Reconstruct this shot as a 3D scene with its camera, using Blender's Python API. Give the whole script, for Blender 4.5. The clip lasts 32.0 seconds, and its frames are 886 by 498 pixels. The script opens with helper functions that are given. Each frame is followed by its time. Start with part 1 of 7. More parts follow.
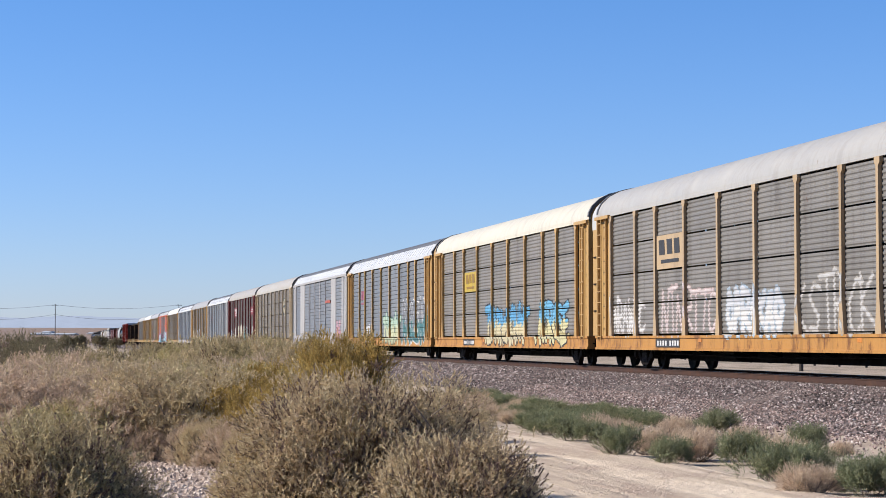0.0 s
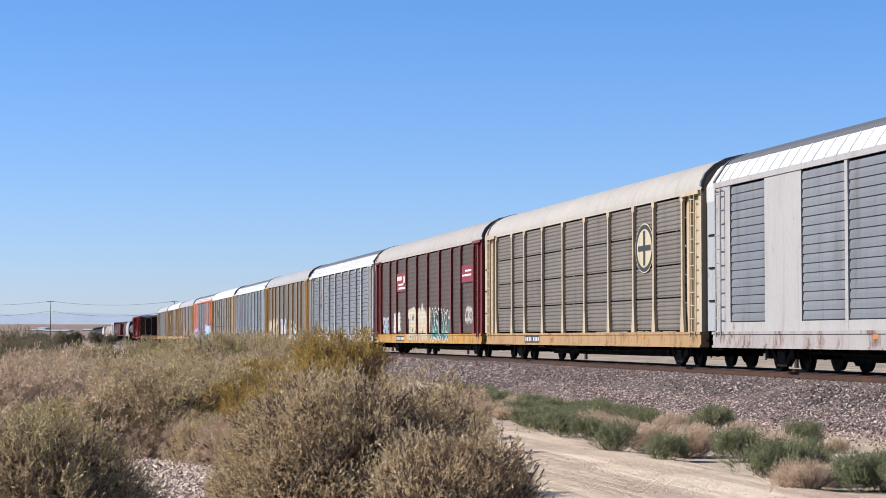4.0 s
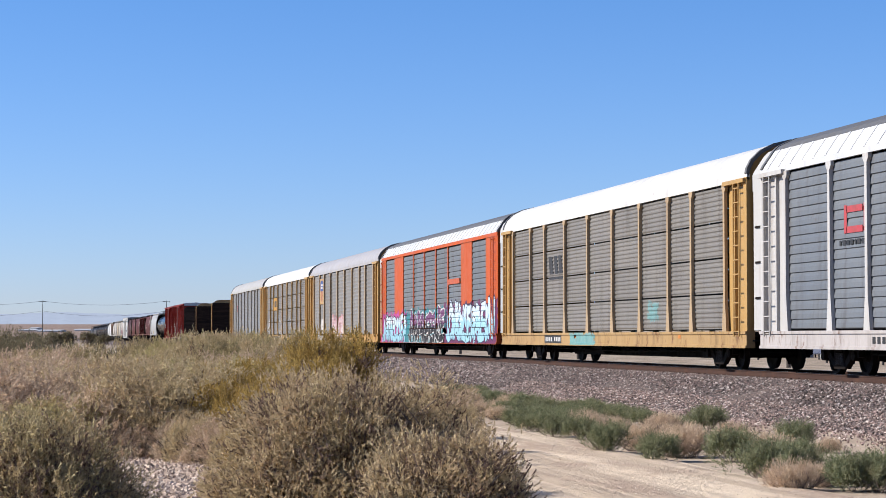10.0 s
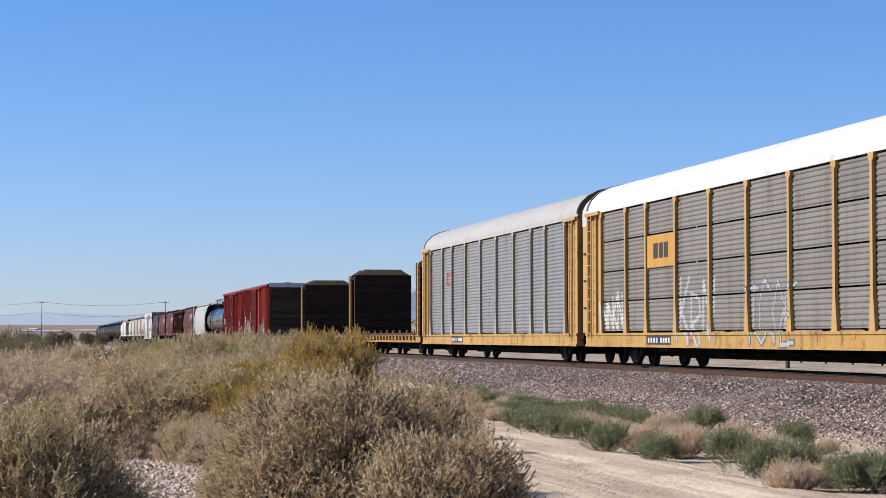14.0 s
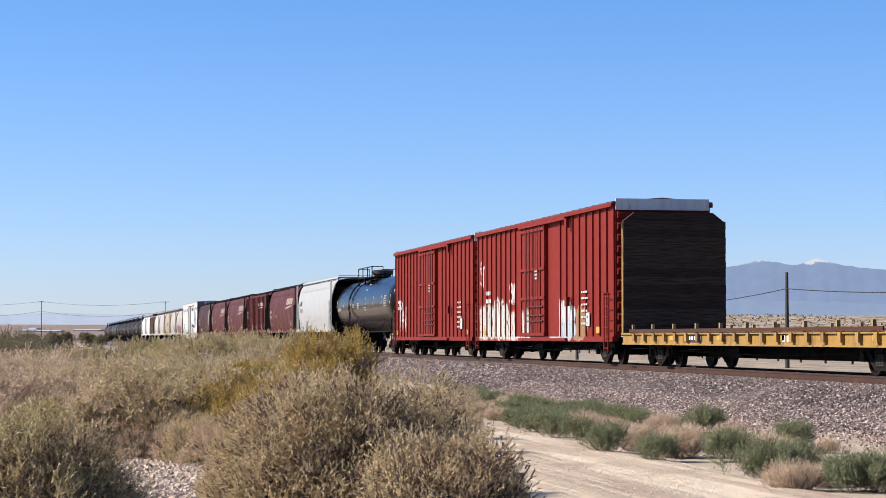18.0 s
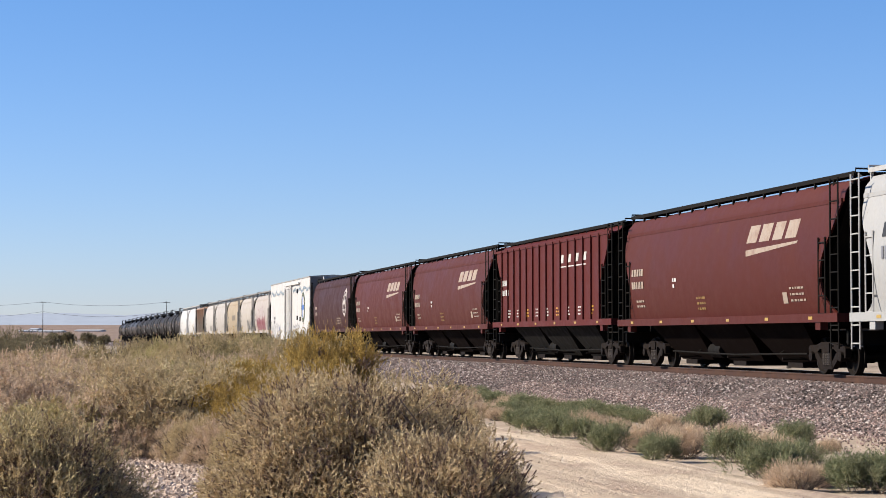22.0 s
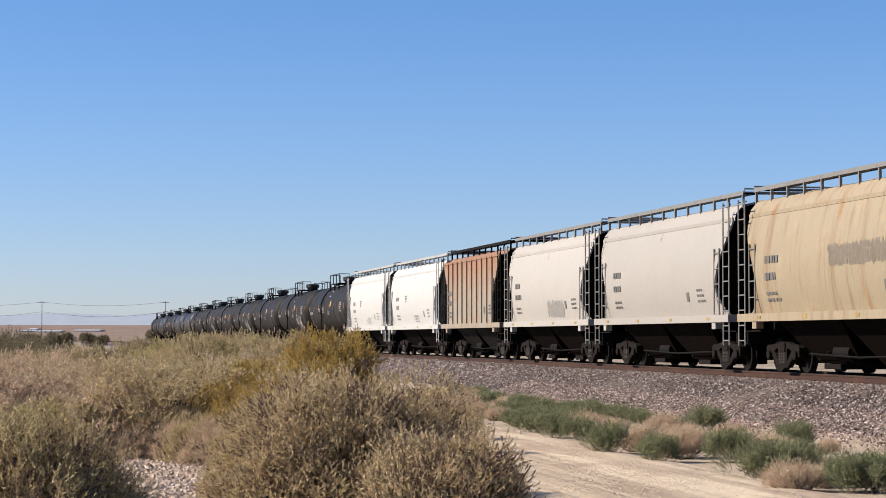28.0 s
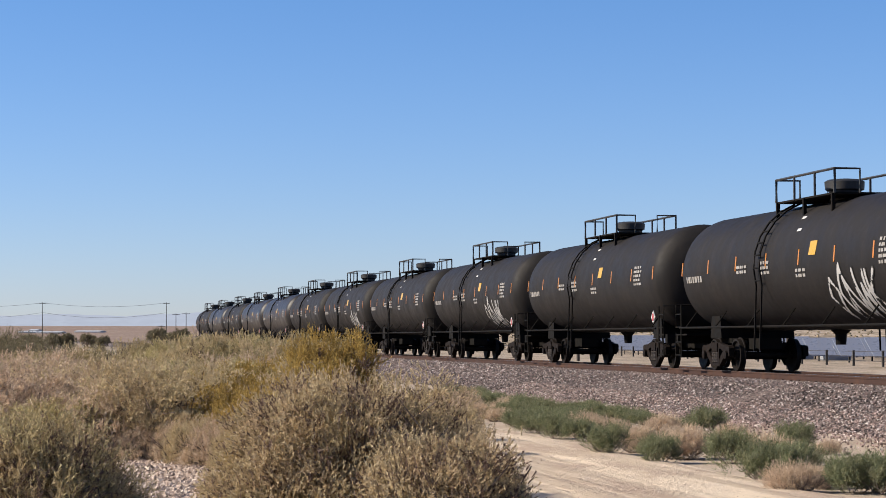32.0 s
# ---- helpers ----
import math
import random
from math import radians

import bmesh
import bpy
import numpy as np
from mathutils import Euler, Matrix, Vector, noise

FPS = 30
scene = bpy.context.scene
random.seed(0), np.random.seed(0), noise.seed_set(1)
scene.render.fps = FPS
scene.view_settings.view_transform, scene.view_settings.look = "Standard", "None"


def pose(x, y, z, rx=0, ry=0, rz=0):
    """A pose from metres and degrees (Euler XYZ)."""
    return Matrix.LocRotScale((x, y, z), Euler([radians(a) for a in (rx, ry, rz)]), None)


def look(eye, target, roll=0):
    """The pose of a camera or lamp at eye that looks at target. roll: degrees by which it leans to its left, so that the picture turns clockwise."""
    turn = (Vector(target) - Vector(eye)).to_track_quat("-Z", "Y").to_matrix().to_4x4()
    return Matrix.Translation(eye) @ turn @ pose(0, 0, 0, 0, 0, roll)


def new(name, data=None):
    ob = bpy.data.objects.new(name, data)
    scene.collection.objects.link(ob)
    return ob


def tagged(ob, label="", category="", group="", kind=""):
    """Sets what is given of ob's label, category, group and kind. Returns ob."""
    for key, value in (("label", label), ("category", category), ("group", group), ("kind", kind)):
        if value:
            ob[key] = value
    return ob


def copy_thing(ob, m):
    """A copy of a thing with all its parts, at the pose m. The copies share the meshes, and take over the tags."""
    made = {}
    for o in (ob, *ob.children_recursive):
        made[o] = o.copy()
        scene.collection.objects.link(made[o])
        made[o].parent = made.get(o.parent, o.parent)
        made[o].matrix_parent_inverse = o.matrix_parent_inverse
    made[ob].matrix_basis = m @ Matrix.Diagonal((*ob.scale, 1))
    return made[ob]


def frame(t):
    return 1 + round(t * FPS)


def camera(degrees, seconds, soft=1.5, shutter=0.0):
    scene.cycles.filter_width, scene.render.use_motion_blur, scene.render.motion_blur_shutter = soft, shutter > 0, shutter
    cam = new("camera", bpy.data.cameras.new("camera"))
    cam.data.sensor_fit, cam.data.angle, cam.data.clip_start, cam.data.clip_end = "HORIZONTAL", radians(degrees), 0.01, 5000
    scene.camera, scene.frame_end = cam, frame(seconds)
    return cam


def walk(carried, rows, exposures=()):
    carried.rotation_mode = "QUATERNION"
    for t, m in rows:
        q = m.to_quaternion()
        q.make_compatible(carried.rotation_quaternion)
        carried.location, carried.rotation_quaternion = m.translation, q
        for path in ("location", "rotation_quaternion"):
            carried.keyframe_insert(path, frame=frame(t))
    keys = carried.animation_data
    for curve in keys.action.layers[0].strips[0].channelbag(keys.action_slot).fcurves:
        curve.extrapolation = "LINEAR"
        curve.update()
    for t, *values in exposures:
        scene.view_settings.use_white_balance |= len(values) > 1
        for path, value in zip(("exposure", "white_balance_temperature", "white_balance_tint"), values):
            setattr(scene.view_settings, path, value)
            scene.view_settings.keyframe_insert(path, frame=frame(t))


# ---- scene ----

# The track runs along +y, its rail tops at RAIL above the plain; the camera stands beside it at x = 0, y = 0.
EYE = 1.65
RAIL = 0.82
SAG = 0.155            # how far the bodies ride down over their trucks
TRACK = 18.35          # lateral place of the track's centre line
UNIT = 0.647           # metres per unit of the train's own length scale
SPEED = 37.8 * UNIT    # metres a second
BACK = 3.21


def aim(right, up):
    """Camera pose turned by these fractions of the focal length from the mean aim."""
    yaw = 10.82 - math.degrees(math.atan(right / 3715.0))
    tilt = 2.42 + math.degrees(math.atan(up / 3715.0))
    return pose(0, 0, EYE, 90 + tilt, 0, -yaw)


cam = camera(23.84, 32.0, soft=0.8)
SWAY = [(0.0, 23.1, 5.5), (0.5, 23.3, 2.6), (1.0, 22.9, 0.7), (1.5, 20.6, -0.5), (2.0, 18.9, -0.9), (3.0, 18.6, -0.9),
        (3.5, 17.2, -0.8), (4.5, 13.2, -0.6), (5.5, 9.3, -0.2), (6.0, 8.2, 0.6), (7.0, 6.3, 1.0), (8.0, 3.5, 0.8),
        (9.0, 1.9, 0.3), (10.0, 1.6, -0.8), (11.0, 1.6, -0.3), (12.0, 1.3, 0.5), (13.0, 0.2, 0.5), (14.0, 0.1, 0.4),
        (16.5, 0.1, -0.1), (17.5, 0.0, 0.0), (18.5, -1.0, -0.4), (19.5, -0.2, -0.6), (20.5, 1.4, 0.6), (21.5, 0.9, 0.5),
        (22.5, 2.9, 0.5), (23.5, 2.7, 0.7), (24.5, 1.6, -0.4), (25.5, 0.5, -0.5), (27.5, 0.5, 0.1), (28.5, 0.1, 0.7),
        (29.5, 0.1, -0.4), (30.5, 0.2, 0.9), (31.2, 0.5, 2.3), (32.0, 1.5, 2.2)]
walk(cam, [(t, aim(dx, dy)) for t, dx, dy in SWAY], exposures=[
    (0.0, 0.78, 6400, 10), (3.0, 0.83, 6400, 10), (6.0, 0.88, 6400, 10), (7.0, 0.90, 6400, 10), (8.0, 0.78, 6400, 10), (9.0, 0.87, 6400, 10), (10.0, 0.80, 6420, 10), (12.0, 0.68, 6450, 10),
    (13.0, 0.75, 6450, 10), (14.0, 0.75, 6480, 10), (16.5, 0.98, 6620, 10), (19.0, 0.98, 6700, 10), (20.0, 0.94, 6780, 10), (22.0, 0.88, 6950, 10), (23.5, 0.95, 7050, 10), (25.0, 0.82, 7050, 10), (28.0, 0.78, 7050, 10), (32.0, 0.78, 7000, 10)])

# ---- light ----
SUN_AZ, SUN_EL = radians(-78), radians(34)     # azimuth from +y towards +x
world = bpy.data.worlds.new("world")
scene.world = world
world.use_nodes = True
wn = world.node_tree.nodes
sky = wn.new("ShaderNodeTexSky")
sky.sky_type, sky.sun_disc = "NISHITA", False
sky.sun_elevation, sky.sun_rotation = SUN_EL, SUN_AZ
sky.altitude, sky.air_density, sky.dust_density, sky.ozone_density = 1500, 1.0, 0.8, 4.5
wn["Background"].inputs[1].default_value = 0.075
# the dry haze warms the sky softly towards the horizon
way = wn.new("ShaderNodeTexCoord")
split = wn.new("ShaderNodeSeparateXYZ")
rise = wn.new("ShaderNodeMapRange")
rise.inputs["From Min"].default_value, rise.inputs["From Max"].default_value = 0.0, 0.18
hue = wn.new("ShaderNodeMix")
hue.data_type = "RGBA"
hue.inputs[6].default_value, hue.inputs[7].default_value = (0.86, 0.872, 1.125, 1), (0.61, 0.88, 1.19, 1)
tint = wn.new("ShaderNodeVectorMath")
tint.operation = "MULTIPLY"
for a, c in ((way.outputs["Generated"], split.inputs[0]), (split.outputs[2], rise.inputs["Value"]), (rise.outputs[0], hue.inputs[0]), (hue.outputs[2], tint.inputs[1]), (sky.outputs[0], tint.inputs[0])):
    world.node_tree.links.new(a, c)
world.node_tree.links.new(tint.outputs[0], wn["Background"].inputs[0])
sun = new("sun", bpy.data.lights.new("sun", "SUN"))
sun.data.energy, sun.data.angle, sun.data.color = 5.0, radians(0.53), (1.0, 0.94, 0.85)
to_sun = Vector((math.sin(SUN_AZ) * math.cos(SUN_EL), math.cos(SUN_AZ) * math.cos(SUN_EL), math.sin(SUN_EL)))
sun.matrix_world = look(to_sun * 100, (0, 0, 0))

# ---- materials ----


class Nodes:
    """A small helper to wire a node material."""

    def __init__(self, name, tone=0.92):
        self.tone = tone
        self.mat = bpy.data.materials.new(name)
        self.mat.use_nodes = True
        self.tree = self.mat.node_tree
        self.bsdf = self.tree.nodes["Principled BSDF"]
        self.coord = self.tree.nodes.new("ShaderNodeTexCoord").outputs["Object"]

    def put(self, socket, value):
        if isinstance(value, bpy.types.NodeSocket):
            self.tree.links.new(value, socket)
        elif isinstance(value, (tuple, list)) and len(value) == 3 and socket.type == "RGBA":
            socket.default_value = (*value, 1)
        else:
            socket.default_value = value

    def noise(self, scale, detail=4, rough=0.6, stretch=(1, 1, 1), at=None, shift=(0, 0, 0), out="Fac"):
        m = self.tree.nodes.new("ShaderNodeMapping")
        m.inputs["Scale"].default_value, m.inputs["Location"].default_value = stretch, shift
        self.put(m.inputs["Vector"], at or self.coord)
        n = self.tree.nodes.new("ShaderNodeTexNoise")
        n.inputs["Scale"].default_value, n.inputs["Detail"].default_value, n.inputs["Roughness"].default_value = scale, detail, rough
        self.put(n.inputs["Vector"], m.outputs[0])
        return n.outputs[out]

    def voronoi(self, scale, feature="F1", stretch=(1, 1, 1), out="Distance", at=None, shift=(0, 0, 0)):
        m = self.tree.nodes.new("ShaderNodeMapping")
        m.inputs["Scale"].default_value, m.inputs["Location"].default_value = stretch, shift
        self.put(m.inputs["Vector"], at or self.coord)
        n = self.tree.nodes.new("ShaderNodeTexVoronoi")
        n.feature = feature
        n.inputs["Scale"].default_value = scale
        self.put(n.inputs["Vector"], m.outputs[0])
        return n.outputs[out]

    def math(self, op, a, b=0.0, c=0.0):
        n = self.tree.nodes.new("ShaderNodeMath")
        n.operation = op
        for s, v in zip(n.inputs, (a, b, c)):
            self.put(s, v)
        return n.outputs[0]

    def ramp(self, fac, low, high, a=0.0, b=1.0):
        n = self.tree.nodes.new("ShaderNodeMapRange")
        n.interpolation_type = "SMOOTHSTEP"
        for k, v in zip(("Value", "From Min", "From Max", "To Min", "To Max"), (fac, low, high, a, b)):
            self.put(n.inputs[k], v)
        return n.outputs[0]

    def mix(self, fac, a, b, blend="MIX"):
        n = self.tree.nodes.new("ShaderNodeMix")
        n.data_type, n.blend_type = "RGBA", blend
        self.put(n.inputs[0], fac)
        self.put(n.inputs[6], a)
        self.put(n.inputs[7], b)
        return n.outputs[2]

    def axis(self, k):
        n = self.tree.nodes.new("ShaderNodeSeparateXYZ")
        self.put(n.inputs[0], self.coord)
        return n.outputs[k]

    def random(self):
        return self.tree.nodes.new("ShaderNodeObjectInfo").outputs["Random"]

    def island(self):
        return self.tree.nodes.new("ShaderNodeNewGeometry").outputs["Random Per Island"]

    def bump(self, height, strength=0.3, distance=0.02):
        n = self.tree.nodes.new("ShaderNodeBump")
        n.inputs["Strength"].default_value, n.inputs["Distance"].default_value = strength, distance
        self.put(n.inputs["Height"], height)
        self.put(self.bsdf.inputs["Normal"], n.outputs[0])

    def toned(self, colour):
        """The colour evenly darkened by tone, to balance the strong sun."""
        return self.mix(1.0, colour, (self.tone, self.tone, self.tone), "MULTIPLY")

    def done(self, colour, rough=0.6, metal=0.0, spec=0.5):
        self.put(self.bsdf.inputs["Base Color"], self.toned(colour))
        self.put(self.bsdf.inputs["Roughness"], rough)
        self.put(self.bsdf.inputs["Metallic"], metal)
        self.put(self.bsdf.inputs["Specular IOR Level"], spec)
        return self.mat


def plain(name, colour, rough=0.6, metal=0.0, vary=0.25, scale=3.0, spec=0.5, grime=(0.10, 0.08, 0.06), dirt=0.3):
    """Painted or bare surface with soft mottling and grime."""
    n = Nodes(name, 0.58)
    big, fine = n.noise(scale, 5), n.noise(scale * 9, 3)
    c = n.mix(n.math("MULTIPLY", n.ramp(fine, 0.35, 0.7), vary), colour, tuple(v * 0.6 for v in colour))
    c = n.mix(n.math("MULTIPLY", n.ramp(big, 0.42, 0.75), dirt), c, grime)
    n.bump(fine, 0.15, 0.01)
    return n.done(c, n.ramp(big, 0.3, 0.7, rough * 0.85, min(1, rough * 1.15)), metal, spec)


# ---- mesh helpers ----


class Build:
    """Gathers faces for one mesh."""

    def __init__(self):
        self.v, self.f = [], []

    def box(self, x0, x1, y0, y1, z0, z1):
        i = len(self.v)
        self.v += [(x, y, z) for z in (z0, z1) for y in (y0, y1) for x in (x0, x1)]
        self.f += [(i, i + 2, i + 3, i + 1), (i + 4, i + 5, i + 7, i + 6), (i, i + 1, i + 5, i + 4),
                   (i + 2, i + 6, i + 7, i + 3), (i, i + 4, i + 6, i + 2), (i + 1, i + 3, i + 7, i + 5)]
        return self

    def prism(self, outline, y0, y1, caps=True):
        """Outline in (x, z), drawn out along y."""
        i, n = len(self.v), len(outline)
        self.v += [(x, y0, z) for x, z in outline] + [(x, y1, z) for x, z in outline]
        self.f += [(i + k, i + (k + 1) % n, i + n + (k + 1) % n, i + n + k) for k in range(n)]
        if caps:
            self.f += [tuple(i + k for k in reversed(range(n))), tuple(i + n + k for k in range(n))]
        return self

    def slab(self, outline, x0, x1):
        """Outline in (y, z), drawn out along x."""
        i, n = len(self.v), len(outline)
        self.v += [(x0, y, z) for y, z in outline] + [(x1, y, z) for y, z in outline]
        self.f += [(i + k, i + n + k, i + n + (k + 1) % n, i + (k + 1) % n) for k in range(n)]
        self.f += [tuple(i + k for k in range(n)), tuple(i + n + k for k in reversed(range(n)))]
        return self

    def lathe(self, profile, centre, axis="y", n=24):
        """Profile of (along, radius) turned about an axis through centre."""
        i, m = len(self.v), len(profile)
        cx, cy, cz = centre
        for a, r in profile:
            for k in range(n):
                c, s = math.cos(2 * math.pi * k / n) * r, math.sin(2 * math.pi * k / n) * r
                self.v.append({"y": (cx + c, cy + a, cz + s), "x": (cx + a, cy + c, cz + s), "z": (cx + c, cy + s, cz + a)}[axis])
        for j in range(m - 1):
            for k in range(n):
                self.f.append((i + j * n + k, i + j * n + (k + 1) % n, i + (j + 1) * n + (k + 1) % n, i + (j + 1) * n + k))
        self.f += [tuple(i + k for k in reversed(range(n))), tuple(i + (m - 1) * n + k for k in range(n))]
        return self

    def tube(self, points, r=0.02, n=6):
        """A bent round bar through the points."""
        pts = [Vector(p) for p in points]
        i = len(self.v)
        for j, p in enumerate(pts):
            d = (pts[min(j + 1, len(pts) - 1)] - pts[max(j - 1, 0)]).normalized()
            a = d.orthogonal().normalized()
            if abs(d.z) < 0.99:
                a = d.cross(Vector((0, 0, 1))).normalized()
            b = d.cross(a)
            for k in range(n):
                q = p + (a * math.cos(2 * math.pi * k / n) + b * math.sin(2 * math.pi * k / n)) * r
                self.v.append(tuple(q))
        for j in range(len(pts) - 1):
            for k in range(n):
                self.f.append((i + j * n + k, i + j * n + (k + 1) % n, i + (j + 1) * n + (k + 1) % n, i + (j + 1) * n + k))
        m = len(pts) - 1
        self.f += [tuple(i + k for k in reversed(range(n))), tuple(i + m * n + k for k in range(n))]
        return self

    def mesh(self, name, material, smooth=False):
        me = bpy.data.meshes.new(name)
        me.from_pydata(self.v, [], self.f)
        me.materials.append(material)
        if smooth:
            me.polygons.foreach_set("use_smooth", [True] * len(me.polygons))
            me.set_sharp_from_angle(angle=radians(35))
        me.update()
        return me


def part(name, shape, material, parent, label="", smooth=False):
    """One mesh object under a thing or under a part."""
    ob = new(name, shape if isinstance(shape, bpy.types.Mesh) else shape.mesh(name, material, smooth))
    ob.parent = parent
    return tagged(ob, label) if label else ob


def thing(name, label, category, group="", at=None):
    ob = new(name)
    ob.empty_display_size = 0.3
    if at is not None:
        ob.matrix_basis = at
    return tagged(ob, label, category, group)

# ---- paint and steel ----


def paint(name, base, rough=0.55, metal=0.0, rust=0.25, dirt=0.35, soot=(0.09, 0.07, 0.055), rust_tint=(0.17, 0.075, 0.035), spread=0.12, tone=0.57, spec=0.25, eave_rust=None):
    """Weathered paint in the space of its rail car: fading, streaks and rust."""
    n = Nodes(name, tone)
    fine = n.noise(14, 4)
    streak = n.noise(1.6, 5, 0.65, (1, 2.2, 0.16))
    blot = n.noise(0.9, 6, 0.7, shift=(3, 1, 2))
    c = n.mix(n.math("MULTIPLY", n.random(), spread), base, tuple(v * 0.35 for v in base))
    c = n.mix(n.ramp(fine, 0.3, 0.75, 0.0, 0.22), c, tuple(v * 0.62 for v in base))
    c = n.mix(n.ramp(streak, 0.46, 0.74, 0.0, dirt), c, soot)
    c = n.mix(n.ramp(blot, 0.5, 0.78, 0.0, dirt * 0.6), c, tuple(min(1, v * 1.25 + 0.02) for v in base))
    if rust:
        spot = n.noise(2.4, 8, 0.72, (1, 1, 0.45), shift=(7, 3, 1))
        c = n.mix(n.ramp(spot, 0.66 - rust * 0.22, 0.74 - rust * 0.12, 0.0, 0.85), c, rust_tint)
    if eave_rust:
        run = n.math("ADD", n.axis(2), n.math("MULTIPLY", n.noise(1.5, 6, 0.7, (1, 1.4, 0.2), shift=(2, 5, 1)), 2.4))
        c = n.mix(n.ramp(run, eave_rust[0] + 1.2, eave_rust[1] + 1.2, 0.0, 0.65), c, (0.34, 0.135, 0.06))
    n.bump(n.math("ADD", fine, n.math("MULTIPLY", streak, 0.7)), 0.12, 0.01)
    return n.done(c, n.ramp(blot, 0.3, 0.7, rough * 0.85, min(1.0, rough * 1.2)), metal, spec)


IRON = plain("cast_iron", (0.015, 0.010, 0.008), 0.75, vary=0.4, scale=5, grime=(0.034, 0.021, 0.015), dirt=0.4, spec=0.1)
WHEEL = plain("wheel_steel", (0.018, 0.014, 0.012), 0.6, 0.1, vary=0.3, scale=6, grime=(0.03, 0.019, 0.014), spec=0.12)
TREAD = plain("polished_tread", (0.4, 0.38, 0.36), 0.3, 0.9, dirt=0.1)
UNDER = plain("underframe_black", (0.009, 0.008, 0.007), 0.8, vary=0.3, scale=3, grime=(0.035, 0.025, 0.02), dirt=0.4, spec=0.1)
SPRING = plain("spring_brown", (0.04, 0.024, 0.017), 0.7, scale=9)
YELLOW = plain("reflector_yellow", (0.75, 0.42, 0.03), 0.4, dirt=0.2)
DULL = plain("worn_reflector", (0.55, 0.36, 0.08), 0.5, dirt=0.5)
ORANGE = plain("reflector_orange", (0.72, 0.24, 0.02), 0.4, dirt=0.2)
WHITE = plain("lettering_white", (0.75, 0.73, 0.70), 0.6, dirt=0.3)
CREAM = plain("lettering_cream", (0.60, 0.50, 0.38), 0.6, dirt=0.35)
BLACK = plain("lettering_black", (0.02, 0.02, 0.022), 0.6, dirt=0.1)
RED = plain("lettering_red", (0.55, 0.06, 0.07), 0.6, dirt=0.3)
NAVY = plain("emblem_blue", (0.03, 0.07, 0.28), 0.5, dirt=0.2)
GALV = plain("galvanised_steel", (0.60, 0.59, 0.57), 0.5, 0.15, dirt=0.3)

# ---- sprayed tags ----
GLYPHS = [[[(0, 0), (0.3, 1), (0.55, 1), (0.9, 0)], [(0.2, 0.4), (0.75, 0.4)]],
          [[(0.05, 0), (0.1, 1)], [(0.1, 0.45), (0.85, 1)], [(0.1, 0.45), (0.95, 0)]],
          [[(0.05, 0), (0.05, 1), (0.8, 0), (0.9, 1)]],
          [[(0.9, 0.85), (0.45, 1), (0.05, 0.6), (0.1, 0.15), (0.5, 0), (0.95, 0.2)]],
          [[(0.9, 0.9), (0.35, 1), (0.1, 0.75), (0.4, 0.52), (0.85, 0.35), (0.7, 0.03), (0.05, 0.1)]],
          [[(0.1, 0), (0.1, 1), (0.75, 0.9), (0.8, 0.55), (0.15, 0.45), (0.9, 0)]],
          [[(0.9, 1), (0.1, 0.95), (0.05, 0), (0.95, 0.05)], [(0.1, 0.5), (0.75, 0.5)]],
          [[(0, 1), (0.2, 0), (0.5, 0.65), (0.75, 0), (1, 1)]],
          [[(0, 0.95), (1, 1)], [(0.5, 1), (0.45, 0)]],
          [[(0.5, 0), (0.05, 0.45), (0.4, 1), (0.9, 0.55), (0.5, 0)]]]
SPRAYED = {}


def spray_paint(colour):
    if colour not in SPRAYED:
        SPRAYED[colour] = plain("spray_paint", colour, 0.65, vary=0.3, scale=2.5, dirt=0.35, grime=tuple(v * 0.55 for v in colour), spec=0.3)
    return SPRAYED[colour]


def tag_strokes(y0, y1, z0, z1, seed, pitch):
    """Overlapping bent strokes, one cluster for each sign of the tag, as segments in (y, z)."""
    r = random.Random(seed)
    tall, n = z1 - z0, max(1, round((y1 - y0) / ((z1 - z0) * pitch)))
    cell, signs = (y1 - y0) / n, []
    for k in range(n):
        lean, h, base, w = r.uniform(-0.25, 0.2), tall * r.uniform(0.8, 1.05), z0 + tall * r.uniform(-0.04, 0.1), cell * r.uniform(0.95, 1.2)
        segs = []
        for line in r.choice(GLYPHS):
            pts = [(u + r.uniform(-0.07, 0.07), v + r.uniform(-0.06, 0.06)) for u, v in line]
            pts = [(y1 - k * cell - (u + lean * v) * w, base + v * h) for u, v in pts]
            segs += list(zip(pts, pts[1:]))
        signs.append(segs)
    return signs


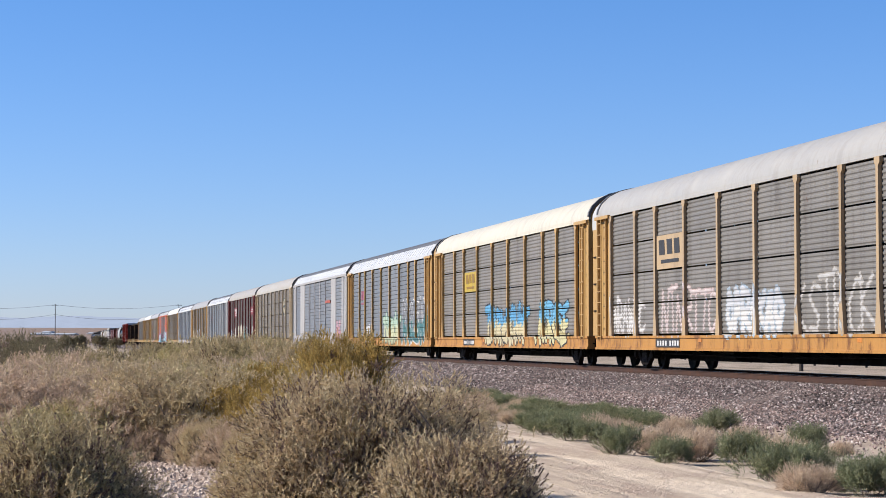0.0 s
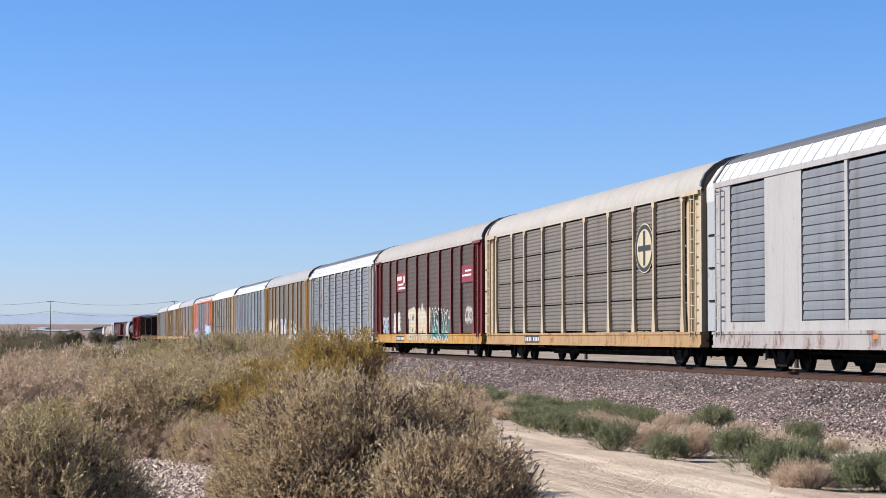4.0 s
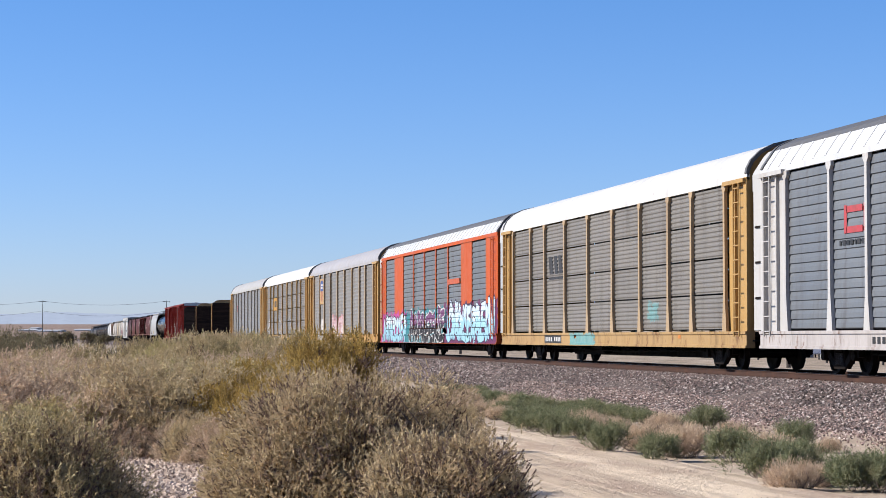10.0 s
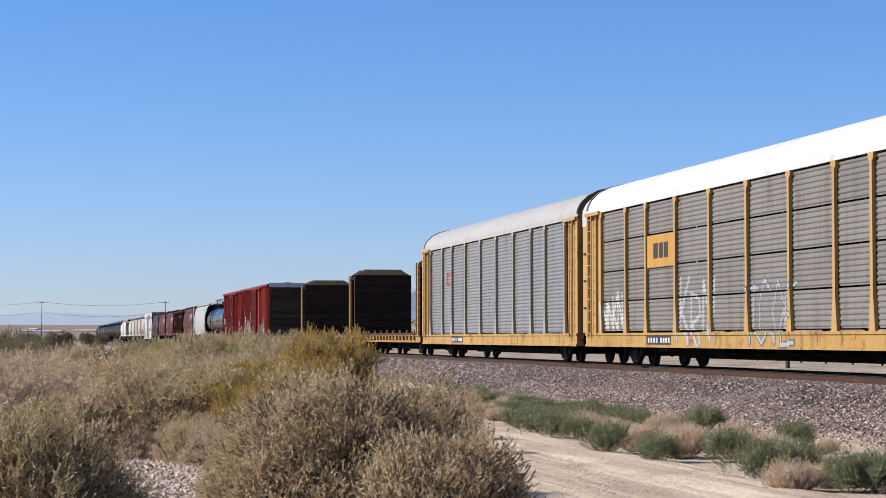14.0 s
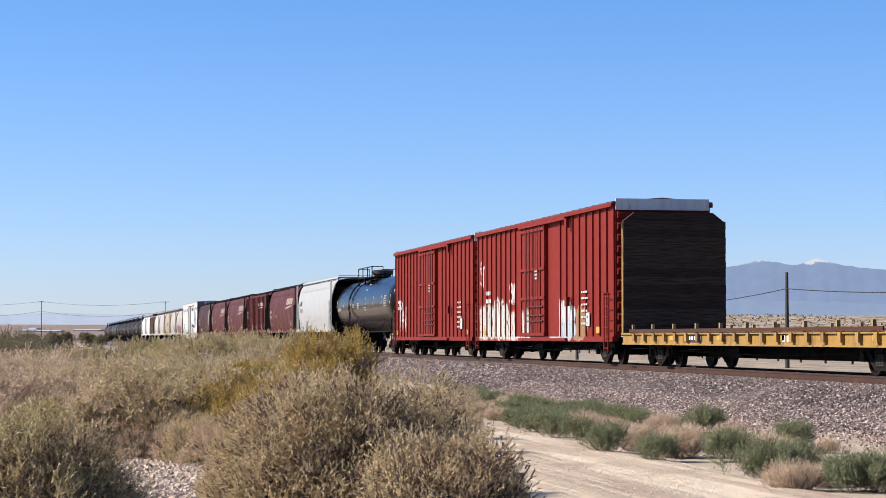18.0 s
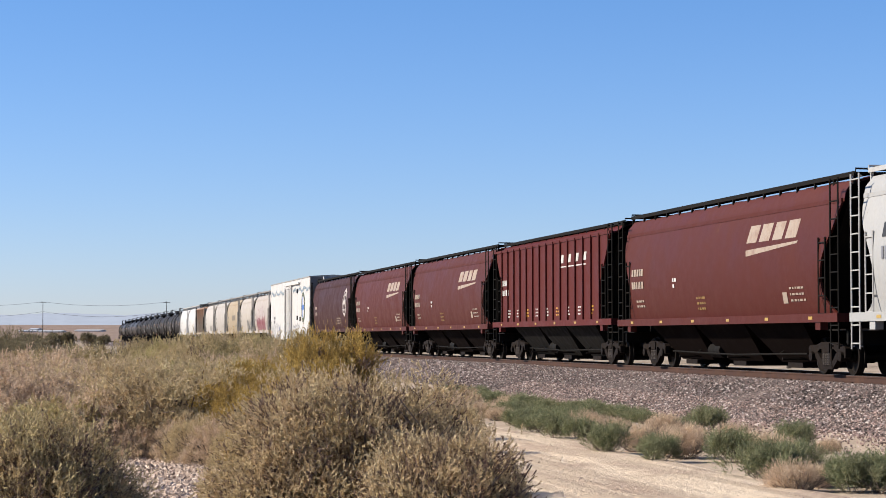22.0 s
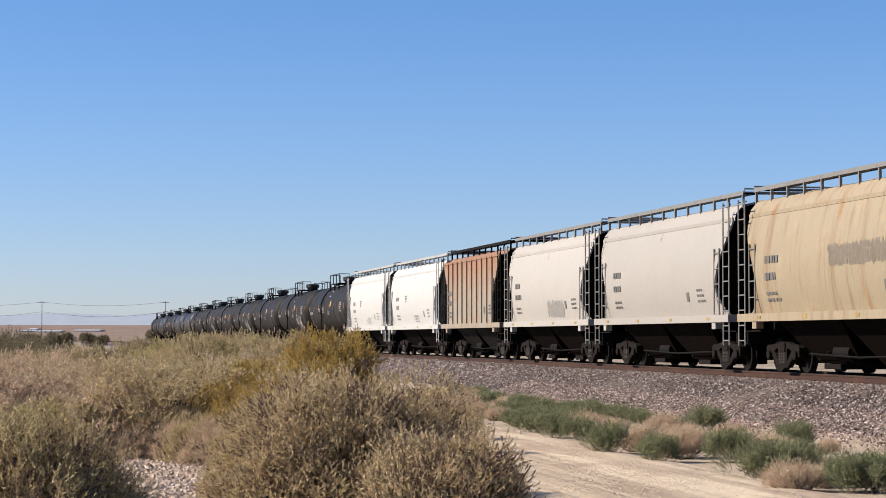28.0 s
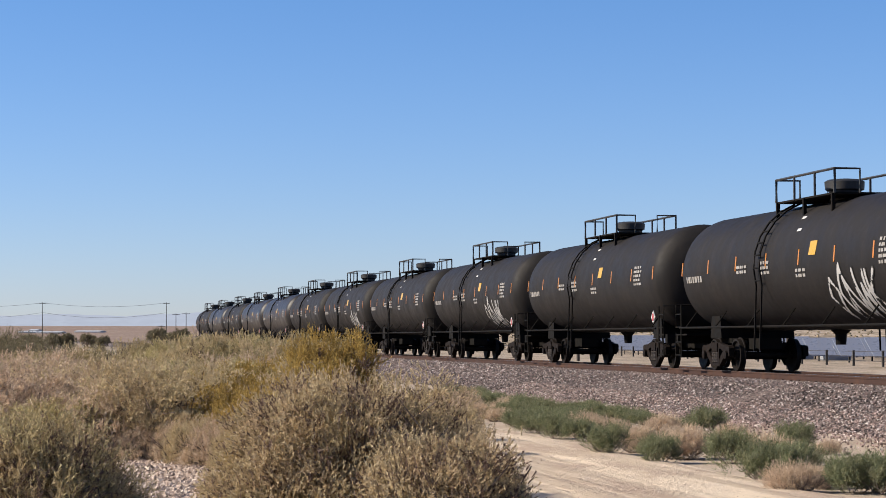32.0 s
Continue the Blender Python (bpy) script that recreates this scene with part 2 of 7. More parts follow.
def spray(car, zones, tag, weight=0.105, pitch=0.62, wear=0.35):
    """Lay a tag (y0, y1, z0, z1, fill, stroke, outline, seed) on the zones (y from, y to, [(x, z)...]) of a side, a few millimetres proud.
    No fill: thin lines in the stroke's colour. No stroke: a sprayed cloud."""
    y0, y1, z0, z1, fill, stroke, line, seed = tag
    tall = z1 - z0
    r = random.Random(seed * 7 + 1)
    ph = [r.uniform(0, 6.283) for _ in range(8)]
    if stroke is None:
        layers = [("tag_cloud", fill, 0.0, 0.002)]
    elif fill:
        w = tall * weight
        layers = [("tag_outline", line, w + 0.06, 0.004), ("tag_fill", stroke, w, 0.006), ("tag_shade", fill, w, 0.008)]
        signs = tag_strokes(y0 + w, y1 - w, z0 + w, z1 - w, seed, pitch)
    else:
        layers = [("tag_outline", line, 0.085, 0.004), ("tag_line", stroke, 0.05, 0.006)]
        signs = tag_strokes(y0, y1, z0, z1, seed, pitch)
    made = [Build() for _ in layers]
    for ya, yb, pts in zones:
        a, c = max(ya, y0 - 0.4), min(yb, y1 + 0.4)
        if c - a < 0.02:
            continue
        ys = np.linspace(a, c, max(2, int((c - a) / 0.045) + 1))
        rows = []
        for (xa, za), (xb, zb) in zip(pts, pts[1:]):
            if max(za, zb) < z0 - 0.35 or min(za, zb) > z1 + 0.35:
                continue
            m = max(1, math.ceil(abs(zb - za) / 0.045))
            rows += [(xa + (xb - xa) * k / m, za + (zb - za) * k / m, xa + (xb - xa) * (k + 1) / m, za + (zb - za) * (k + 1) / m) for k in range(m)]
        if not rows:
            continue
        zm = np.array([(q[1] + q[3]) / 2 for q in rows])
        Y, Z = np.meshgrid(ys, zm)
        rough = np.sin(Y * 5.3 + ph[0] + 2 * np.sin(Z * 4.1 + ph[1])) * np.sin(Z * 7.7 + ph[2] + np.sin(Y * 3.3 + ph[3]))
        fine = np.sin(Y * 23 + ph[4] + 3 * np.sin(Z * 17 + ph[5])) * np.sin(Z * 31 + ph[6] + 2 * np.sin(Y * 19 + ph[7]))
        if stroke is None:
            D = -np.minimum(np.minimum(Y - y0, y1 - Y), np.minimum(Z - z0 + 0.4, z1 - Z)) + 0.16 * rough + 0.05 * fine
        else:
            D = np.full(Y.shape, 9.0)
            for sign in signs:
                one = np.full(Y.shape, 9.0)
                for (ay, az), (by, bz) in sign:
                    dy, dz = by - ay, bz - az
                    u = np.clip(((Y - ay) * dy + (Z - az) * dz) / (dy * dy + dz * dz + 1e-9), 0, 1)
                    one = np.minimum(one, np.hypot(Y - ay - u * dy, Z - az - u * dz))
                D = np.where(one < layers[0][2], one, np.minimum(D, one))
            D = D + 0.10 * wear * np.maximum(0, rough + fine * 0.5 - 0.55)
        split = z0 + tall * (0.55 + 0.12 * rough)
        for (name, colour, reach, lift), b in zip(layers, made):
            V = reach - D
            if name == "tag_shade":
                V = np.minimum(V, Z - split)
            for row, q in zip(V, rows):
                inside = row > 0
                if not inside.any():
                    continue
                edge = np.flatnonzero(inside[1:] != inside[:-1])
                cuts = [ys[k] + (ys[k + 1] - ys[k]) * row[k] / (row[k] - row[k + 1]) for k in edge]
                cuts = ([ys[0]] if inside[0] else []) + cuts + ([ys[-1]] if inside[-1] else [])
                for p0, p1 in zip(cuts[::2], cuts[1::2]):
                    n = len(b.v)
                    b.v += [(q[0] - lift, p0, q[1]), (q[0] - lift, p1, q[1]), (q[2] - lift, p1, q[3]), (q[2] - lift, p0, q[3])]
                    b.f.append((n, n + 3, n + 2, n + 1))
    for (name, colour, reach, lift), b in zip(layers, made):
        if b.f:
            tagged(part(name, b, spray_paint(colour), car), kind="stuff")


def flat_zone(x, y0, y1, z0, z1):
    return (y0, y1, [(-x, z0), (-x, z1)])

# ---- running gear, shared by every rail car ----


def wheel_mesh():
    b = Build()
    for s in (-1, 1):
        prof = [(0.66, 0.05), (0.665, 0.10), (0.70, 0.12), (0.705, 0.30), (0.68, 0.36), (0.682, 0.455), (0.71, 0.45), (0.715, 0.42),
                (0.815, 0.412), (0.82, 0.36), (0.76, 0.33), (0.76, 0.14), (0.84, 0.12), (0.85, 0.05)]
        b.lathe([(a * s, r) for a, r in prof], (0, 0, 0.42), "x", 28)
    b.lathe([(-1.0, 0.075), (1.0, 0.075)], (0, 0, 0.42), "x", 10)
    return b.mesh("wheelset", WHEEL, True)


def tread_mesh():
    b = Build()
    for s in (-1, 1):
        b.lathe([(0.714 * s, 0.42), (0.722 * s, 0.4235), (0.808 * s, 0.4165), (0.815 * s, 0.412)], (0, 0, 0.42), "x", 28)
    return b.mesh("tread", TREAD, True)


def frame_mesh():
    """One cast side frame with its two bearing jaws, window and spring nest."""
    b = Build()
    top = [(-1.12, 0.60), (-1.05, 0.66), (-0.6, 0.68), (-0.3, 0.74), (0.3, 0.74), (0.6, 0.68), (1.05, 0.66), (1.12, 0.60), (1.12, 0.40), (1.04, 0.38), (1.0, 0.52),
           (0.78, 0.52), (0.72, 0.46), (0.42, 0.58), (-0.42, 0.58), (-0.72, 0.46), (-0.78, 0.52), (-1.0, 0.52), (-1.04, 0.38), (-1.12, 0.40)]
    b.slab(top, -0.07, 0.07)
    for s in (-1, 1):
        leg = [(0.78 * s, 0.52), (0.70 * s, 0.38), (0.34 * s, 0.15), (0.22 * s, 0.15), (0.24 * s, 0.25), (0.56 * s, 0.50)]
        b.slab(leg if s > 0 else leg[::-1], -0.065, 0.065)
        b.slab([(0.30 * s, 0.2), (0.30 * s, 0.62), (0.22 * s, 0.62), (0.22 * s, 0.2)] if s < 0 else [(0.22, 0.2), (0.22, 0.62), (0.30, 0.62), (0.30, 0.2)], -0.075, 0.075)
        b.lathe([(-0.13, 0.02), (-0.12, 0.11), (0.05, 0.12), (0.08, 0.06)], (0, 0.89 * s, 0.42), "x", 14)
    b.box(-0.07, 0.07, -0.34, 0.34, 0.13, 0.22)
    return b.mesh("side_frame", IRON)


def spring_mesh():
    b = Build()
    for y in (-0.14, 0.0, 0.14):
        prof = [(0.22, 0.055)]
        for k in range(7):
            z = 0.23 + k * 0.037
            prof += [(z, 0.062), (z + 0.018, 0.062), (z + 0.02, 0.045), (z + 0.035, 0.045)]
        b.lathe(prof, (-0.05, y, 0), "z", 10)
    return b.mesh("spring_nest", SPRING)


WHEELS, TREADS, FRAME, SPRINGS = wheel_mesh(), tread_mesh(), frame_mesh(), spring_mesh()
BOLSTER = Build().slab([(-0.2, 0.5), (0.2, 0.5), (0.22, 0.72), (-0.22, 0.72)], -1.1, 1.1).box(-0.3, 0.3, -0.3, 0.3, 0.7, 0.8).mesh("bolster", IRON)
BRAKE = Build().box(-0.75, 0.75, 0.42, 0.52, 0.3, 0.42).box(-0.75, 0.75, -0.52, -0.42, 0.3, 0.42).tube([(0.2, -0.5, 0.36), (0.2, 0.5, 0.3)], 0.03).mesh("brake_beam", IRON)
COUPLER = Build().box(-0.09, 0.09, -0.55, 0.3, 0.75, 0.98).slab([(-0.95, 0.70), (-0.5, 0.66), (-0.5, 1.02), (-0.95, 0.98)], -0.16, 0.14).mesh("coupler", IRON)


def link(name, mesh, parent, x=0.0, y=0.0, z=0.0, turn=0.0):
    ob = new(name, mesh)
    ob.parent = parent
    ob.matrix_basis = pose(x, y, z, 0, 0, turn)
    return ob


def running_gear(car, half, centre, reach, width=0.28, deep=0.72, stub=False):
    """Two trucks at +-centre, couplers past the body's ends, and the centre sill."""
    for s in (-1, 1):
        t = link("truck", BOLSTER, car, 0, s * centre, SAG)
        for x in (-1.0, 1.0):
            link("side_frame", FRAME, t, x)
            link("spring_nest", SPRINGS, t, x)
        for y in (-0.89, 0.89):
            w = link("wheelset", WHEELS, t, 0, y)
        link("brake_beam", BRAKE, t)
        link("coupler", COUPLER, car, 0, s * (half + reach - 0.05), 0, 0 if s < 0 else 180)
    if stub:
        for a, c in ((-half - 0.2, -centre + 1.3), (centre - 1.3, half + 0.2)):
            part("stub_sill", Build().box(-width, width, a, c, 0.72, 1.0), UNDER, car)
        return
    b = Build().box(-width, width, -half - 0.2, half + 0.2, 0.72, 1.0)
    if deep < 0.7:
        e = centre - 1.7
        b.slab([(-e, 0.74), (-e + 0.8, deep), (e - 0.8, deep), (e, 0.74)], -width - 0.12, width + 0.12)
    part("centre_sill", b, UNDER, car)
    b = Build().lathe([(-0.5, 0.03), (-0.47, 0.2), (0.47, 0.2), (0.5, 0.03)], (-0.75, centre * 0.25, 0.66), "y", 14)
    b.box(-0.8, -0.7, centre * 0.25 - 0.05, centre * 0.25 + 0.05, 0.8, 1.05)
    part("brake_reservoir", b, UNDER, car, smooth=True)
    b = Build().tube([(-0.95, -centre + 1.5, 0.62), (-0.95, 0, 0.56), (-0.95, centre - 1.5, 0.62)], 0.025)
    for y in (-centre * 0.5, centre * 0.45):
        b.tube([(-0.95, y, 0.6), (-0.6, y, 0.85)], 0.02)
    part("brake_rod", b, UNDER, car)


def ladder(car, material, x, y, z0, z1, width=0.42, rungs=9, out=-0.09, along=True, name="ladder"):
    b = Build()
    ends = [(x + out, y - width / 2), (x + out, y + width / 2)] if along else [(x - width / 2, y + out), (x + width / 2, y + out)]
    for px, py in ends:
        b.tube([(px, py, z0), (px, py, z1)], 0.022, 5)
    for k in range(rungs):
        z = z0 + 0.12 + (z1 - z0 - 0.24) * k / (rungs - 1)
        b.tube([(*ends[0], z), (*ends[1], z)], 0.018, 5)
    for z in (z0 + 0.06, z1 - 0.06):
        for px, py in ends:
            b.tube([(px, py, z), (px - (out if along else 0), py - (0 if along else out), z)], 0.018, 5)
    return part(name, b, material, car)


def marks(car, rows, x, material, name="lettering", slant=0.0):
    """Plain bars (y, z, width, height) that stand for lettering on the side at x."""
    b = Build()
    s = -1 if x < 0 else 1
    for y, z, w, h in rows:
        o = [(y + w / 2 + 0, z), (y - w / 2, z), (y - w / 2 - slant * h, z + h), (y + w / 2 - slant * h, z + h)]
        b.slab(o[::-1], min(x, x + s * 0.006), max(x, x + s * 0.006))
    ob = part(name, b, material, car)
    return tagged(ob, kind="stuff") if len(rows) > 1 else ob


def text_rows(y, z, n, width=0.8, pitch=0.14, height=0.09, seed=1):
    """Rows of broken bars, like a block of small stencilled data."""
    r, rows = random.Random(seed), []
    for k in range(n):
        p = y + width / 2
        while p > y - width / 2 + 0.06:
            w = r.uniform(0.07, 0.22)
            rows.append((p - w / 2, z - k * pitch, w, height))
            p -= w + r.uniform(0.04, 0.09)
    return rows


def ring(cy, cz, ry, rz, n=28, start=0.0):
    return [(cy + ry * math.cos(2 * math.pi * k / n), cz + rz * math.sin(2 * math.pi * k / n)) for k in range(n)]


def disc(car, name, cy, cz, ry, rz, x, material, lift=0.006):
    return part(name, Build().slab(ring(cy, cz, ry, rz), x - lift, x), material, car)


def annulus(car, name, cy, cz, ry, rz, thick, x, material):
    b, n = Build(), 32
    for k in range(n):
        a0, a1 = 2 * math.pi * k / n, 2 * math.pi * (k + 1) / n
        o = [(cy + (ry - t) * math.cos(a), cz + (rz - t) * math.sin(a)) for a, t in ((a0, 0), (a1, 0), (a1, thick), (a0, thick))]
        b.slab(o, x - 0.008, x)
    return part(name, b, material, car)


# ---- covered car carriers ----
CROWN = plain("dull_crown", (0.16, 0.16, 0.165), 0.6, 0.2, vary=0.4, scale=2, grime=(0.10, 0.09, 0.08), dirt=0.5)
POSTS = [12.05, 9.3, 7.2, 4.4, 1.45, -1.45, -4.4, -7.2, -9.3, -12.05]
ROOF_ANGLED = [(-1.56, 4.95), (-1.53, 5.02), (-1.26, 5.41), (-1.14, 5.52), (-0.72, 5.71), (0, 5.84), (0.72, 5.71), (1.14, 5.52), (1.26, 5.41), (1.53, 5.02), (1.56, 4.95)]
ROOF_ROUND = [(-1.56, 4.95), (-1.54, 5.08), (-1.43, 5.29), (-1.19, 5.52), (-0.86, 5.69), (-0.45, 5.79), (0, 5.83), (0.45, 5.79), (0.86, 5.69), (1.19, 5.52), (1.43, 5.29), (1.54, 5.08), (1.56, 4.95)]


def roof_shell(profile, y0, y1, thick=0.03):
    inner = [(x * (1 - thick / 1.56), z - thick) for x, z in profile]
    return Build().prism(profile + inner[::-1], y0, y1)


def screen_profile(z0, z1, style):
    """Outline (out, z) of one screen panel: fine corrugation, broad lapped boards or soft waves."""
    pts = []
    if style == "fine":
        n = max(3, round((z1 - z0) / 0.125))
        p = (z1 - z0) / n
        for k in range(n):
            z = z0 + k * p
            pts += [(1.492, z), (1.492, z + p * 0.25), (1.513, z + p * 0.5), (1.513, z + p * 0.85)]
        return pts + [(1.492, z1)]
    if style == "lap":
        n = round((z1 - z0) / 0.218)
        p = (z1 - z0) / n
        for k in range(n):
            z = z0 + k * p
            pts += [(1.488, z), (1.518, z + 0.02), (1.509, z + p * 0.6)]
        return pts + [(1.488, z1)]
    n = round((z1 - z0) / 0.2)
    p = (z1 - z0) / n
    for k in range(n):
        z = z0 + k * p
        pts += [(1.501, z), (1.5045, z + p * 0.25), (1.513, z + p * 0.5), (1.5045, z + p * 0.75)]
    return pts + [(1.501, z1)]


def corrugated(y0, y1, z0, z1, side, style):
    """One screen panel."""
    b, pts = Build(), screen_profile(z0, z1, style)
    m = len(pts)
    b.v = [(side * x, y0, z) for x, z in pts] + [(side * x, y1, z) for x, z in pts]
    b.f = [(k, k + 1, m + k + 1, m + k) if side < 0 else (k, m + k, m + k + 1, k + 1) for k in range(m - 1)]
    return b


CLOSED_BAYS = [(12.5, 9.9), (7.4, 4.62), (4.62, 1.82), (1.82, -0.98), (-0.98, -3.78), (-3.78, -6.58), (-8.8, -11.5)]
CLOSED_PLATES = [(13.7, 12.5), (9.9, 7.4), (-6.58, -8.8), (-11.5, -13.7)]


def rack_zones(style, rows, closed):
    """Where paint can lie on the side of a car carrier."""
    z0 = 1.37 if closed else 1.17
    p = (4.80 - z0) / rows
    zones = [(-13.75, 13.75, [(-1.632, 0.74), (-1.632, 0.78), (-1.602, 0.79), (-1.602, 1.05), (-1.632, 1.06), (-1.632, 1.13)])]
    for a, c in CLOSED_BAYS if closed else zip(POSTS, POSTS[1:]):
        for k in range(rows):
            zones.append((c + 0.02, a - 0.02, [(-x, z) for x, z in screen_profile(z0 + k * p + (0.022 if rows > 1 else 0), z0 + (k + 1) * p - 0.022, style)]))
    if closed:
        zones += [flat_zone(1.541, c, a, 1.36, 4.8) for a, c in CLOSED_PLATES] + [flat_zone(1.551, a - 0.09, a + 0.09, 1.36, 4.8) for a in (4.62, 1.82, -0.98, -3.78)]
        return zones + [flat_zone(1.551, -13.7, 13.7, 1.13, 1.36)]
    return zones + [flat_zone(1.601, y - 0.07, y + 0.07, 1.13, 4.6) for y in POSTS] + [flat_zone(1.481, *sorted((e * 12.1, e * 13.5)), 1.13, 4.7) for e in (-1, 1)]


def carrier(label, screen, frame, roof, sill, style, angled, closed=False, end=None, rows=1, gable=None, ribs=False, board=True, shutter=None):
    car = thing("autorack_car", label, "railcar", "freight train cars")
    end = end or frame
    half = 13.75
    for s in (-1, 1):
        o = [(s * x, z) for x, z in ((1.38, 0.72), (1.63, 0.72), (1.63, 0.78), (1.60, 0.79), (1.60, 1.05), (1.63, 1.06), (1.63, 1.13), (1.38, 1.13))]
        b = Build().prism(o if s > 0 else o[::-1], -half, half)
        part("side_sill", b, sill, car)
        part("top_rail", Build().box(*sorted((s * 1.49, s * 1.57)), -half, half, 4.815, 4.95), frame if closed else roof, car)
        bays = list(zip(POSTS, POSTS[1:]))
        if closed:
            bays = CLOSED_BAYS
            for a, c in CLOSED_PLATES:
                part("side_plate", Build().box(*sorted((s * 1.49, s * 1.54)), c, a, 1.13, 4.815), frame, car)
            for a in (4.62, 1.82, -0.98, -3.78):
                part("side_post", Build().box(*sorted((s * 1.50, s * 1.55)), a - 0.09, a + 0.09, 1.13, 4.815), frame, car)
            part("lower_plate", Build().box(*sorted((s * 1.495, s * 1.545)), -13.7, 13.7, 1.13, 1.36), frame, car)
        for i, (a, c) in enumerate(bays):
            n = rows if not closed else 1
            z0 = 1.37 if closed else 1.17
            for k in range(n):
                p = (4.80 - z0) / n
                part("screen_panel", corrugated(c + 0.02, a - 0.02, z0 + k * p + (0.022 if n > 1 else 0), z0 + (k + 1) * p - 0.022, s, style), screen, car)
        if not closed:
            for y in POSTS:
                o = [(y - 0.17, 1.13), (y + 0.17, 1.13), (y + 0.15, 1.32), (y + 0.075, 1.9), (y + 0.065, 4.62), (y + 0.15, 4.71), (y + 0.15, 4.815), (y - 0.15, 4.815), (y - 0.15, 4.71),
                     (y - 0.065, 4.62), (y - 0.075, 1.9), (y - 0.15, 1.32)]
                part("side_post", Build().slab(o, *sorted((s * 1.52, s * 1.60))), frame, car)
            for e in (-1, 1):
                b = Build().box(*sorted((s * 1.44, s * 1.48)), *sorted((e * 12.1, e * 13.6)), 1.13, 4.80)
                part("end_panel", b, end, car)
                part("corner_post", Build().box(*sorted((s * 1.46, s * 1.58)), *sorted((e * 13.52, e * 13.75)), 1.13, 4.88), end, car)
                part("end_post", Build().box(*sorted((s * 1.482, s * 1.56)), *sorted((e * 12.72, e * 12.80)), 1.13, 4.80), end, car)
                part("bracket", Build().box(*sorted((s * 1.48, s * 1.66)), *sorted((e * 12.1, e * 13.7)), 4.76, 4.86), end, car)
        for e in (-1, 1):
            ladder(car, end, s * 1.56, e * 13.15, 1.0, 4.76, 0.4, 11, s * 0.09)
    part("deck", Build().box(-1.37, 1.37, -half, half, 1.0, 1.12), UNDER, car)
    profile = ROOF_ANGLED if angled else ROOF_ROUND
    top = part("roof", roof_shell(profile, -half + 0.05, half - 0.05), roof, car, smooth=not angled)
    if ribs:
        crown = [(x, z) for x, z in profile if z > 5.4]
        part("roof_crown", Build().prism([(x, z + 0.012) for x, z in crown] + [(x, z + 0.004) for x, z in crown[::-1]], -half + 0.05, half - 0.05), CROWN, top)
        b = Build()
        outer = [(x * 1.006, z + 0.009) for x, z in profile]
        for k in range(37):
            y = -half + 0.5 + k * (2 * half - 1.0) / 36
            for q in (-1, 1):
                side = [(x, z) for x, z in outer if q * x > 1.2]
                b.prism(side + [(x * 0.98, z - 0.02) for x, z in side][::-1], y - 0.05, y + 0.05)
        tagged(part("rib_set", b, roof, top), kind="stuff")
    for e in (-1, 1):
        outline = [(-1.5, 1.13), (1.5, 1.13)] + [(x * 0.985, z - 0.02) for x, z in profile[::-1] if z > 4.96]
        part("end_wall", Build().prism(outline, *sorted((e * (half - 0.24), e * (half - 0.16)))), end, car)
        for x in (-1.3, -0.78, -0.26, 0.26, 0.78):
            part("end_door", Build().box(x, x + 0.5, *sorted((e * (half - 0.16), e * (half - 0.07 - 0.04 * (x > -1 and x < 0.5)))), 1.15, 4.91), end, car)
        rim = [(x * 1.015, z + 0.022) for x, z in profile]
        part("roof_rim", Build().prism(rim + [(x * 0.97, z - 0.05) for x, z in profile][::-1], *sorted((e * (half - 0.14), e * half))), CROWN, top)
        part("uncoupling_lever", Build().tube([(-1.45, e * (half + 0.02), 0.9), (-0.4, e * (half + 0.1), 0.85), (0, e * (half + 0.3), 0.9)], 0.02), UNDER, car)
    hood = [(x * 0.975, z - 0.06) for x, z in profile]
    shut = [(-1.52, 4.5), (1.52, 4.5)] + hood[::-1]
    part("end_hood", Build().prism(shut, half - 0.16, half + 0.72), gable or end, car)
    part("radial_door", Build().prism([(-1.52, 1.15), (1.52, 1.15), (1.52, 4.5), (-1.52, 4.5)], half - 0.16, half + 0.66), shutter or end, car)
    for z in (1.9, 2.75, 3.6):
        part("door_hinge", Build().box(-1.55, -1.51, half + 0.05, half + 0.5, z, z + 0.05), IRON, car)
    running_gear(car, half, 10.06, 0.75, deep=0.42)
    for k in range(9):
        y = -7.6 + k * 1.9
        part("cross_bearer", Build().prism([(-1.38, 0.98), (1.38, 0.98), (1.38, 0.86), (0.4, 0.56), (-0.4, 0.56), (-1.38, 0.86)], y - 0.12, y + 0.12), UNDER, car)
    for y in (-8.3, 2.9):
        marks(car, [(y, 0.95, 0.26, 0.10)], -1.602, ORANGE, "reflector")
    if not closed:
        if board:
            marks(car, [(5.9, 0.80, 2.3, 0.24)], -1.602, BLACK, "number_board")
        marks(car, [(6.8 - 0.26 * k, 0.85, 0.15, 0.14) for k in range(4)] + [(5.6 - 0.24 * k, 0.85, 0.15, 0.14) for k in range(4)], -1.609 if board else -1.602, WHITE if board else BLACK)
    return car


def plate(car, y0, y1, z0, z1, material, name="placard"):
    return part(name, Build().box(-1.565, -1.53, y0, y1, z0, z1), material, car)


G1, G3 = (0.45, 0.42, 0.385), (0.36, 0.38, 0.41)      # weathered grey and blue-grey screens
TAN, GOLD, RUSTY = (0.56, 0.40, 0.235), (0.60, 0.365, 0.13), (0.58, 0.28, 0.07)
WHT, ICE, TEAL, PINK, INK = (0.72, 0.70, 0.68), (0.42, 0.68, 0.82), (0.10, 0.42, 0.42), (0.62, 0.30, 0.34), (0.025, 0.025, 0.03)
CAR = []


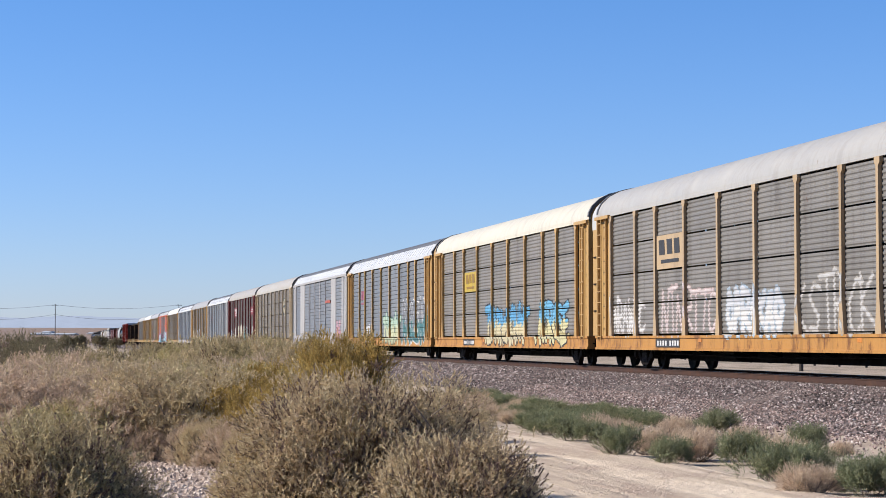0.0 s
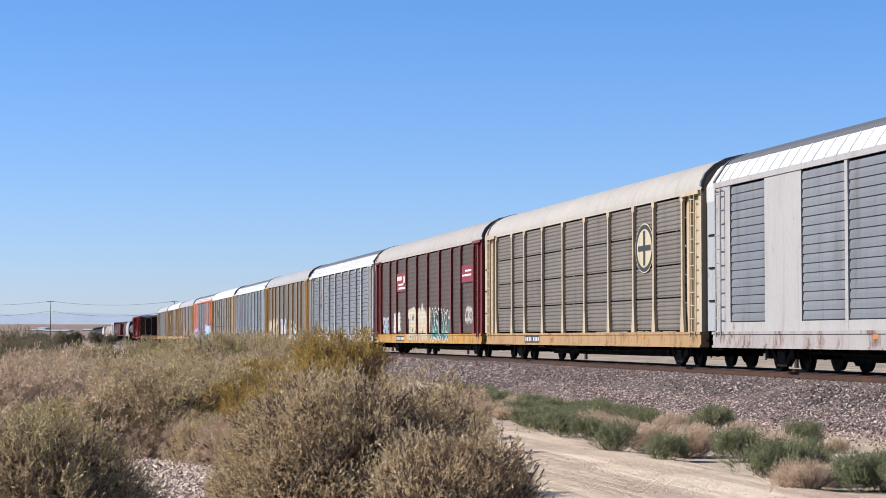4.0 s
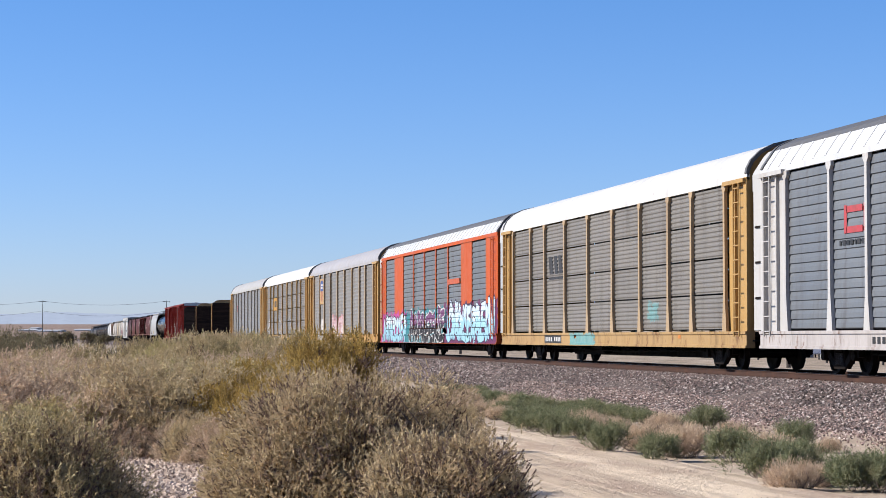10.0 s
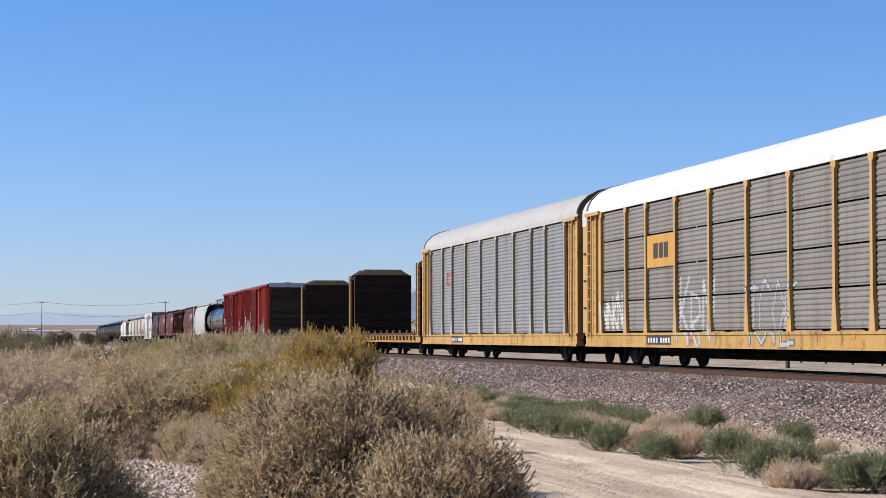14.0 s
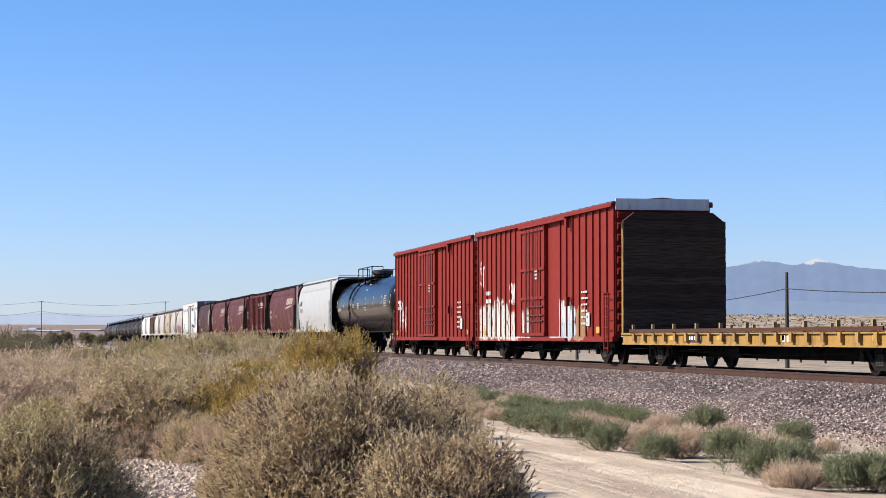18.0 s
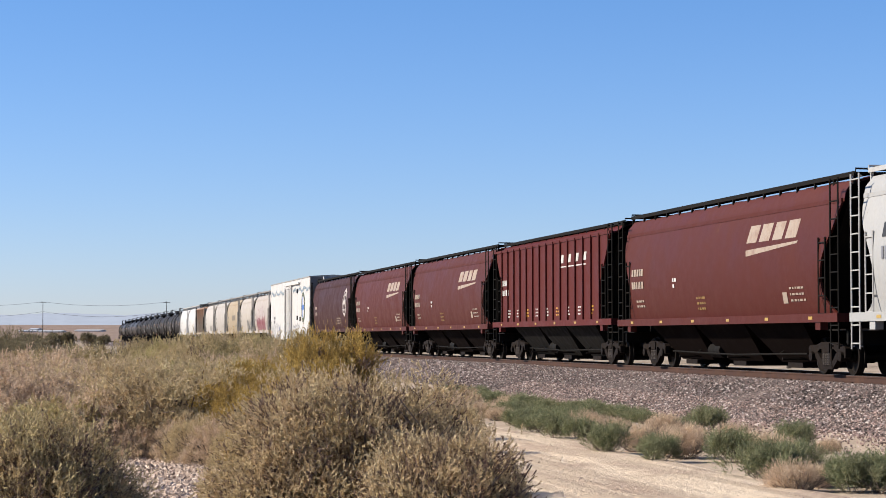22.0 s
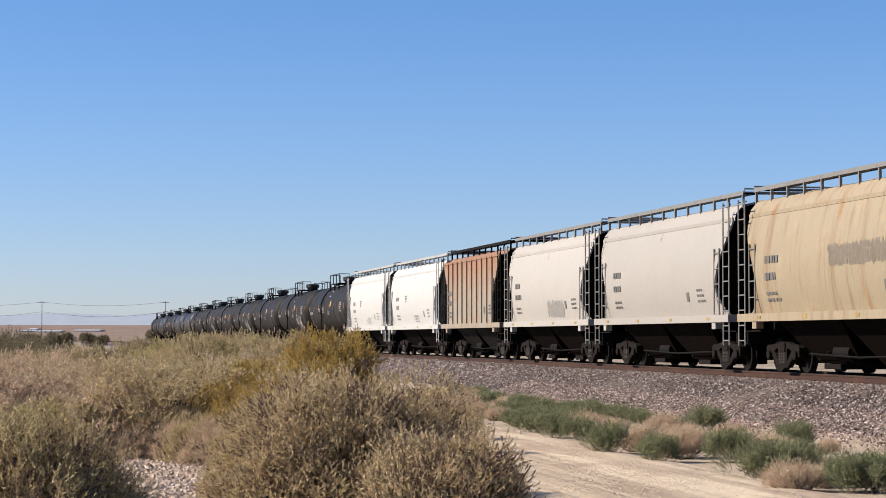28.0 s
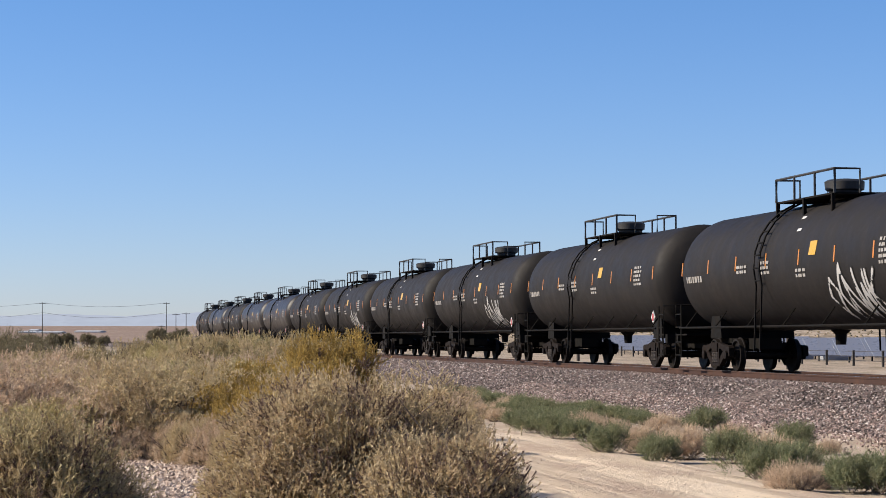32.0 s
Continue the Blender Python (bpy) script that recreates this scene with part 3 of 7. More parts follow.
def rack(key, label, screen, frame, roof, sill, style, angled, tags=(), rust=0.3, metal=0.12, **more):
    s = paint(key + "_screen", tuple(v * 0.66 for v in screen), 0.55, metal, 0.16, 0.5, spread=0.25)
    f = paint(key + "_frame", frame, 0.5, 0, rust * 0.9, 0.3, soot=(0.22, 0.12, 0.05))
    r = paint(key + "_roof", roof, 0.45, 0.25 if angled else 0.0, 0.05, 0.3, soot=(0.2, 0.17, 0.14), tone=0.9 if angled else 0.72)
    q = paint(key + "_sill", sill, 0.6, 0, rust + 0.45, 0.4, soot=(0.08, 0.04, 0.02), rust_tint=(0.15, 0.05, 0.02))
    if more.get("gable"):
        more["gable"] = paint(key + "_gable", more["gable"], 0.5, 0, 0.2, 0.3)
    if more.get("shutter"):
        more["shutter"] = paint(key + "_shutter", more["shutter"], 0.5, 0, 0.15, 0.3)
    if frame == TAN:
        more["end"] = paint(key + "_end", GOLD, 0.5, 0, rust, 0.35, soot=(0.22, 0.12, 0.05))
    car = carrier(label, s, f, r, q, style, angled, **more)
    for tag in tags:
        spray(car, rack_zones(style, 1 if more.get("closed") else more.get("rows", 1), more.get("closed", False)), tag)
    CAR.append(car)
    return car


a = rack("r0", "grey and tan car carrier with emblem placard and pale tags", G1, TAN, (0.42, 0.40, 0.37), RUSTY, "fine", False,
         [(8.5, 12.0, 1.2, 2.2, None, WHT, (0.5, 0.45, 0.42), 1), (1.8, 6.8, 1.2, 2.35, None, (0.68, 0.58, 0.56), (0.55, 0.42, 0.40), 2), (-3.4, 1.0, 1.1, 2.3, (0.62, 0.62, 0.64), WHT, (0.42, 0.5, 0.58), 3),
          (-9, -4.2, 1.15, 2.4, None, (0.56, 0.54, 0.52), (0.40, 0.36, 0.32), 4)], rows=4, gable=(0.66, 0.65, 0.63))
plate(a, 4.5, 7.05, 3.0, 3.95, paint("r0_placard", TAN, rust=0.1))
marks(a, [(6.5, 3.4, 0.55, 0.42), (5.75, 3.4, 0.5, 0.42), (5.05, 3.4, 0.5, 0.42), (5.75, 3.16, 1.7, 0.1)], -1.566, BLACK, "emblem", -0.15)
a = rack("r1", "grey and yellow car carrier, cream roof, blue tags", G1, GOLD, (0.62, 0.57, 0.46), RUSTY, "fine", False,
         [(-4.8, 3.0, 0.82, 2.35, (0.13, 0.40, 0.66), (0.66, 0.58, 0.36), INK, 5), (-11.0, -6.2, 0.82, 2.3, (0.16, 0.44, 0.66), (0.66, 0.60, 0.33), INK, 6)], rows=4)
plate(a, 4.5, 7.0, 3.0, 3.8, paint("r1_placard", (0.6, 0.42, 0.06), rust=0.1))
marks(a, [(6.4, 3.35, 0.5, 0.36), (5.75, 3.35, 0.45, 0.36), (5.1, 3.35, 0.45, 0.36), (5.75, 3.12, 1.6, 0.09)], -1.566, paint("r1_emblem", (0.32, 0.18, 0.03)), "emblem", -0.15)
a = rack("r2", "blue-grey lapped car carrier, silver roof, tagged side", G3, GOLD, (0.52, 0.52, 0.52), RUSTY, "lap", True,
         [(-4.9, 0.9, 0.8, 2.4, (0.42, 0.55, 0.42), (0.60, 0.60, 0.38), (0.02, 0.10, 0.08), 7), (-12.6, -5.4, 0.8, 2.95, (0.20, 0.205, 0.22), (0.045, 0.17, 0.18), WHT, 8), (5.6, 7.0, 1.0, 1.85, None, WHT, WHT, 9)],
         ribs=True, gable=(0.62, 0.35, 0.05))
marks(a, [(8.6, 3.25, 0.5, 0.5), (7.9, 3.25, 0.5, 0.5), (8.2, 3.0, 1.3, 0.1)], -1.522, paint("r2_emblem", (0.36, 0.12, 0.18)), "emblem")
a = rack("r3", "white car carrier with grey screens, silver roof", G3, (0.50, 0.48, 0.47), (0.56, 0.56, 0.56), (0.46, 0.42, 0.41), "lap", True,
         [(-10.9, -9.0, 1.1, 2.2, (0.55, 0.34, 0.38), (0.48, 0.25, 0.30), PINK, 10)], closed=True, ribs=True, end=paint("r3_end", (0.45, 0.47, 0.49)), gable=(0.66, 0.65, 0.63))
plate(a, -6.4, -3.9, 3.36, 3.52, paint("r3_band", (0.48, 0.10, 0.06), rust=0), "red_band")
a = rack("r4", "brown-grey car carrier with round emblem, cream posts", (0.37, 0.325, 0.28), (0.62, 0.50, 0.34), (0.46, 0.42, 0.36), (0.48, 0.30, 0.14), "fine", False, rows=4, rust=0.15, gable=(0.45, 0.40, 0.32))
disc(a, "emblem", -8.25, 3.55, 0.95, 0.72, -1.54, paint("r4_disc", (0.64, 0.56, 0.38), rust=0))
annulus(a, "emblem_ring", -8.25, 3.55, 0.9, 0.68, 0.12, -1.548, BLACK)
marks(a, [(-8.25, 3.05, 0.2, 1.0), (-7.87, 3.47, 0.54, 0.16), (-8.63, 3.47, 0.54, 0.16)], -1.548, BLACK, "emblem_cross")
a = rack("r5", "brown car carrier with maroon posts and cream tags", (0.165, 0.116, 0.09), (0.20, 0.03, 0.03), (0.42, 0.38, 0.33), (0.58, 0.32, 0.07), "wave", False,
         [(-1.8, 4.1, 0.82, 2.3, (0.60, 0.55, 0.44), (0.62, 0.50, 0.34), (0.42, 0.38, 0.30), 11), (6.4, 8.4, 1.2, 2.1, (0.60, 0.57, 0.52), WHT, WHT, 12), (-6.8, -2.3, 0.82, 2.2, (0.035, 0.06, 0.055), (0.04, 0.17, 0.14), WHT, 13),
          (9.5, 11.7, 1.2, 1.95, None, (0.30, 0.42, 0.56), (0.5, 0.5, 0.5), 14), (-11.7, -10.0, 1.6, 2.2, None, (0.5, 0.47, 0.44), (0.42, 0.39, 0.36), 15)], gable=(0.62, 0.35, 0.05))
plate(a, 4.45, 7.15, 3.2, 4.1, paint("r5_placard", (0.28, 0.03, 0.04), rust=0.05))
marks(a, [(6.3, 3.75, 1.3, 0.2), (5.6, 3.32, 2.0, 0.1), (5.6, 3.5, 2.0, 0.1), (4.9, 3.5, 0.4, 0.45)], -1.566, WHITE, "emblem", -0.2)
plate(a, -11.8, -9.5, 3.25, 3.95, paint("r5_patch", (0.28, 0.035, 0.045), rust=0.05))
marks(a, [(-10.6, 3.5, 1.9, 0.08), (-10.9, 3.68, 1.3, 0.08)], -1.566, WHITE, "emblem")
a = rack("r6", "silver-grey lapped car carrier with white posts", G3, (0.64, 0.62, 0.60), (0.58, 0.58, 0.58), (0.58, 0.53, 0.51), "lap", True, ribs=True, rust=0.05, board=False, gable=(0.66, 0.65, 0.63))
marks(a, [(8.5, 3.2, 0.16, 0.6), (8.0, 3.64, 0.9, 0.14), (8.0, 3.2, 0.9, 0.14), (7.4, 3.2, 0.16, 0.6)], -1.523, RED, "emblem")
marks(a, text_rows(8.2, 2.95, 1, 1.5, height=0.11), -1.523, BLACK)
a = rack("r7", "brown-grey car carrier with golden posts, pale tags", (0.27, 0.235, 0.20), GOLD, (0.40, 0.38, 0.36), RUSTY, "wave", False,
         [(5.9, 11.9, 0.85, 2.35, (0.62, 0.56, 0.43), (0.64, 0.56, 0.42), (0.34, 0.26, 0.16), 16), (0.0, 3.8, 1.15, 2.3, (0.62, 0.66, 0.72), WHT, INK, 17), (-2.6, -0.5, 0.82, 2.2, (0.36, 0.19, 0.09), (0.34, 0.18, 0.10), (0.46, 0.30, 0.18), 18),
          (-6.2, -2.8, 0.8, 2.2, (0.36, 0.44, 0.38), (0.56, 0.60, 0.54), INK, 19)], gable=(0.62, 0.35, 0.05))
annulus(a, "emblem", 12.75, 3.6, 0.32, 0.55, 0.1, -1.50, NAVY)
marks(a, [(12.75, 3.2, 0.1, 0.8), (12.9, 3.55, 0.18, 0.1), (12.6, 3.55, 0.18, 0.1)], -1.50, NAVY, "emblem_cross")
a = rack("r8", "blue-grey lapped car carrier with white posts", (0.33, 0.36, 0.40), (0.66, 0.64, 0.62), (0.60, 0.60, 0.60), (0.60, 0.55, 0.53), "lap", True, ribs=True, rust=0.05, board=False, gable=(0.66, 0.65, 0.63))
marks(a, [(8.5, 3.2, 0.16, 0.6), (8.0, 3.64, 0.9, 0.14), (8.0, 3.2, 0.9, 0.14), (7.4, 3.2, 0.16, 0.6)], -1.523, RED, "emblem")
marks(a, text_rows(8.1, 2.95, 1, 1.5, height=0.11), -1.523, BLACK)
a = rack("r9", "grey car carrier with tan posts and white roof", G1, TAN, (0.68, 0.67, 0.65), (0.55, 0.35, 0.15), "fine", False,
         [(-6.0, -5.0, 1.5, 1.95, None, (0.2, 0.4, 0.4), (0.26, 0.36, 0.36), 20), (0.5, 3.5, 0.78, 1.05, None, (0.2, 0.45, 0.45), (0.3, 0.45, 0.42), 21)], rows=4, rust=0.15, gable=(0.66, 0.65, 0.63), shutter=(0.52, 0.53, 0.53))
marks(a, [(6.4, 3.1, 0.5, 0.6), (5.7, 3.1, 0.4, 0.6), (5.1, 3.1, 0.4, 0.6), (5.8, 2.92, 1.9, 0.08)], -1.514, BLACK, "emblem", -0.3)
a = rack("r10", "orange car carrier with large blue and purple tags", (0.30, 0.32, 0.34), (0.66, 0.105, 0.006), (0.56, 0.56, 0.55), (0.56, 0.10, 0.010), "lap", True,
         [(6.6, 13.6, 0.8, 2.15, (0.52, 0.07, 0.30), None, None, 30), (-3.4, 7.0, 0.8, 2.2, (0.03, 0.24, 0.28), None, None, 36), (-13.6, -2.8, 0.8, 2.35, (0.17, 0.03, 0.11), None, None, 38),
          (6.5, 13.2, 0.75, 2.1, (0.62, 0.74, 0.82), (0.36, 0.66, 0.80), INK, 22), (-3.0, 5.8, 0.75, 2.2, (0.17, 0.05, 0.15), (0.015, 0.015, 0.018), WHT, 23), (-13.2, -3.6, 0.75, 2.45, (0.64, 0.78, 0.90), (0.38, 0.68, 0.82), (0.05, 0.02, 0.06), 24)], closed=True, ribs=True, rust=0.05, gable=(0.66, 0.65, 0.63), shutter=(0.56, 0.40, 0.235))
plate(a, -6.4, -3.9, 3.2, 3.42, paint("r10_band", (0.62, 0.13, 0.05), rust=0), "red_band")
a = rack("r11", "light grey car carrier with shield emblem, pink tags", (0.48, 0.455, 0.43), TAN, (0.42, 0.40, 0.40), (0.56, 0.31, 0.09), "wave", False,
         [(-1.2, 4.1, 0.85, 2.25, (0.62, 0.44, 0.45), (0.68, 0.60, 0.58), (0.52, 0.16, 0.18), 25), (7.3, 9.8, 0.78, 2.0, (0.66, 0.62, 0.6), WHT, WHT, 26)], rust=0.15, gable=(0.66, 0.65, 0.63))
plate(a, 7.35, 9.15, 3.0, 4.55, paint("r11_placard", (0.62, 0.38, 0.16), rust=0.05))
part("shield", Build().slab([(8.9, 4.35), (8.9, 3.8), (7.6, 3.8), (7.6, 4.35), (7.9, 4.45), (8.25, 4.4), (8.6, 4.45)], -1.573, -1.566), NAVY, a)
marks(a, [(8.7 - k * 0.3, 3.12 + 0.08 * abs(k - 1.5), 0.12, 0.66) for k in range(4)], -1.566, paint("r11_stripe", (0.55, 0.2, 0.18)), "stripe_block")
marks(a, [(8.25, 4.12, 0.9, 0.1), (8.25, 3.95, 0.9, 0.1)], -1.574, WHITE, "emblem")
a = rack("r12", "grey car carrier with yellow posts and white roof", G1, GOLD, (0.70, 0.69, 0.67), (0.55, 0.33, 0.10), "fine", False,
         [(1.3, 4.2, 0.8, 2.4, None, (0.55, 0.56, 0.58), (0.35, 0.36, 0.38), 27), (-4.6, -1.3, 0.8, 2.3, None, (0.46, 0.47, 0.48), (0.16, 0.16, 0.17), 29), (9.8, 12, 1.2, 2.2, None, WHT, (0.42, 0.42, 0.42), 28)], rows=4, rust=0.15, gable=(0.66, 0.65, 0.63))
plate(a, 4.5, 7.1, 2.95, 3.85, paint("r12_placard", (0.62, 0.33, 0.06), rust=0.05))
marks(a, [(6.25, 3.2, 0.42, 0.42), (5.75, 3.2, 0.36, 0.42), (5.28, 3.2, 0.36, 0.42)], -1.566, BLACK, "emblem")
a = rack("r13", "pale silver car carrier with yellow sill", (0.50, 0.51, 0.535), (0.46, 0.40, 0.32), (0.44, 0.42, 0.39), (0.58, 0.35, 0.11), "fine", False, end=paint("r13_end", GOLD, 0.5, 0, 0.3, 0.35, soot=(0.2, 0.1, 0.04)), rust=0.2)
marks(a, [(8.4, 3.2, 0.16, 0.55), (8.0, 3.6, 0.8, 0.13), (8.0, 3.2, 0.8, 0.13), (7.4, 3.2, 0.16, 0.55)], -1.523, RED, "emblem")

# ---- bulkhead flat cars ----


def board_material(name, a, c):
    n = Nodes(name, 0.58)
    grain = n.noise(3, 6, 0.7, (0.5, 1, 9))
    col = n.mix(n.random(), a, c)
    col = n.mix(n.ramp(grain, 0.35, 0.7), col, tuple(v * 0.35 for v in a))
    col = n.mix(n.ramp(n.noise(1.2, 5), 0.55, 0.75, 0, 0.5), col, (0.07, 0.05, 0.035))
    n.bump(grain, 0.4, 0.02)
    return n.done(col, 0.9, 0, 0.2)


WOOD = board_material("dark_bulkhead_wood", (0.035, 0.02, 0.012), (0.07, 0.038, 0.023))
WOOD_GREY = board_material("grey_bulkhead_wood", (0.07, 0.046, 0.032), (0.14, 0.09, 0.06))
STUD = plain("rusty_stud", (0.10, 0.035, 0.02), 0.8, vary=0.5, scale=3, dirt=0.5, spec=0.2)
DECK = plain("deck_wood", (0.16, 0.11, 0.075), 0.9, vary=0.4, scale=3)


def flat_car(length, boards, far_cap=True, drop=0.0):
    half = length / 2 - 0.55
    car = thing("bulkhead_flat_car", "yellow bulkhead flat car with dark timber ends, empty", "railcar", "freight train cars")
    skin = paint("flat_paint", (0.50, 0.285, 0.07), 0.55, 0, 0.6, 0.6)
    cap = paint("flat_cap", (0.52, 0.34, 0.15), 0.6, 0, 0.4, 0.4)
    for s in (-1, 1):
        b = Build().box(*sorted((s * 1.36, s * 1.50)), -half, half, 0.80, 1.07).box(*sorted((s * 1.36, s * 1.56)), -half, half, 1.07, 1.12)
        b.box(*sorted((s * 1.36, s * 1.53)), -half, half, 0.78, 0.82)
        part("side_sill", b, skin, car)
        n = round(length / 1.15)
        for k in range(n):
            y = -half + 1.4 + k * (2 * half - 2.8) / (n - 1)
            part("stake_pocket", Build().box(*sorted((s * 1.50, s * 1.60)), y - 0.09, y + 0.09, 0.88, 1.10), skin, car)
            if k % 2 == 0:
                part("strap_winch", Build().box(*sorted((s * 1.44, s * 1.52)), y + 0.30, y + 0.38, 1.12, 1.36), cap, car)
        part("rub_rail", Build().box(*sorted((s * 1.56, s * 1.60)), -half + 1.0, half - 1.0, 1.13, 1.22), STUD, car)
    for k in range(18):
        y0 = -half + 0.9 + k * (2 * half - 1.8) / 18
        part("deck_plank", Build().box(-1.36, 1.36, y0 + 0.01, y0 + (2 * half - 1.8) / 18 - 0.01, 1.06, 1.13), DECK, car)
    part("deck_frame", Build().box(-1.35, 1.35, -half, half, 0.92, 1.05), UNDER, car)
    for e in (-1, 1):
        f = half - (0.75 if e < 0 else 0.25)
        for s in (-1, 1):
            if e < 0:
                b = Build().slab([(-f, 1.1), (-f - 0.30, 1.1), (-f - 0.26, 4.3), (-f, 4.42)], *sorted((s * 1.46, s * 1.54)))
                part("end_post", b, skin, car)
                part("inner_post", Build().box(*sorted((s * 1.46, s * 1.54)), -half + 0.0, -half + 0.08, 1.1, 4.2), STUD, car)
                for k in range(9):
                    part("rung", Build().tube([(s * 1.52, -half + 0.05, 1.35 + 0.34 * k), (s * 1.52, -f - 0.28, 1.35 + 0.34 * k)], 0.02, 5), cap, car)
            else:
                b = Build().slab([(half, 1.1), (f, 1.1), (f + 0.02, 4.4), (half - 0.02, 4.35)], *sorted((s * 1.46, s * 1.54)))
                part("end_post", b.box(*sorted((s * 1.30, s * 1.54)), f + 0.004, f + 0.12, 1.1, 4.38), skin, car)
        for x in (-0.9, -0.3, 0.3, 0.9):
            part("end_stud", Build().box(x - 0.07, x + 0.07, *sorted((e * (f + 0.08), e * (f + (0.4 if e < 0 else 0.2)))), 1.1, 4.45), STUD, car)
        for k in range(14):
            z0 = 1.13 + k * 0.235
            w = 1.57 if z0 < 4.25 else 1.57 - (z0 - 4.2) * 0.9
            part("bulkhead_board", Build().box(-w, w, *sorted((e * f, e * (f - 0.07 - 0.012 * (k % 3)))), z0, z0 + 0.235), boards, car)
        o = [(-1.54, 4.2), (1.54, 4.2), (1.52, 4.40), (1.0, 4.73), (-1.0, 4.73), (-1.52, 4.40)]
        if drop and e > 0:
            o = [(-1.54, 4.2), (1.54, 4.2), (1.54, 4.42), (1.2, 4.98 - drop), (-1.2, 4.98 - drop), (-1.54, 4.42)]
        part("end_cap", Build().prism(o, *sorted((e * (f - 0.01), e * (f + 0.3 if e < 0 else f + 0.22)))), cap if e < 0 or far_cap else boards, car)
        ladder(car, cap, -1.1, e * (half + 0.02), 1.0, 4.3, 0.5, 11, 0.04 * e, False)
    running_gear(car, half, half - 2.4, 0.55, deep=0.45)
    for y in (-half + 1.6, -3.2, 1.4, 5.5):
        marks(car, [(y, 0.92, 0.30, 0.12)], -1.505, YELLOW, "reflector")
    marks(car, [(3.6, 0.86, 1.6, 0.2)], -1.505, BLACK, "number_board")
    marks(car, text_rows(3.6, 0.92, 1, 1.4, height=0.1), -1.512, WHITE)
    marks(car, [(-3.0, 0.88, 0.2, 0.16), (-3.3, 0.88, 0.2, 0.16), (-3.65, 0.88, 0.25, 0.16)], -1.505, WHITE)
    return car


CAR += [flat_car((711 - 678) * UNIT, WOOD), flat_car(34 * UNIT, WOOD), flat_car(33.7 * UNIT, WOOD_GREY, False, 0.3)]

# ---- box cars ----


def box_car(length, tags, seed, label):
    half = length / 2 - 0.4
    car = thing("box_car", label, "railcar", "freight train cars")
    red = paint("boxcar_red%d" % seed, (0.27, 0.024, 0.015), 0.6, 0, 0.12, 0.25, soot=(0.13, 0.03, 0.022), spec=0.12)
    part("body", Build().box(-1.46, 1.46, -half, half, 0.98, 5.0), red, car)
    part("roof", Build().prism([(-1.58, 5.0), (1.58, 5.0), (1.58, 5.07), (0.0, 5.20), (-1.58, 5.07)], -half - 0.04, half + 0.04), paint("boxcar_top%d" % seed, (0.20, 0.045, 0.035), 0.6, 0, 0.3, 0.5), car)
    b = Build()
    for k in range(24):
        y = -half + 0.5 + k * (2 * half - 1) / 23
        b.prism([(-1.585, 5.06), (1.585, 5.06), (1.585, 5.082), (0, 5.215), (-1.585, 5.082)], y - 0.04, y + 0.04)
    tagged(part("seam_set", b, red, car), kind="stuff")
    for s in (-1, 1):
        part("side_sill", Build().box(*sorted((s * 1.40, s * 1.56)), -half, half, 0.86, 1.02), red, car)
        part("eave_rail", Build().box(*sorted((s * 1.44, s * 1.60)), -half, half, 4.92, 5.02), red, car)
        ys = [half - 0.06, -half + 0.06] + [half - 0.06 - k * 0.83 for k in range(1, 9)] + [-half + 0.06 + k * 0.83 for k in range(1, 9)]
        for y in sorted(ys):
            part("side_rib", Build().slab([(y - 0.06, 1.02), (y + 0.06, 1.02), (y + 0.035, 1.12), (y + 0.035, 4.86), (y + 0.06, 4.92), (y - 0.06, 4.92), (y - 0.035, 4.86), (y - 0.035, 1.12)], *sorted((s * 1.455, s * 1.512))), red, car)
        door = part("door", Build().box(*sorted((s * 1.47, s * 1.56)), -1.55, 2.05, 1.05, 4.82), red, car)
        b = Build()
        for y in (-1.5, -0.85, 0.25, 1.4, 2.0):
            b.box(*sorted((s * 1.56, s * 1.60)), y - 0.045, y + 0.045, 1.05, 4.82)
        for z in (1.1, 2.35, 3.35, 4.7):
            b.box(*sorted((s * 1.56, s * 1.62)), -1.55, 2.05, z - 0.05, z + 0.05)
        part("door_frame", b, red, door)
        steel = paint("lock_red%d" % seed, (0.16, 0.03, 0.028))
        for y in (-0.7, -0.1, 0.55, 1.05):
            part("lock_rod", Build().tube([(s * 1.63, y, 1.15), (s * 1.63, y, 4.72)], 0.025, 5), steel, door)
        for z in (1.55, 1.75, 2.05):
            part("lock_bar", Build().tube([(s * 1.62, -1.4, z), (s * 1.62, 0.9, z)], 0.025, 5), steel, door)
        for z, y0, y1 in ((0.93, -4.6, 2.2), (4.88, -4.6, 2.2)):
            part("door_track", Build().box(*sorted((s * 1.56, s * 1.66)), y0, y1, z - 0.05, z + 0.04), red, car)
        for z, y in ((4.55, -4.7), (2.0, -4.7)):
            part("door_stop", Build().box(*sorted((s * 1.54, s * 1.66)), y - 0.12, y + 0.12, z, z + 0.3), red, car)
        for e in (-1, 1):
            ladder(car, red, s * 1.54, e * (half - 0.5), 0.55, 2.35, 0.45, 6, s * 0.08)
    for e in (-1, 1):
        for k in range(11):
            z = 1.15 + k * 0.34
            part("end_rib", Build().slab([(e * half, z), (e * (half + 0.11), z + 0.06), (e * (half + 0.11), z + 0.18), (e * half, z + 0.24)] if e > 0 else [(-half, z + 0.24), (-half - 0.11, z + 0.18), (-half - 0.11, z + 0.06), (-half, z)], -1.40, 1.40), red, car)
        part("end_header", Build().box(-1.46, 1.46, *sorted((e * half, e * (half + 0.06))), 4.82, 5.16), paint("boxcar_header%d" % seed, (0.72, 0.72, 0.70), 0.5, 0.1, 0.15, 0.3, tone=0.8), car)
        part("crossover_step", Build().box(-1.3, 1.3, *sorted((e * half, e * (half + 0.3))), 1.0, 1.04), GALV, car)
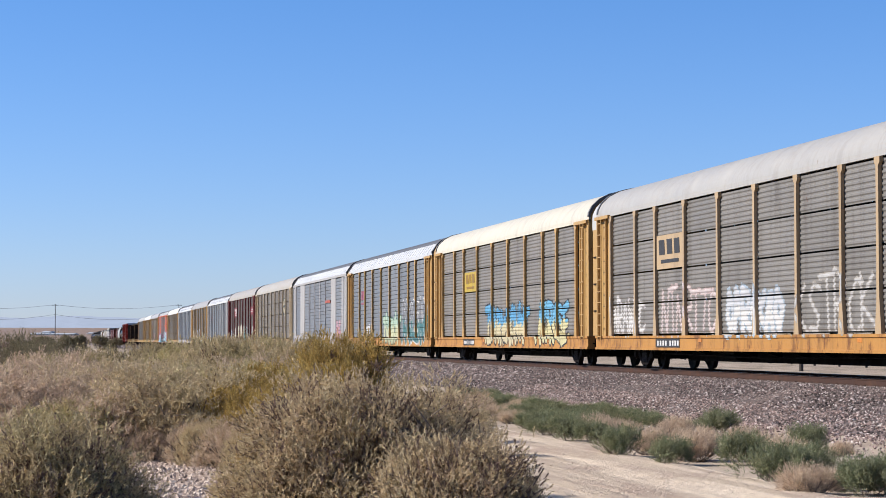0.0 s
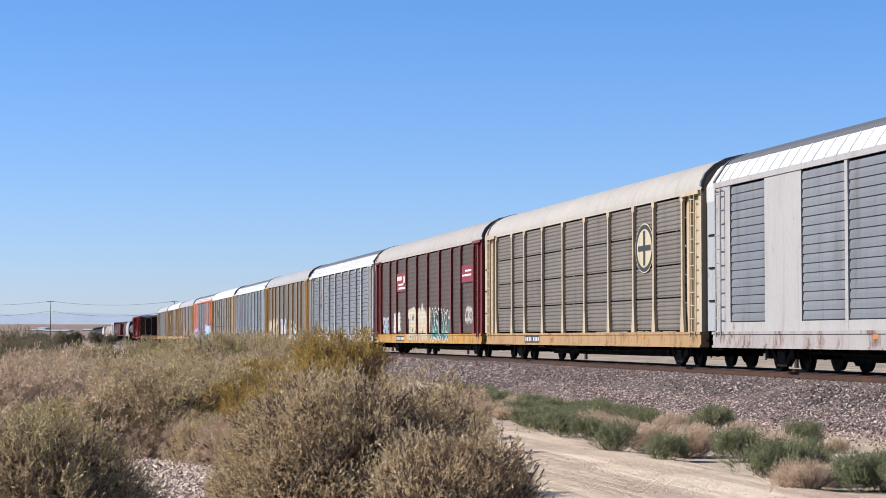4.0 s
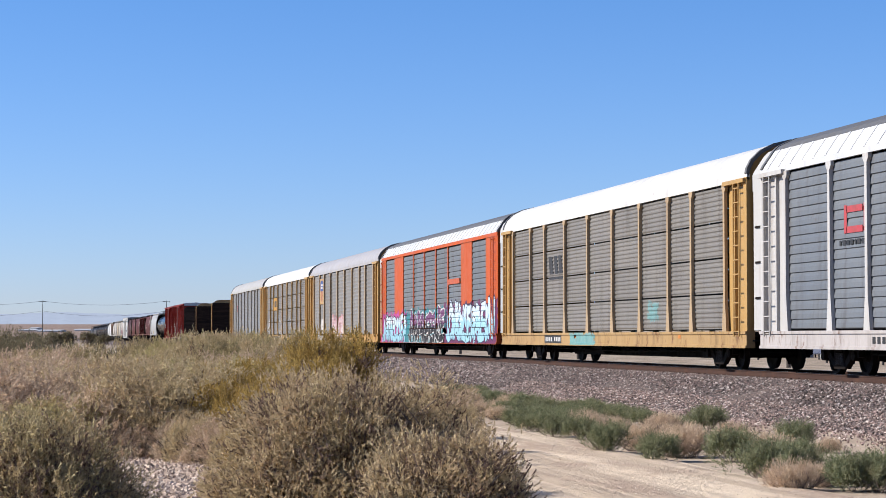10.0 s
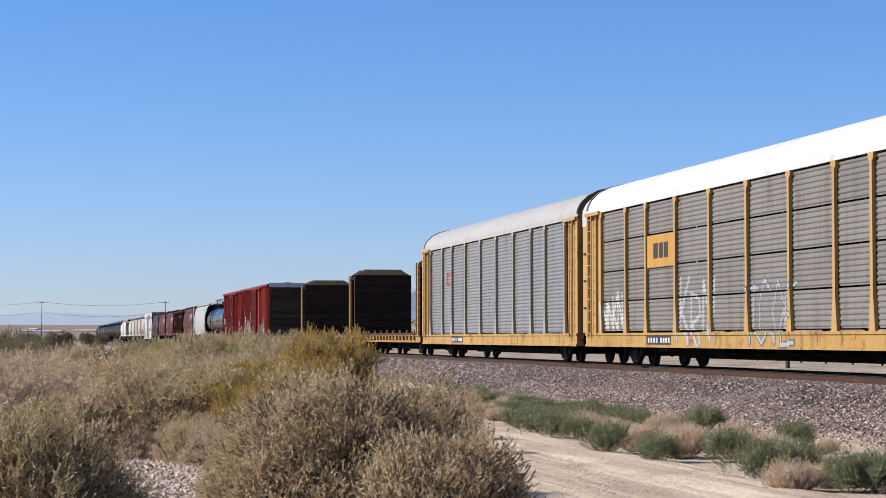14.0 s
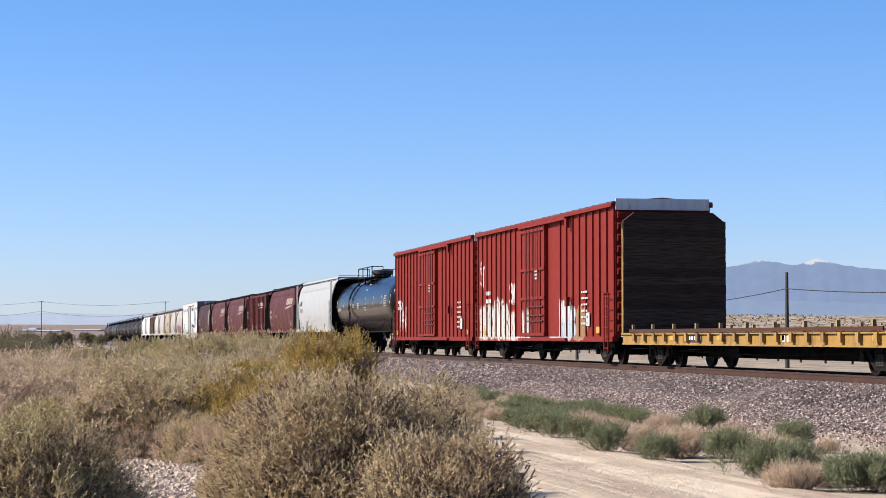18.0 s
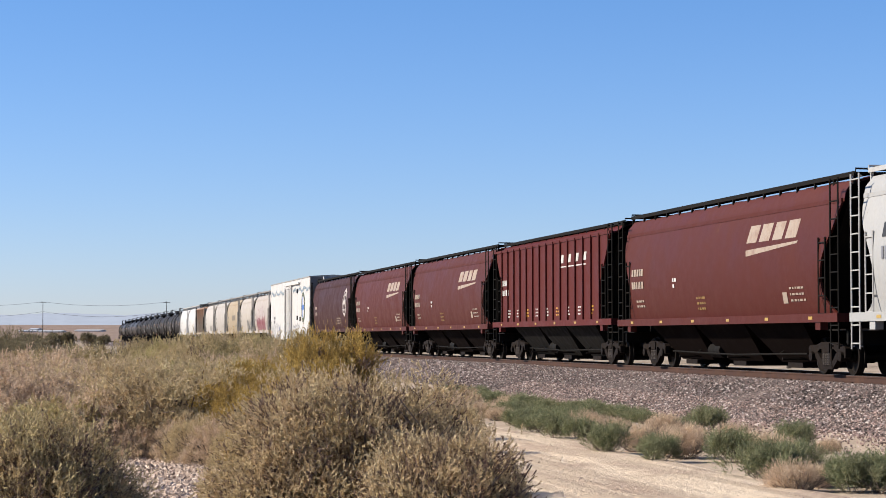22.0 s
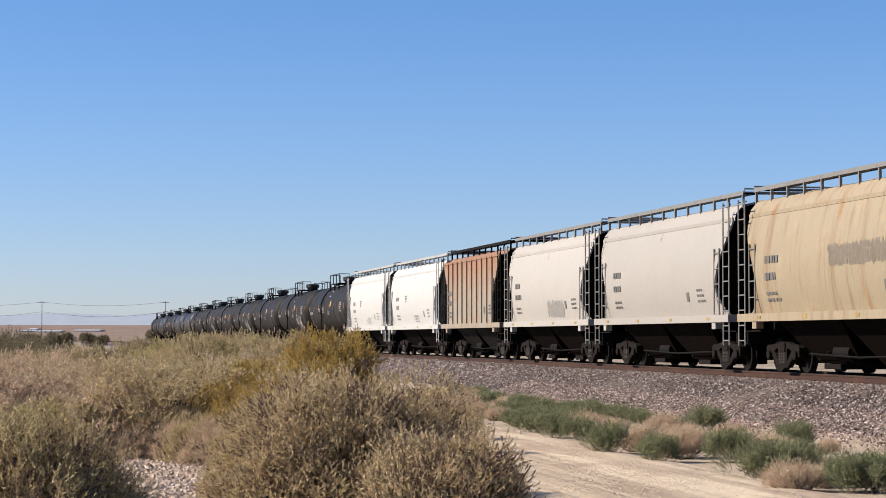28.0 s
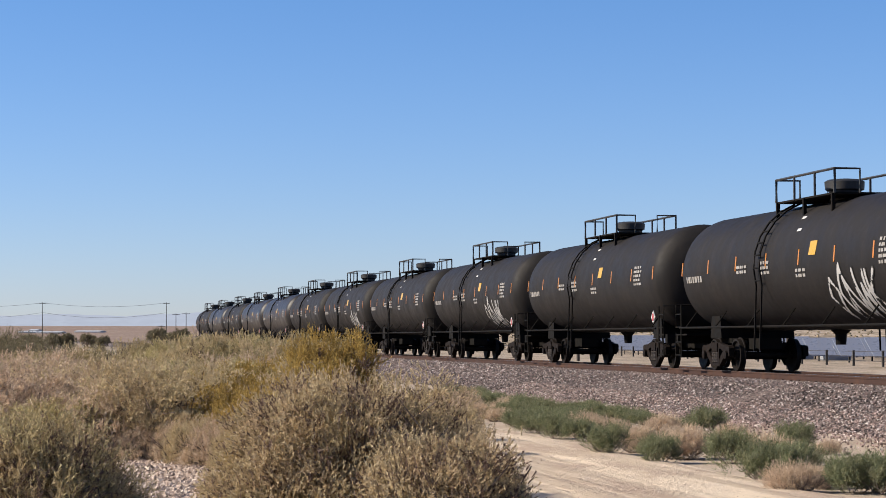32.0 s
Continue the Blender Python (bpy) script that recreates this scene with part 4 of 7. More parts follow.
    running_gear(car, half, half - 2.6, 0.5, deep=0.6)
    marks(car, text_rows(7.9, 2.6, 2, 0.9, 0.3, 0.15, seed), -1.514, WHITE)
    marks(car, text_rows(-0.3, 3.25, 3, 0.7, 0.13, 0.07, seed + 1), -1.605, WHITE)
    marks(car, text_rows(-6.6, 2.4, 6, 0.8, 0.2, 0.06, seed + 2), -1.514, WHITE)
    marks(car, [(8.6, 1.12, 0.4, 0.2), (-8.2, 1.12, 0.4, 0.2)], -1.514, YELLOW, "reflector")
    marks(car, [(-7.0, 1.35, 0.42, 0.42)], -1.514, WHITE, "data_stencil")
    ys = sorted([half - 0.06, -half + 0.06] + [half - 0.06 - k * 0.83 for k in range(1, 9)] + [-half + 0.06 + k * 0.83 for k in range(1, 9)])
    zones = [flat_zone(1.461, a + 0.05, c - 0.05, 1.02, 4.9) for a, c in zip(ys, ys[1:]) if not -1.5 < (a + c) / 2 < 2.0] + [flat_zone(1.513, y - 0.035, y + 0.035, 1.02, 4.9) for y in ys]
    zones += [flat_zone(1.561, -1.55, 2.05, 1.05, 4.8), flat_zone(1.561, -half, half, 0.87, 1.02)]
    for tag in tags:
        spray(car, zones, tag, 0.15, 0.42, 0.7)
    return car


CAR.append(box_car((811 - 778.7) * UNIT, [(4.5, 9.7, 0.9, 2.35, (0.60, 0.58, 0.54), (0.66, 0.64, 0.58), (0.36, 0.16, 0.13), 31), (0.7, 4.6, 0.9, 1.95, (0.62, 0.58, 0.55), (0.66, 0.64, 0.6), (0.40, 0.18, 0.15), 32),
                                          (-5.3, -2.0, 0.9, 2.15, (0.64, 0.65, 0.66), (0.50, 0.58, 0.64), (0.42, 0.44, 0.46), 33), (-6.7, -5.4, 0.9, 1.9, (0.36, 0.18, 0.08), (0.34, 0.17, 0.08), (0.44, 0.26, 0.16), 34),
                                          (2.9, 4.2, 2.25, 2.9, None, WHT, (0.4, 0.1, 0.1), 35), (8.9, 9.6, 2.9, 3.8, None, WHT, (0.4, 0.1, 0.1), 36)], 3,
                   "red ribbed box car with white tags"))
CAR.append(box_car((841.2 - 811) * UNIT, [(6.4, 8.4, 1.4, 2.7, None, WHT, (0.45, 0.2, 0.18), 37)], 7, "red ribbed box car with closed plug door"))

# ---- tank cars ----


def tank_car(length, top, radius, body, label, tags=(), platform=1.9, signs=True, shift=0.0, dome=0.78):
    half = length / 2 - 0.45
    zc = top - radius
    car = thing("tank_car", label, "railcar", "freight train cars")
    tk = half - 0.35
    prof = [(-tk, 0.06), (-tk + 0.05, radius * 0.45), (-tk + 0.2, radius * 0.78), (-tk + 0.42, radius * 0.95), (-tk + 0.62, radius)]
    n = 9
    mid = []
    for k in range(n):
        y = -tk + 0.62 + (2 * tk - 1.24) * (k + 0.5) / n
        mid += [(y, radius)]
    shell = part("tank_shell", Build().lathe(prof + mid + [(-a, r) for a, r in prof[::-1]], (0, 0, zc), "y", 56), body, car, smooth=True)
    for e in (-1, 1):
        y = e * (half - 2.2)
        part("saddle", Build().slab([(y - 0.45, 1.0), (y + 0.45, 1.0), (y + 0.3, zc - radius * 0.55), (y - 0.3, zc - radius * 0.55)], -1.0, 1.0), UNDER, car)
        part("end_sill", Build().box(-1.4, 1.4, *sorted((e * (half - 0.15), e * (half + 0.05))), 0.86, 1.12), UNDER, car)
        part("end_platform", Build().box(-1.45, 1.45, *sorted((e * (half - 1.1), e * (half - 0.15))), 1.08, 1.12), UNDER, car)
        for s in (-1, 1):
            b = Build().tube([(s * 1.45, e * (half - 0.12), 0.5), (s * 1.45, e * (half - 0.12), 1.9), (s * 0.3, e * (half - 0.12), 1.95)], 0.025, 5)
            b.tube([(s * 1.45, e * (half - 0.6), 0.5), (s * 1.45, e * (half - 0.6), 1.9)], 0.025, 5)
            for z in (0.55, 0.9, 1.3, 1.65):
                b.tube([(s * 1.45, e * (half - 0.6), z), (s * 1.45, e * (half - 0.12), z)], 0.02, 5)
            part("end_ladder", b, UNDER, car)
    for s in (-1, 1):
        b = Build().tube([(s * 1.52, -half + 0.7, 1.28), (s * 1.52, half - 0.7, 1.28)], 0.03, 6)
        for k in range(7):
            y = -half + 1.2 + k * (2 * half - 2.4) / 6
            b.tube([(s * 1.52, y, 1.28), (s * 1.2, y + 0.0, 1.7)], 0.02, 5)
        part("side_rail", b, UNDER, car)
    wide = platform
    yd = shift
    b = Build().box(-0.95, 0.95, yd - wide, yd + wide, top + 0.02, top + 0.06)
    for x in (-0.95, 0.95):
        for y in (yd - wide + 0.1, yd, yd + wide - 0.1):
            b.box(x - 0.04, x + 0.04, y - 0.04, y + 0.04, top - 0.36, top + 0.04)
    part("top_platform", b, UNDER, car)
    for s in (-1, 1):
        rail_z = top + 0.59
        b = Build().tube([(s * 0.95, yd - wide, top + 0.04), (s * 0.95, yd - wide, rail_z), (s * 0.95, yd + wide, rail_z), (s * 0.95, yd + wide, top + 0.04)], 0.032, 6)
        for y in (yd - wide * 0.35, yd + wide * 0.35):
            b.tube([(s * 0.95, y, top + 0.04), (s * 0.95, y, rail_z)], 0.028, 6)
        b.tube([(s * 0.95, yd - s * 0 + wide, rail_z), (s * 0.35, yd + wide, rail_z), (s * 0.35, yd + wide, top + 0.04)], 0.028, 6)
        b.tube([(s * 0.95, yd - wide, rail_z), (s * 0.35, yd - wide, rail_z), (s * 0.35, yd - wide, top + 0.04)], 0.028, 6)
        part("handrail", b, BLACK, car)
    part("manway", Build().lathe([(-0.3, dome * 0.44), (0.05, dome * 0.44), (0.2, dome * 0.48), (0.24, dome * 0.58), (0.42, dome * 0.60), (0.47, dome * 0.5), (0.49, dome * 0.25)], (0, yd - 0.1, top), "z", 22), BLACK, car, smooth=True)
    b = Build()
    for s in (-1, 1):
        for dy in (-0.2, 0.2):
            pts = [(s * (radius + 0.1) * math.sin(a), yd + wide - 0.4 + dy, zc + (radius + 0.1) * math.cos(a)) for a in [0.35 + 0.25 * k for k in range(7)]]
            b.tube(pts + [(s * 1.6, yd + wide - 0.4 + dy, 0.7)], 0.025, 5)
        for k in range(8):
            a = 0.45 + 0.19 * k
            q = (s * (radius + 0.1) * math.sin(a), zc + (radius + 0.1) * math.cos(a))
            b.tube([(q[0], yd + wide - 0.6, q[1]), (q[0], yd + wide - 0.2, q[1])], 0.02, 5)
    part("side_ladder", b, UNDER, car)

    def on_shell(z):
        return -math.sqrt(max(0.01, (radius + 0.008) ** 2 - (z - zc) ** 2))

    def mark(rows, material, name):
        b = Build()
        for y, z, w, h in rows:
            xa, xb = on_shell(z), on_shell(z + h)
            i = len(b.v)
            b.v += [(xa - 0.004, y - w / 2, z), (xa - 0.004, y + w / 2, z), (xb - 0.004, y + w / 2, z + h), (xb - 0.004, y - w / 2, z + h),
                    (xa + 0.01, y - w / 2, z), (xa + 0.01, y + w / 2, z), (xb + 0.01, y + w / 2, z + h), (xb + 0.01, y - w / 2, z + h)]
            b.f += [(i, i + 3, i + 2, i + 1), (i + 4, i + 5, i + 6, i + 7), (i, i + 1, i + 5, i + 4), (i + 1, i + 2, i + 6, i + 5), (i + 2, i + 3, i + 7, i + 6), (i + 3, i, i + 4, i + 7)]
        tagged(part(name, b, material, car), kind="stuff")

    span = 2 * tk - 1.2
    mark([(tk - 0.55 - span * k / 7, zc - 0.05, 0.07 if signs else 0.10, 0.36 if signs else 0.44) for k in range(8)], ORANGE if signs else YELLOW, "reflector")
    for k, (y, z, rows) in enumerate(((tk - 1.6, zc - 0.25, 1), (2.9, zc + 0.0, 2), (1.2, zc + 0.05, 3), (-1.2, zc - 0.2, 2), (-tk + 2.2, zc + 0.3, 5))):
        mark([(a, c, w, h) for a, c, w, h in text_rows(y, z, rows, 1.3 if rows == 1 else 0.7, 0.12, 0.16 if rows == 1 else 0.07, k + int(length * 7))], TANK_INK, "lettering")
    mark([(-0.3, zc + 1.05, 0.25, 0.06), (-0.6, zc + 0.75, 0.25, 0.06)], WHITE, "lettering")
    if signs:
        part("hazard_placard", Build().slab([(-tk + 0.75, 1.42), (-tk + 0.93, 1.6), (-tk + 0.75, 1.78), (-tk + 0.57, 1.6)], -1.47, -1.45), WHITE, car)
        part("placard_mark", Build().box(-1.476, -1.47, -tk + 0.68, -tk + 0.82, 1.5, 1.7), RED, car)
        mark([(-1.9, zc + 0.15, 0.42, 0.32)] if int(length * 10) % 2 else [(1.0, zc - 0.8, 0.26, 0.42)], YELLOW, "decal")
    part("bottom_valve", Build().lathe([(-0.35, 0.12), (-0.1, 0.14), (0.0, 0.25)], (0, 0.2, zc - radius), "z", 12), UNDER, car)
    curve = [(on_shell(zc - 1.3 + 0.05 * k), zc - 1.3 + 0.05 * k) for k in range(53)]
    for tag in tags:
        spray(car, [(-tk + 0.7, tk - 0.7, curve)], tag, wear=0.8)
    running_gear(car, half, half - 2.35, 0.5, stub=True)
    return car


TANK_INK = plain("dull_stencil", (0.45, 0.42, 0.39), 0.7, dirt=0.6)
TANK_BLACK = paint("tank_black", (0.021, 0.018, 0.017), 0.6, 0, 0.06, 0.35, soot=(0.055, 0.042, 0.034), rust_tint=(0.08, 0.045, 0.034), spec=0.15)
TANK_GLOSS = paint("tank_gloss", (0.010, 0.007, 0.007), 0.2, 0, 0.02, 0.10, soot=(0.022, 0.015, 0.013), rust_tint=(0.04, 0.024, 0.02), spec=0.13)
TANK_TAG = paint("tank_tagged", (0.021, 0.018, 0.017), 0.6, 0, 0.06, 0.35, soot=(0.055, 0.042, 0.034), rust_tint=(0.08, 0.045, 0.034), spec=0.15)
LONE_TANK = tank_car((874.6 - 841.2) * UNIT, 4.21, 1.465, TANK_GLOSS, "glossy black tank car with top platform and handrail", signs=False, platform=2.4, shift=2.0, dome=1.0)

# ---- covered hoppers ----


def side_out(z, low, eave, kind):
    """How far a hopper's side stands out at height z."""
    u = (z - low) / (eave - low)
    return 1.56 - (0.26 * (u - 0.47) ** 2 / 0.34 if kind == "curved" else 0.02)


def hug(car, low, eave):
    """Lay a hopper's painted lettering and emblems on its curved side."""
    for ob in car.children:
        if ob.name.split(".")[0] in ("lettering", "emblem", "emblem_wedge", "emblem_ring", "emblem_cross", "data_stencil", "reflector"):
            for v in ob.data.vertices:
                if -1.6 < v.co.x < -1.5:
                    v.co.x = -side_out(v.co.z, low, eave, "curved") - 0.004 + 0.45 * (v.co.x + 1.545)
    return car


def hopper_car(length, skin, label, kind="curved", bays=3, eave=4.2, low=1.5, trim=None, roof=None, rail=None, bright=False):
    half = length / 2 - 0.35
    lift = 0.15 if bays == 2 else -0.06 if kind == "ribbed" else 0.0
    car = thing("hopper_car", label, "railcar", "freight train cars")
    trim, roof, rail = trim or skin, roof or skin, rail or UNDER
    steps = 20
    rise = 0.0 if kind == "ribbed" else 0.21 if bays > 2 else 0.15      # how far the roof's flank comes down the side
    crest, eave = eave, eave - rise

    def inset(z):
        u = (z - low) / (eave - low)
        if kind == "curved":
            return float(np.interp(u, (0, 0.05, 0.12, 0.2, 0.3, 0.4, 0.5, 0.6, 0.7, 0.8, 0.9, 1), (0.42, 0.72, 0.98, 1.12, 1.17, 1.13, 1.02, 0.84, 0.62, 0.44, 0.33, 0.28)))
        return 0.3 + (1.15 * min(1, (1 - u) / 0.55))

    def bulge(z):
        return side_out(z, low, eave, kind)

    for s in (-1, 1):
        b = Build()
        for k in range(steps + 1):
            z = low + (eave - low) * k / steps
            e = half - inset(z)
            b.v += [(s * bulge(z), -e, z), (s * bulge(z), e, z), (s * (bulge(z) - 0.05), -e, z), (s * (bulge(z) - 0.05), e, z)]
        for k in range(steps):
            i = 4 * k
            q = [(i, i + 4, i + 5, i + 1), (i + 2, i + 3, i + 7, i + 6), (i, i + 2, i + 6, i + 4), (i + 1, i + 5, i + 7, i + 3)]
            b.f += q if s < 0 else [tuple(reversed(f)) for f in q]
        part("side_sheet", b, skin, car, smooth=True)
        bot = half - inset(low)
        part("side_sill", Build().box(*sorted((s * 1.34, s * 1.60)), -half, half, low - 0.17, low + 0.02), trim, car)
        part("eave_rail", Build().box(*sorted((s * (bulge(eave) - 0.06), s * (bulge(eave) + 0.03))), -half + inset(eave), half - inset(eave), eave - 0.06, eave + 0.03), trim, car)
        if kind == "ribbed":
            m = round((2 * half - 3.0) / 0.98)
            for k in range(m + 1):
                y = -half + 1.5 + k * (2 * half - 3.0) / m
                part("side_rib", Build().slab([(y - 0.035, low), (y + 0.035, low), (y + 0.035, eave), (y - 0.035, eave)], *sorted((s * 1.53, s * 1.595))), skin, car)
        for e in (-1, 1):
            ladder(car, rail, s * 1.50, e * (half - 0.25), low - 0.75, crest + (0.25 if not bright else 0.2), 0.46, 10, s * 0.06)
            part("end_bracket", Build().box(*sorted((s * 1.40, s * 1.58)), *sorted((e * (half - 1.35), e * (half - 1.05))), low - 0.34, low - 0.17), trim, car)
            ladder(car, rail, s * 1.46, e * (half - 1.0), low - 0.1, low + 1.7, 0.4, 5, s * 0.1, name="grab_iron")
    for e in (-1, 1):
        o = [(half - 0.28, eave), (half - 0.36, eave - 0.1), (half - 2.7, low - 0.25), (half - 2.9, low - 0.2), (half - 2.9, eave)]
        o = [(e * y, z) for y, z in o]
        # except on bright cars, the recess's shade is painted in as underframe black
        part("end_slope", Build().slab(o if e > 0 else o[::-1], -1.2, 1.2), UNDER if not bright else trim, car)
        part("end_frame", Build().box(-1.35, 1.35, *sorted((e * (half - 0.1), e * half)), 0.85, 1.15).box(-0.35, 0.35, *sorted((e * (half - 0.16), e * (half - 0.06))), 1.1, eave).box(-1.4, 1.4, *sorted((e * (half - 1.2), e * half)), 1.14, 1.18), UNDER, car)
        part("brake_wheel", Build().lathe([(-0.02, 0.28), (0.02, 0.28)], (0.75, e * (half + 0.02), 2.2), "y", 16), UNDER, car)
    arch = [(-bulge(eave) + 0.01, eave), (-1.30, eave + rise * 0.75 + 0.03), (-1.12, crest + 0.2), (-0.6, crest + 0.31), (0, crest + 0.35), (0.6, crest + 0.31), (1.12, crest + 0.2), (1.30, eave + rise * 0.75 + 0.03), (bulge(eave) - 0.01, eave)]
    part("roof", Build().prism(arch + [(x, z - 0.05) for x, z in arch[::-1]], -half + 0.2, half - 0.2), roof, car, smooth=True)
    n = bays * 3
    for k in range(n):
        y = -half + 1.6 + k * (2 * half - 3.2) / (n - 1)
        part("roof_hatch", Build().lathe([(0.25, 0.32), (0.38, 0.32), (0.41, 0.2)], (0, y, crest), "z", 14), roof, car, smooth=True)
    for s in (-1, 1):
        x = s * 0.92
        part("running_board", Build().box(x - 0.24, x + 0.24, -half + 0.05, half - 0.05, crest + 0.33 + lift, crest + 0.37 + lift).box(*sorted((s * 1.13, s * 1.17)), -half + 0.05, half - 0.05, crest + 0.29 + lift, crest + 0.39 + lift), rail, car)
        m = round(2 * half / 1.15)
        for k in range(m + 1):
            y = -half + 0.15 + k * (2 * half - 0.3) / m
            part("board_bracket", Build().slab([(y - 0.03, crest + 0.12), (y + 0.03, crest + 0.12), (y + 0.03, crest + 0.35 + lift), (y - 0.03, crest + 0.35 + lift)], *sorted((s * 1.10, s * 1.16))), rail, car)
    for e in (-1, 1):
        part("end_walkway", Build().box(-1.15, 1.15, *sorted((e * (half - 0.5), e * (half - 0.02))), crest + 0.33 + lift, crest + 0.37 + lift), rail, car)
        part("end_handrail", Build().tube([(-1.15, e * (half - 0.02), crest + 0.35 + lift), (-1.15, e * (half - 0.02), crest + 0.44 + lift), (1.15, e * (half - 0.02), crest + 0.44 + lift), (1.15, e * (half - 0.02), crest + 0.35 + lift)], 0.022, 5), rail, car)
    w = (2 * half - 5.4) / bays if bays > 2 else (2 * half - 4.6) / bays
    # near-black chutes: the shade under the car is put into their paint
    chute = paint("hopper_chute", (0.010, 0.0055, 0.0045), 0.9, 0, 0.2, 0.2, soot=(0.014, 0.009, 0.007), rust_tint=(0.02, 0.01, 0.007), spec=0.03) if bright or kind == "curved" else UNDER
    for k in range(bays):
        yc = (k - (bays - 1) / 2) * w
        b, i = Build(), 0
        ring0 = [(-1.42, yc - w / 2), (1.42, yc - w / 2), (1.42, yc + w / 2), (-1.42, yc + w / 2)]
        q = 0.34 * w
        ring1 = [(-0.62, yc - q), (0.62, yc - q), (0.62, yc + q), (-0.62, yc + q)]
        b.v = [(x, y, low - 0.1) for x, y in ring0] + [(x, y, 0.40) for x, y in ring1]
        b.f = [(0, 1, 2, 3), (7, 6, 5, 4)] + [(j, j + 4, (j + 1) % 4 + 4, (j + 1) % 4) for j in range(4)]
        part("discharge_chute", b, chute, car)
        part("gate", Build().box(-0.8, 0.8, yc - 0.5, yc + 0.5, 0.28, 0.40).tube([(-1.3, yc - 0.5, 0.5), (1.3, yc - 0.5, 0.5)], 0.035, 6), IRON, car)
    running_gear(car, half, half - 1.75 if bays < 3 else half - 2.0, 0.45, 0.2, 0.5 if bays > 2 else 0.62)
    m = round(2 * half / 3.0)
    for k in range(m):
        marks(car, [(-half + 1.6 + k * (2 * half - 3.2) / (m - 1), low - 0.11, 0.24, 0.07)], -1.602, DULL, "reflector")
    return car


FADED = plain("faded_cream", (0.42, 0.33, 0.26), 0.7, dirt=0.5, grime=(0.2, 0.08, 0.06))


def wedge_logo(car, y, z, x, material):
    """A plain slanted block with a tapered bar below it."""
    marks(car, [(y + 1.5, z, 0.72, 0.42), (y + 0.6, z, 0.72, 0.42), (y - 0.3, z, 0.66, 0.42), (y - 1.2, z, 0.72, 0.42)], x, material, "emblem", 0.34)
    part("emblem_wedge", Build().slab([(y + 1.8, z - 0.32), (y + 1.85, z - 0.17), (y - 1.75, z - 0.08), (y - 1.65, z - 0.14)][::-1], x - 0.006, x), material, car)


MAROON, MAROON2, PLUM = (0.103, 0.0165, 0.0095), (0.118, 0.0135, 0.009), (0.056, 0.0115, 0.0075)
M_HOP = paint("hopper_maroon", MAROON, 0.6, 0, 0.06, 0.3, soot=(0.075, 0.018, 0.013), spec=0.2)
M_RIB = paint("hopper_red", MAROON2, 0.6, 0, 0.10, 0.3, soot=(0.08, 0.018, 0.015), spec=0.2)
M_DARK = paint("hopper_plum", PLUM, 0.6, 0, 0.08, 0.3, soot=(0.05, 0.016, 0.012), spec=0.2)
W_HOP = paint("hopper_white", (0.49, 0.49, 0.485), 0.5, 0, 0.02, 0.18, soot=(0.4, 0.36, 0.32), tone=0.57)
LIGHT_RAIL = plain("pale_rail", (0.30, 0.285, 0.265), 0.5, dirt=0.3)


def maroon_hopper(length):
    car = hopper_car(length, M_HOP, "maroon curved-side covered hopper with cream slanted logo", "curved", 3, 4.2, 1.5)
    wedge_logo(car, -4.5, 3.28, -1.545, FADED)
    marks(car, text_rows(half_of(length) - 2.0, 2.75, 2, 1.1, 0.36, 0.2, 5), -1.57, FADED)
    marks(car, text_rows(half_of(length) - 2.2, 2.0, 2, 0.8, 0.14, 0.06, 6), -1.565, FADED)
    marks(car, text_rows(3.2, 2.5, 2, 0.25, 0.16, 0.1, 7), -1.57, WHITE)
    marks(car, text_rows(1.0, 2.0, 3, 0.7, 0.14, 0.06, 8), -1.56, paint("dull_gold", (0.36, 0.22, 0.08)))
    marks(car, text_rows(-6.1, 2.1, 3, 0.9, 0.14, 0.05, 9), -1.56, FADED)
    marks(car, [(-5.3, 1.78, 0.3, 0.26)], -1.56, FADED, "data_stencil")
    return hug(car, 1.5, 3.99)


def half_of(length):
    return length / 2 - 0.35


w1 = hopper_car(27.4 * UNIT, W_HOP, "clean white covered hopper with galvanised ladders", "curved", 3, 4.2, 1.5, None, None, GALV)
marks(w1, [(6.6, 3.05, 0.5, 0.3), (6.1, 3.05, 0.3, 0.3)], -1.555, BLACK, "lettering", 0.2)
marks(w1, text_rows(6.2, 2.6, 1, 1.3, 0.3, 0.26, 3), -1.57, plain("faded_ink", (0.25, 0.26, 0.3)))
for y in (2.2, -0.7, -3.0):
    marks(w1, text_rows(y, 2.3, 3, 0.5, 0.11, 0.04, int(y * 10) + 60), -1.57, plain("grey_ink", (0.44, 0.44, 0.45)))
hug(w1, 1.5, 3.99)
h1 = maroon_hopper(28.2 * UNIT)
h2 = hopper_car(27.2 * UNIT, M_RIB, "dark red ribbed covered hopper", "ribbed", 3, 4.2, 1.55)
marks(h2, text_rows(half_of(27.2 * UNIT) - 2.0, 2.9, 2, 0.9, 0.36, 0.2, 4), -1.545, WHITE)
marks(h2, [(-2.2 - 0.98 * k, 3.45, 0.3, 0.26) for k in range(4)], -1.545, WHITE, "emblem", 0.3)
marks(h2, [(-3.6, 3.3, 3.4, 0.04)], -1.545, WHITE, "emblem_bar")
for k in range(9):
    marks(h2, text_rows(5.8 - k * 1.47, 1.95, 3, 0.4, 0.11, 0.05, 70 + k), -1.545, YELLOW if k % 3 == 2 else WHITE)
h5 = hopper_car(28.5 * UNIT, M_DARK, "dark plum covered hopper with round white emblem", "curved", 3, 4.25, 1.5)
b = Build()
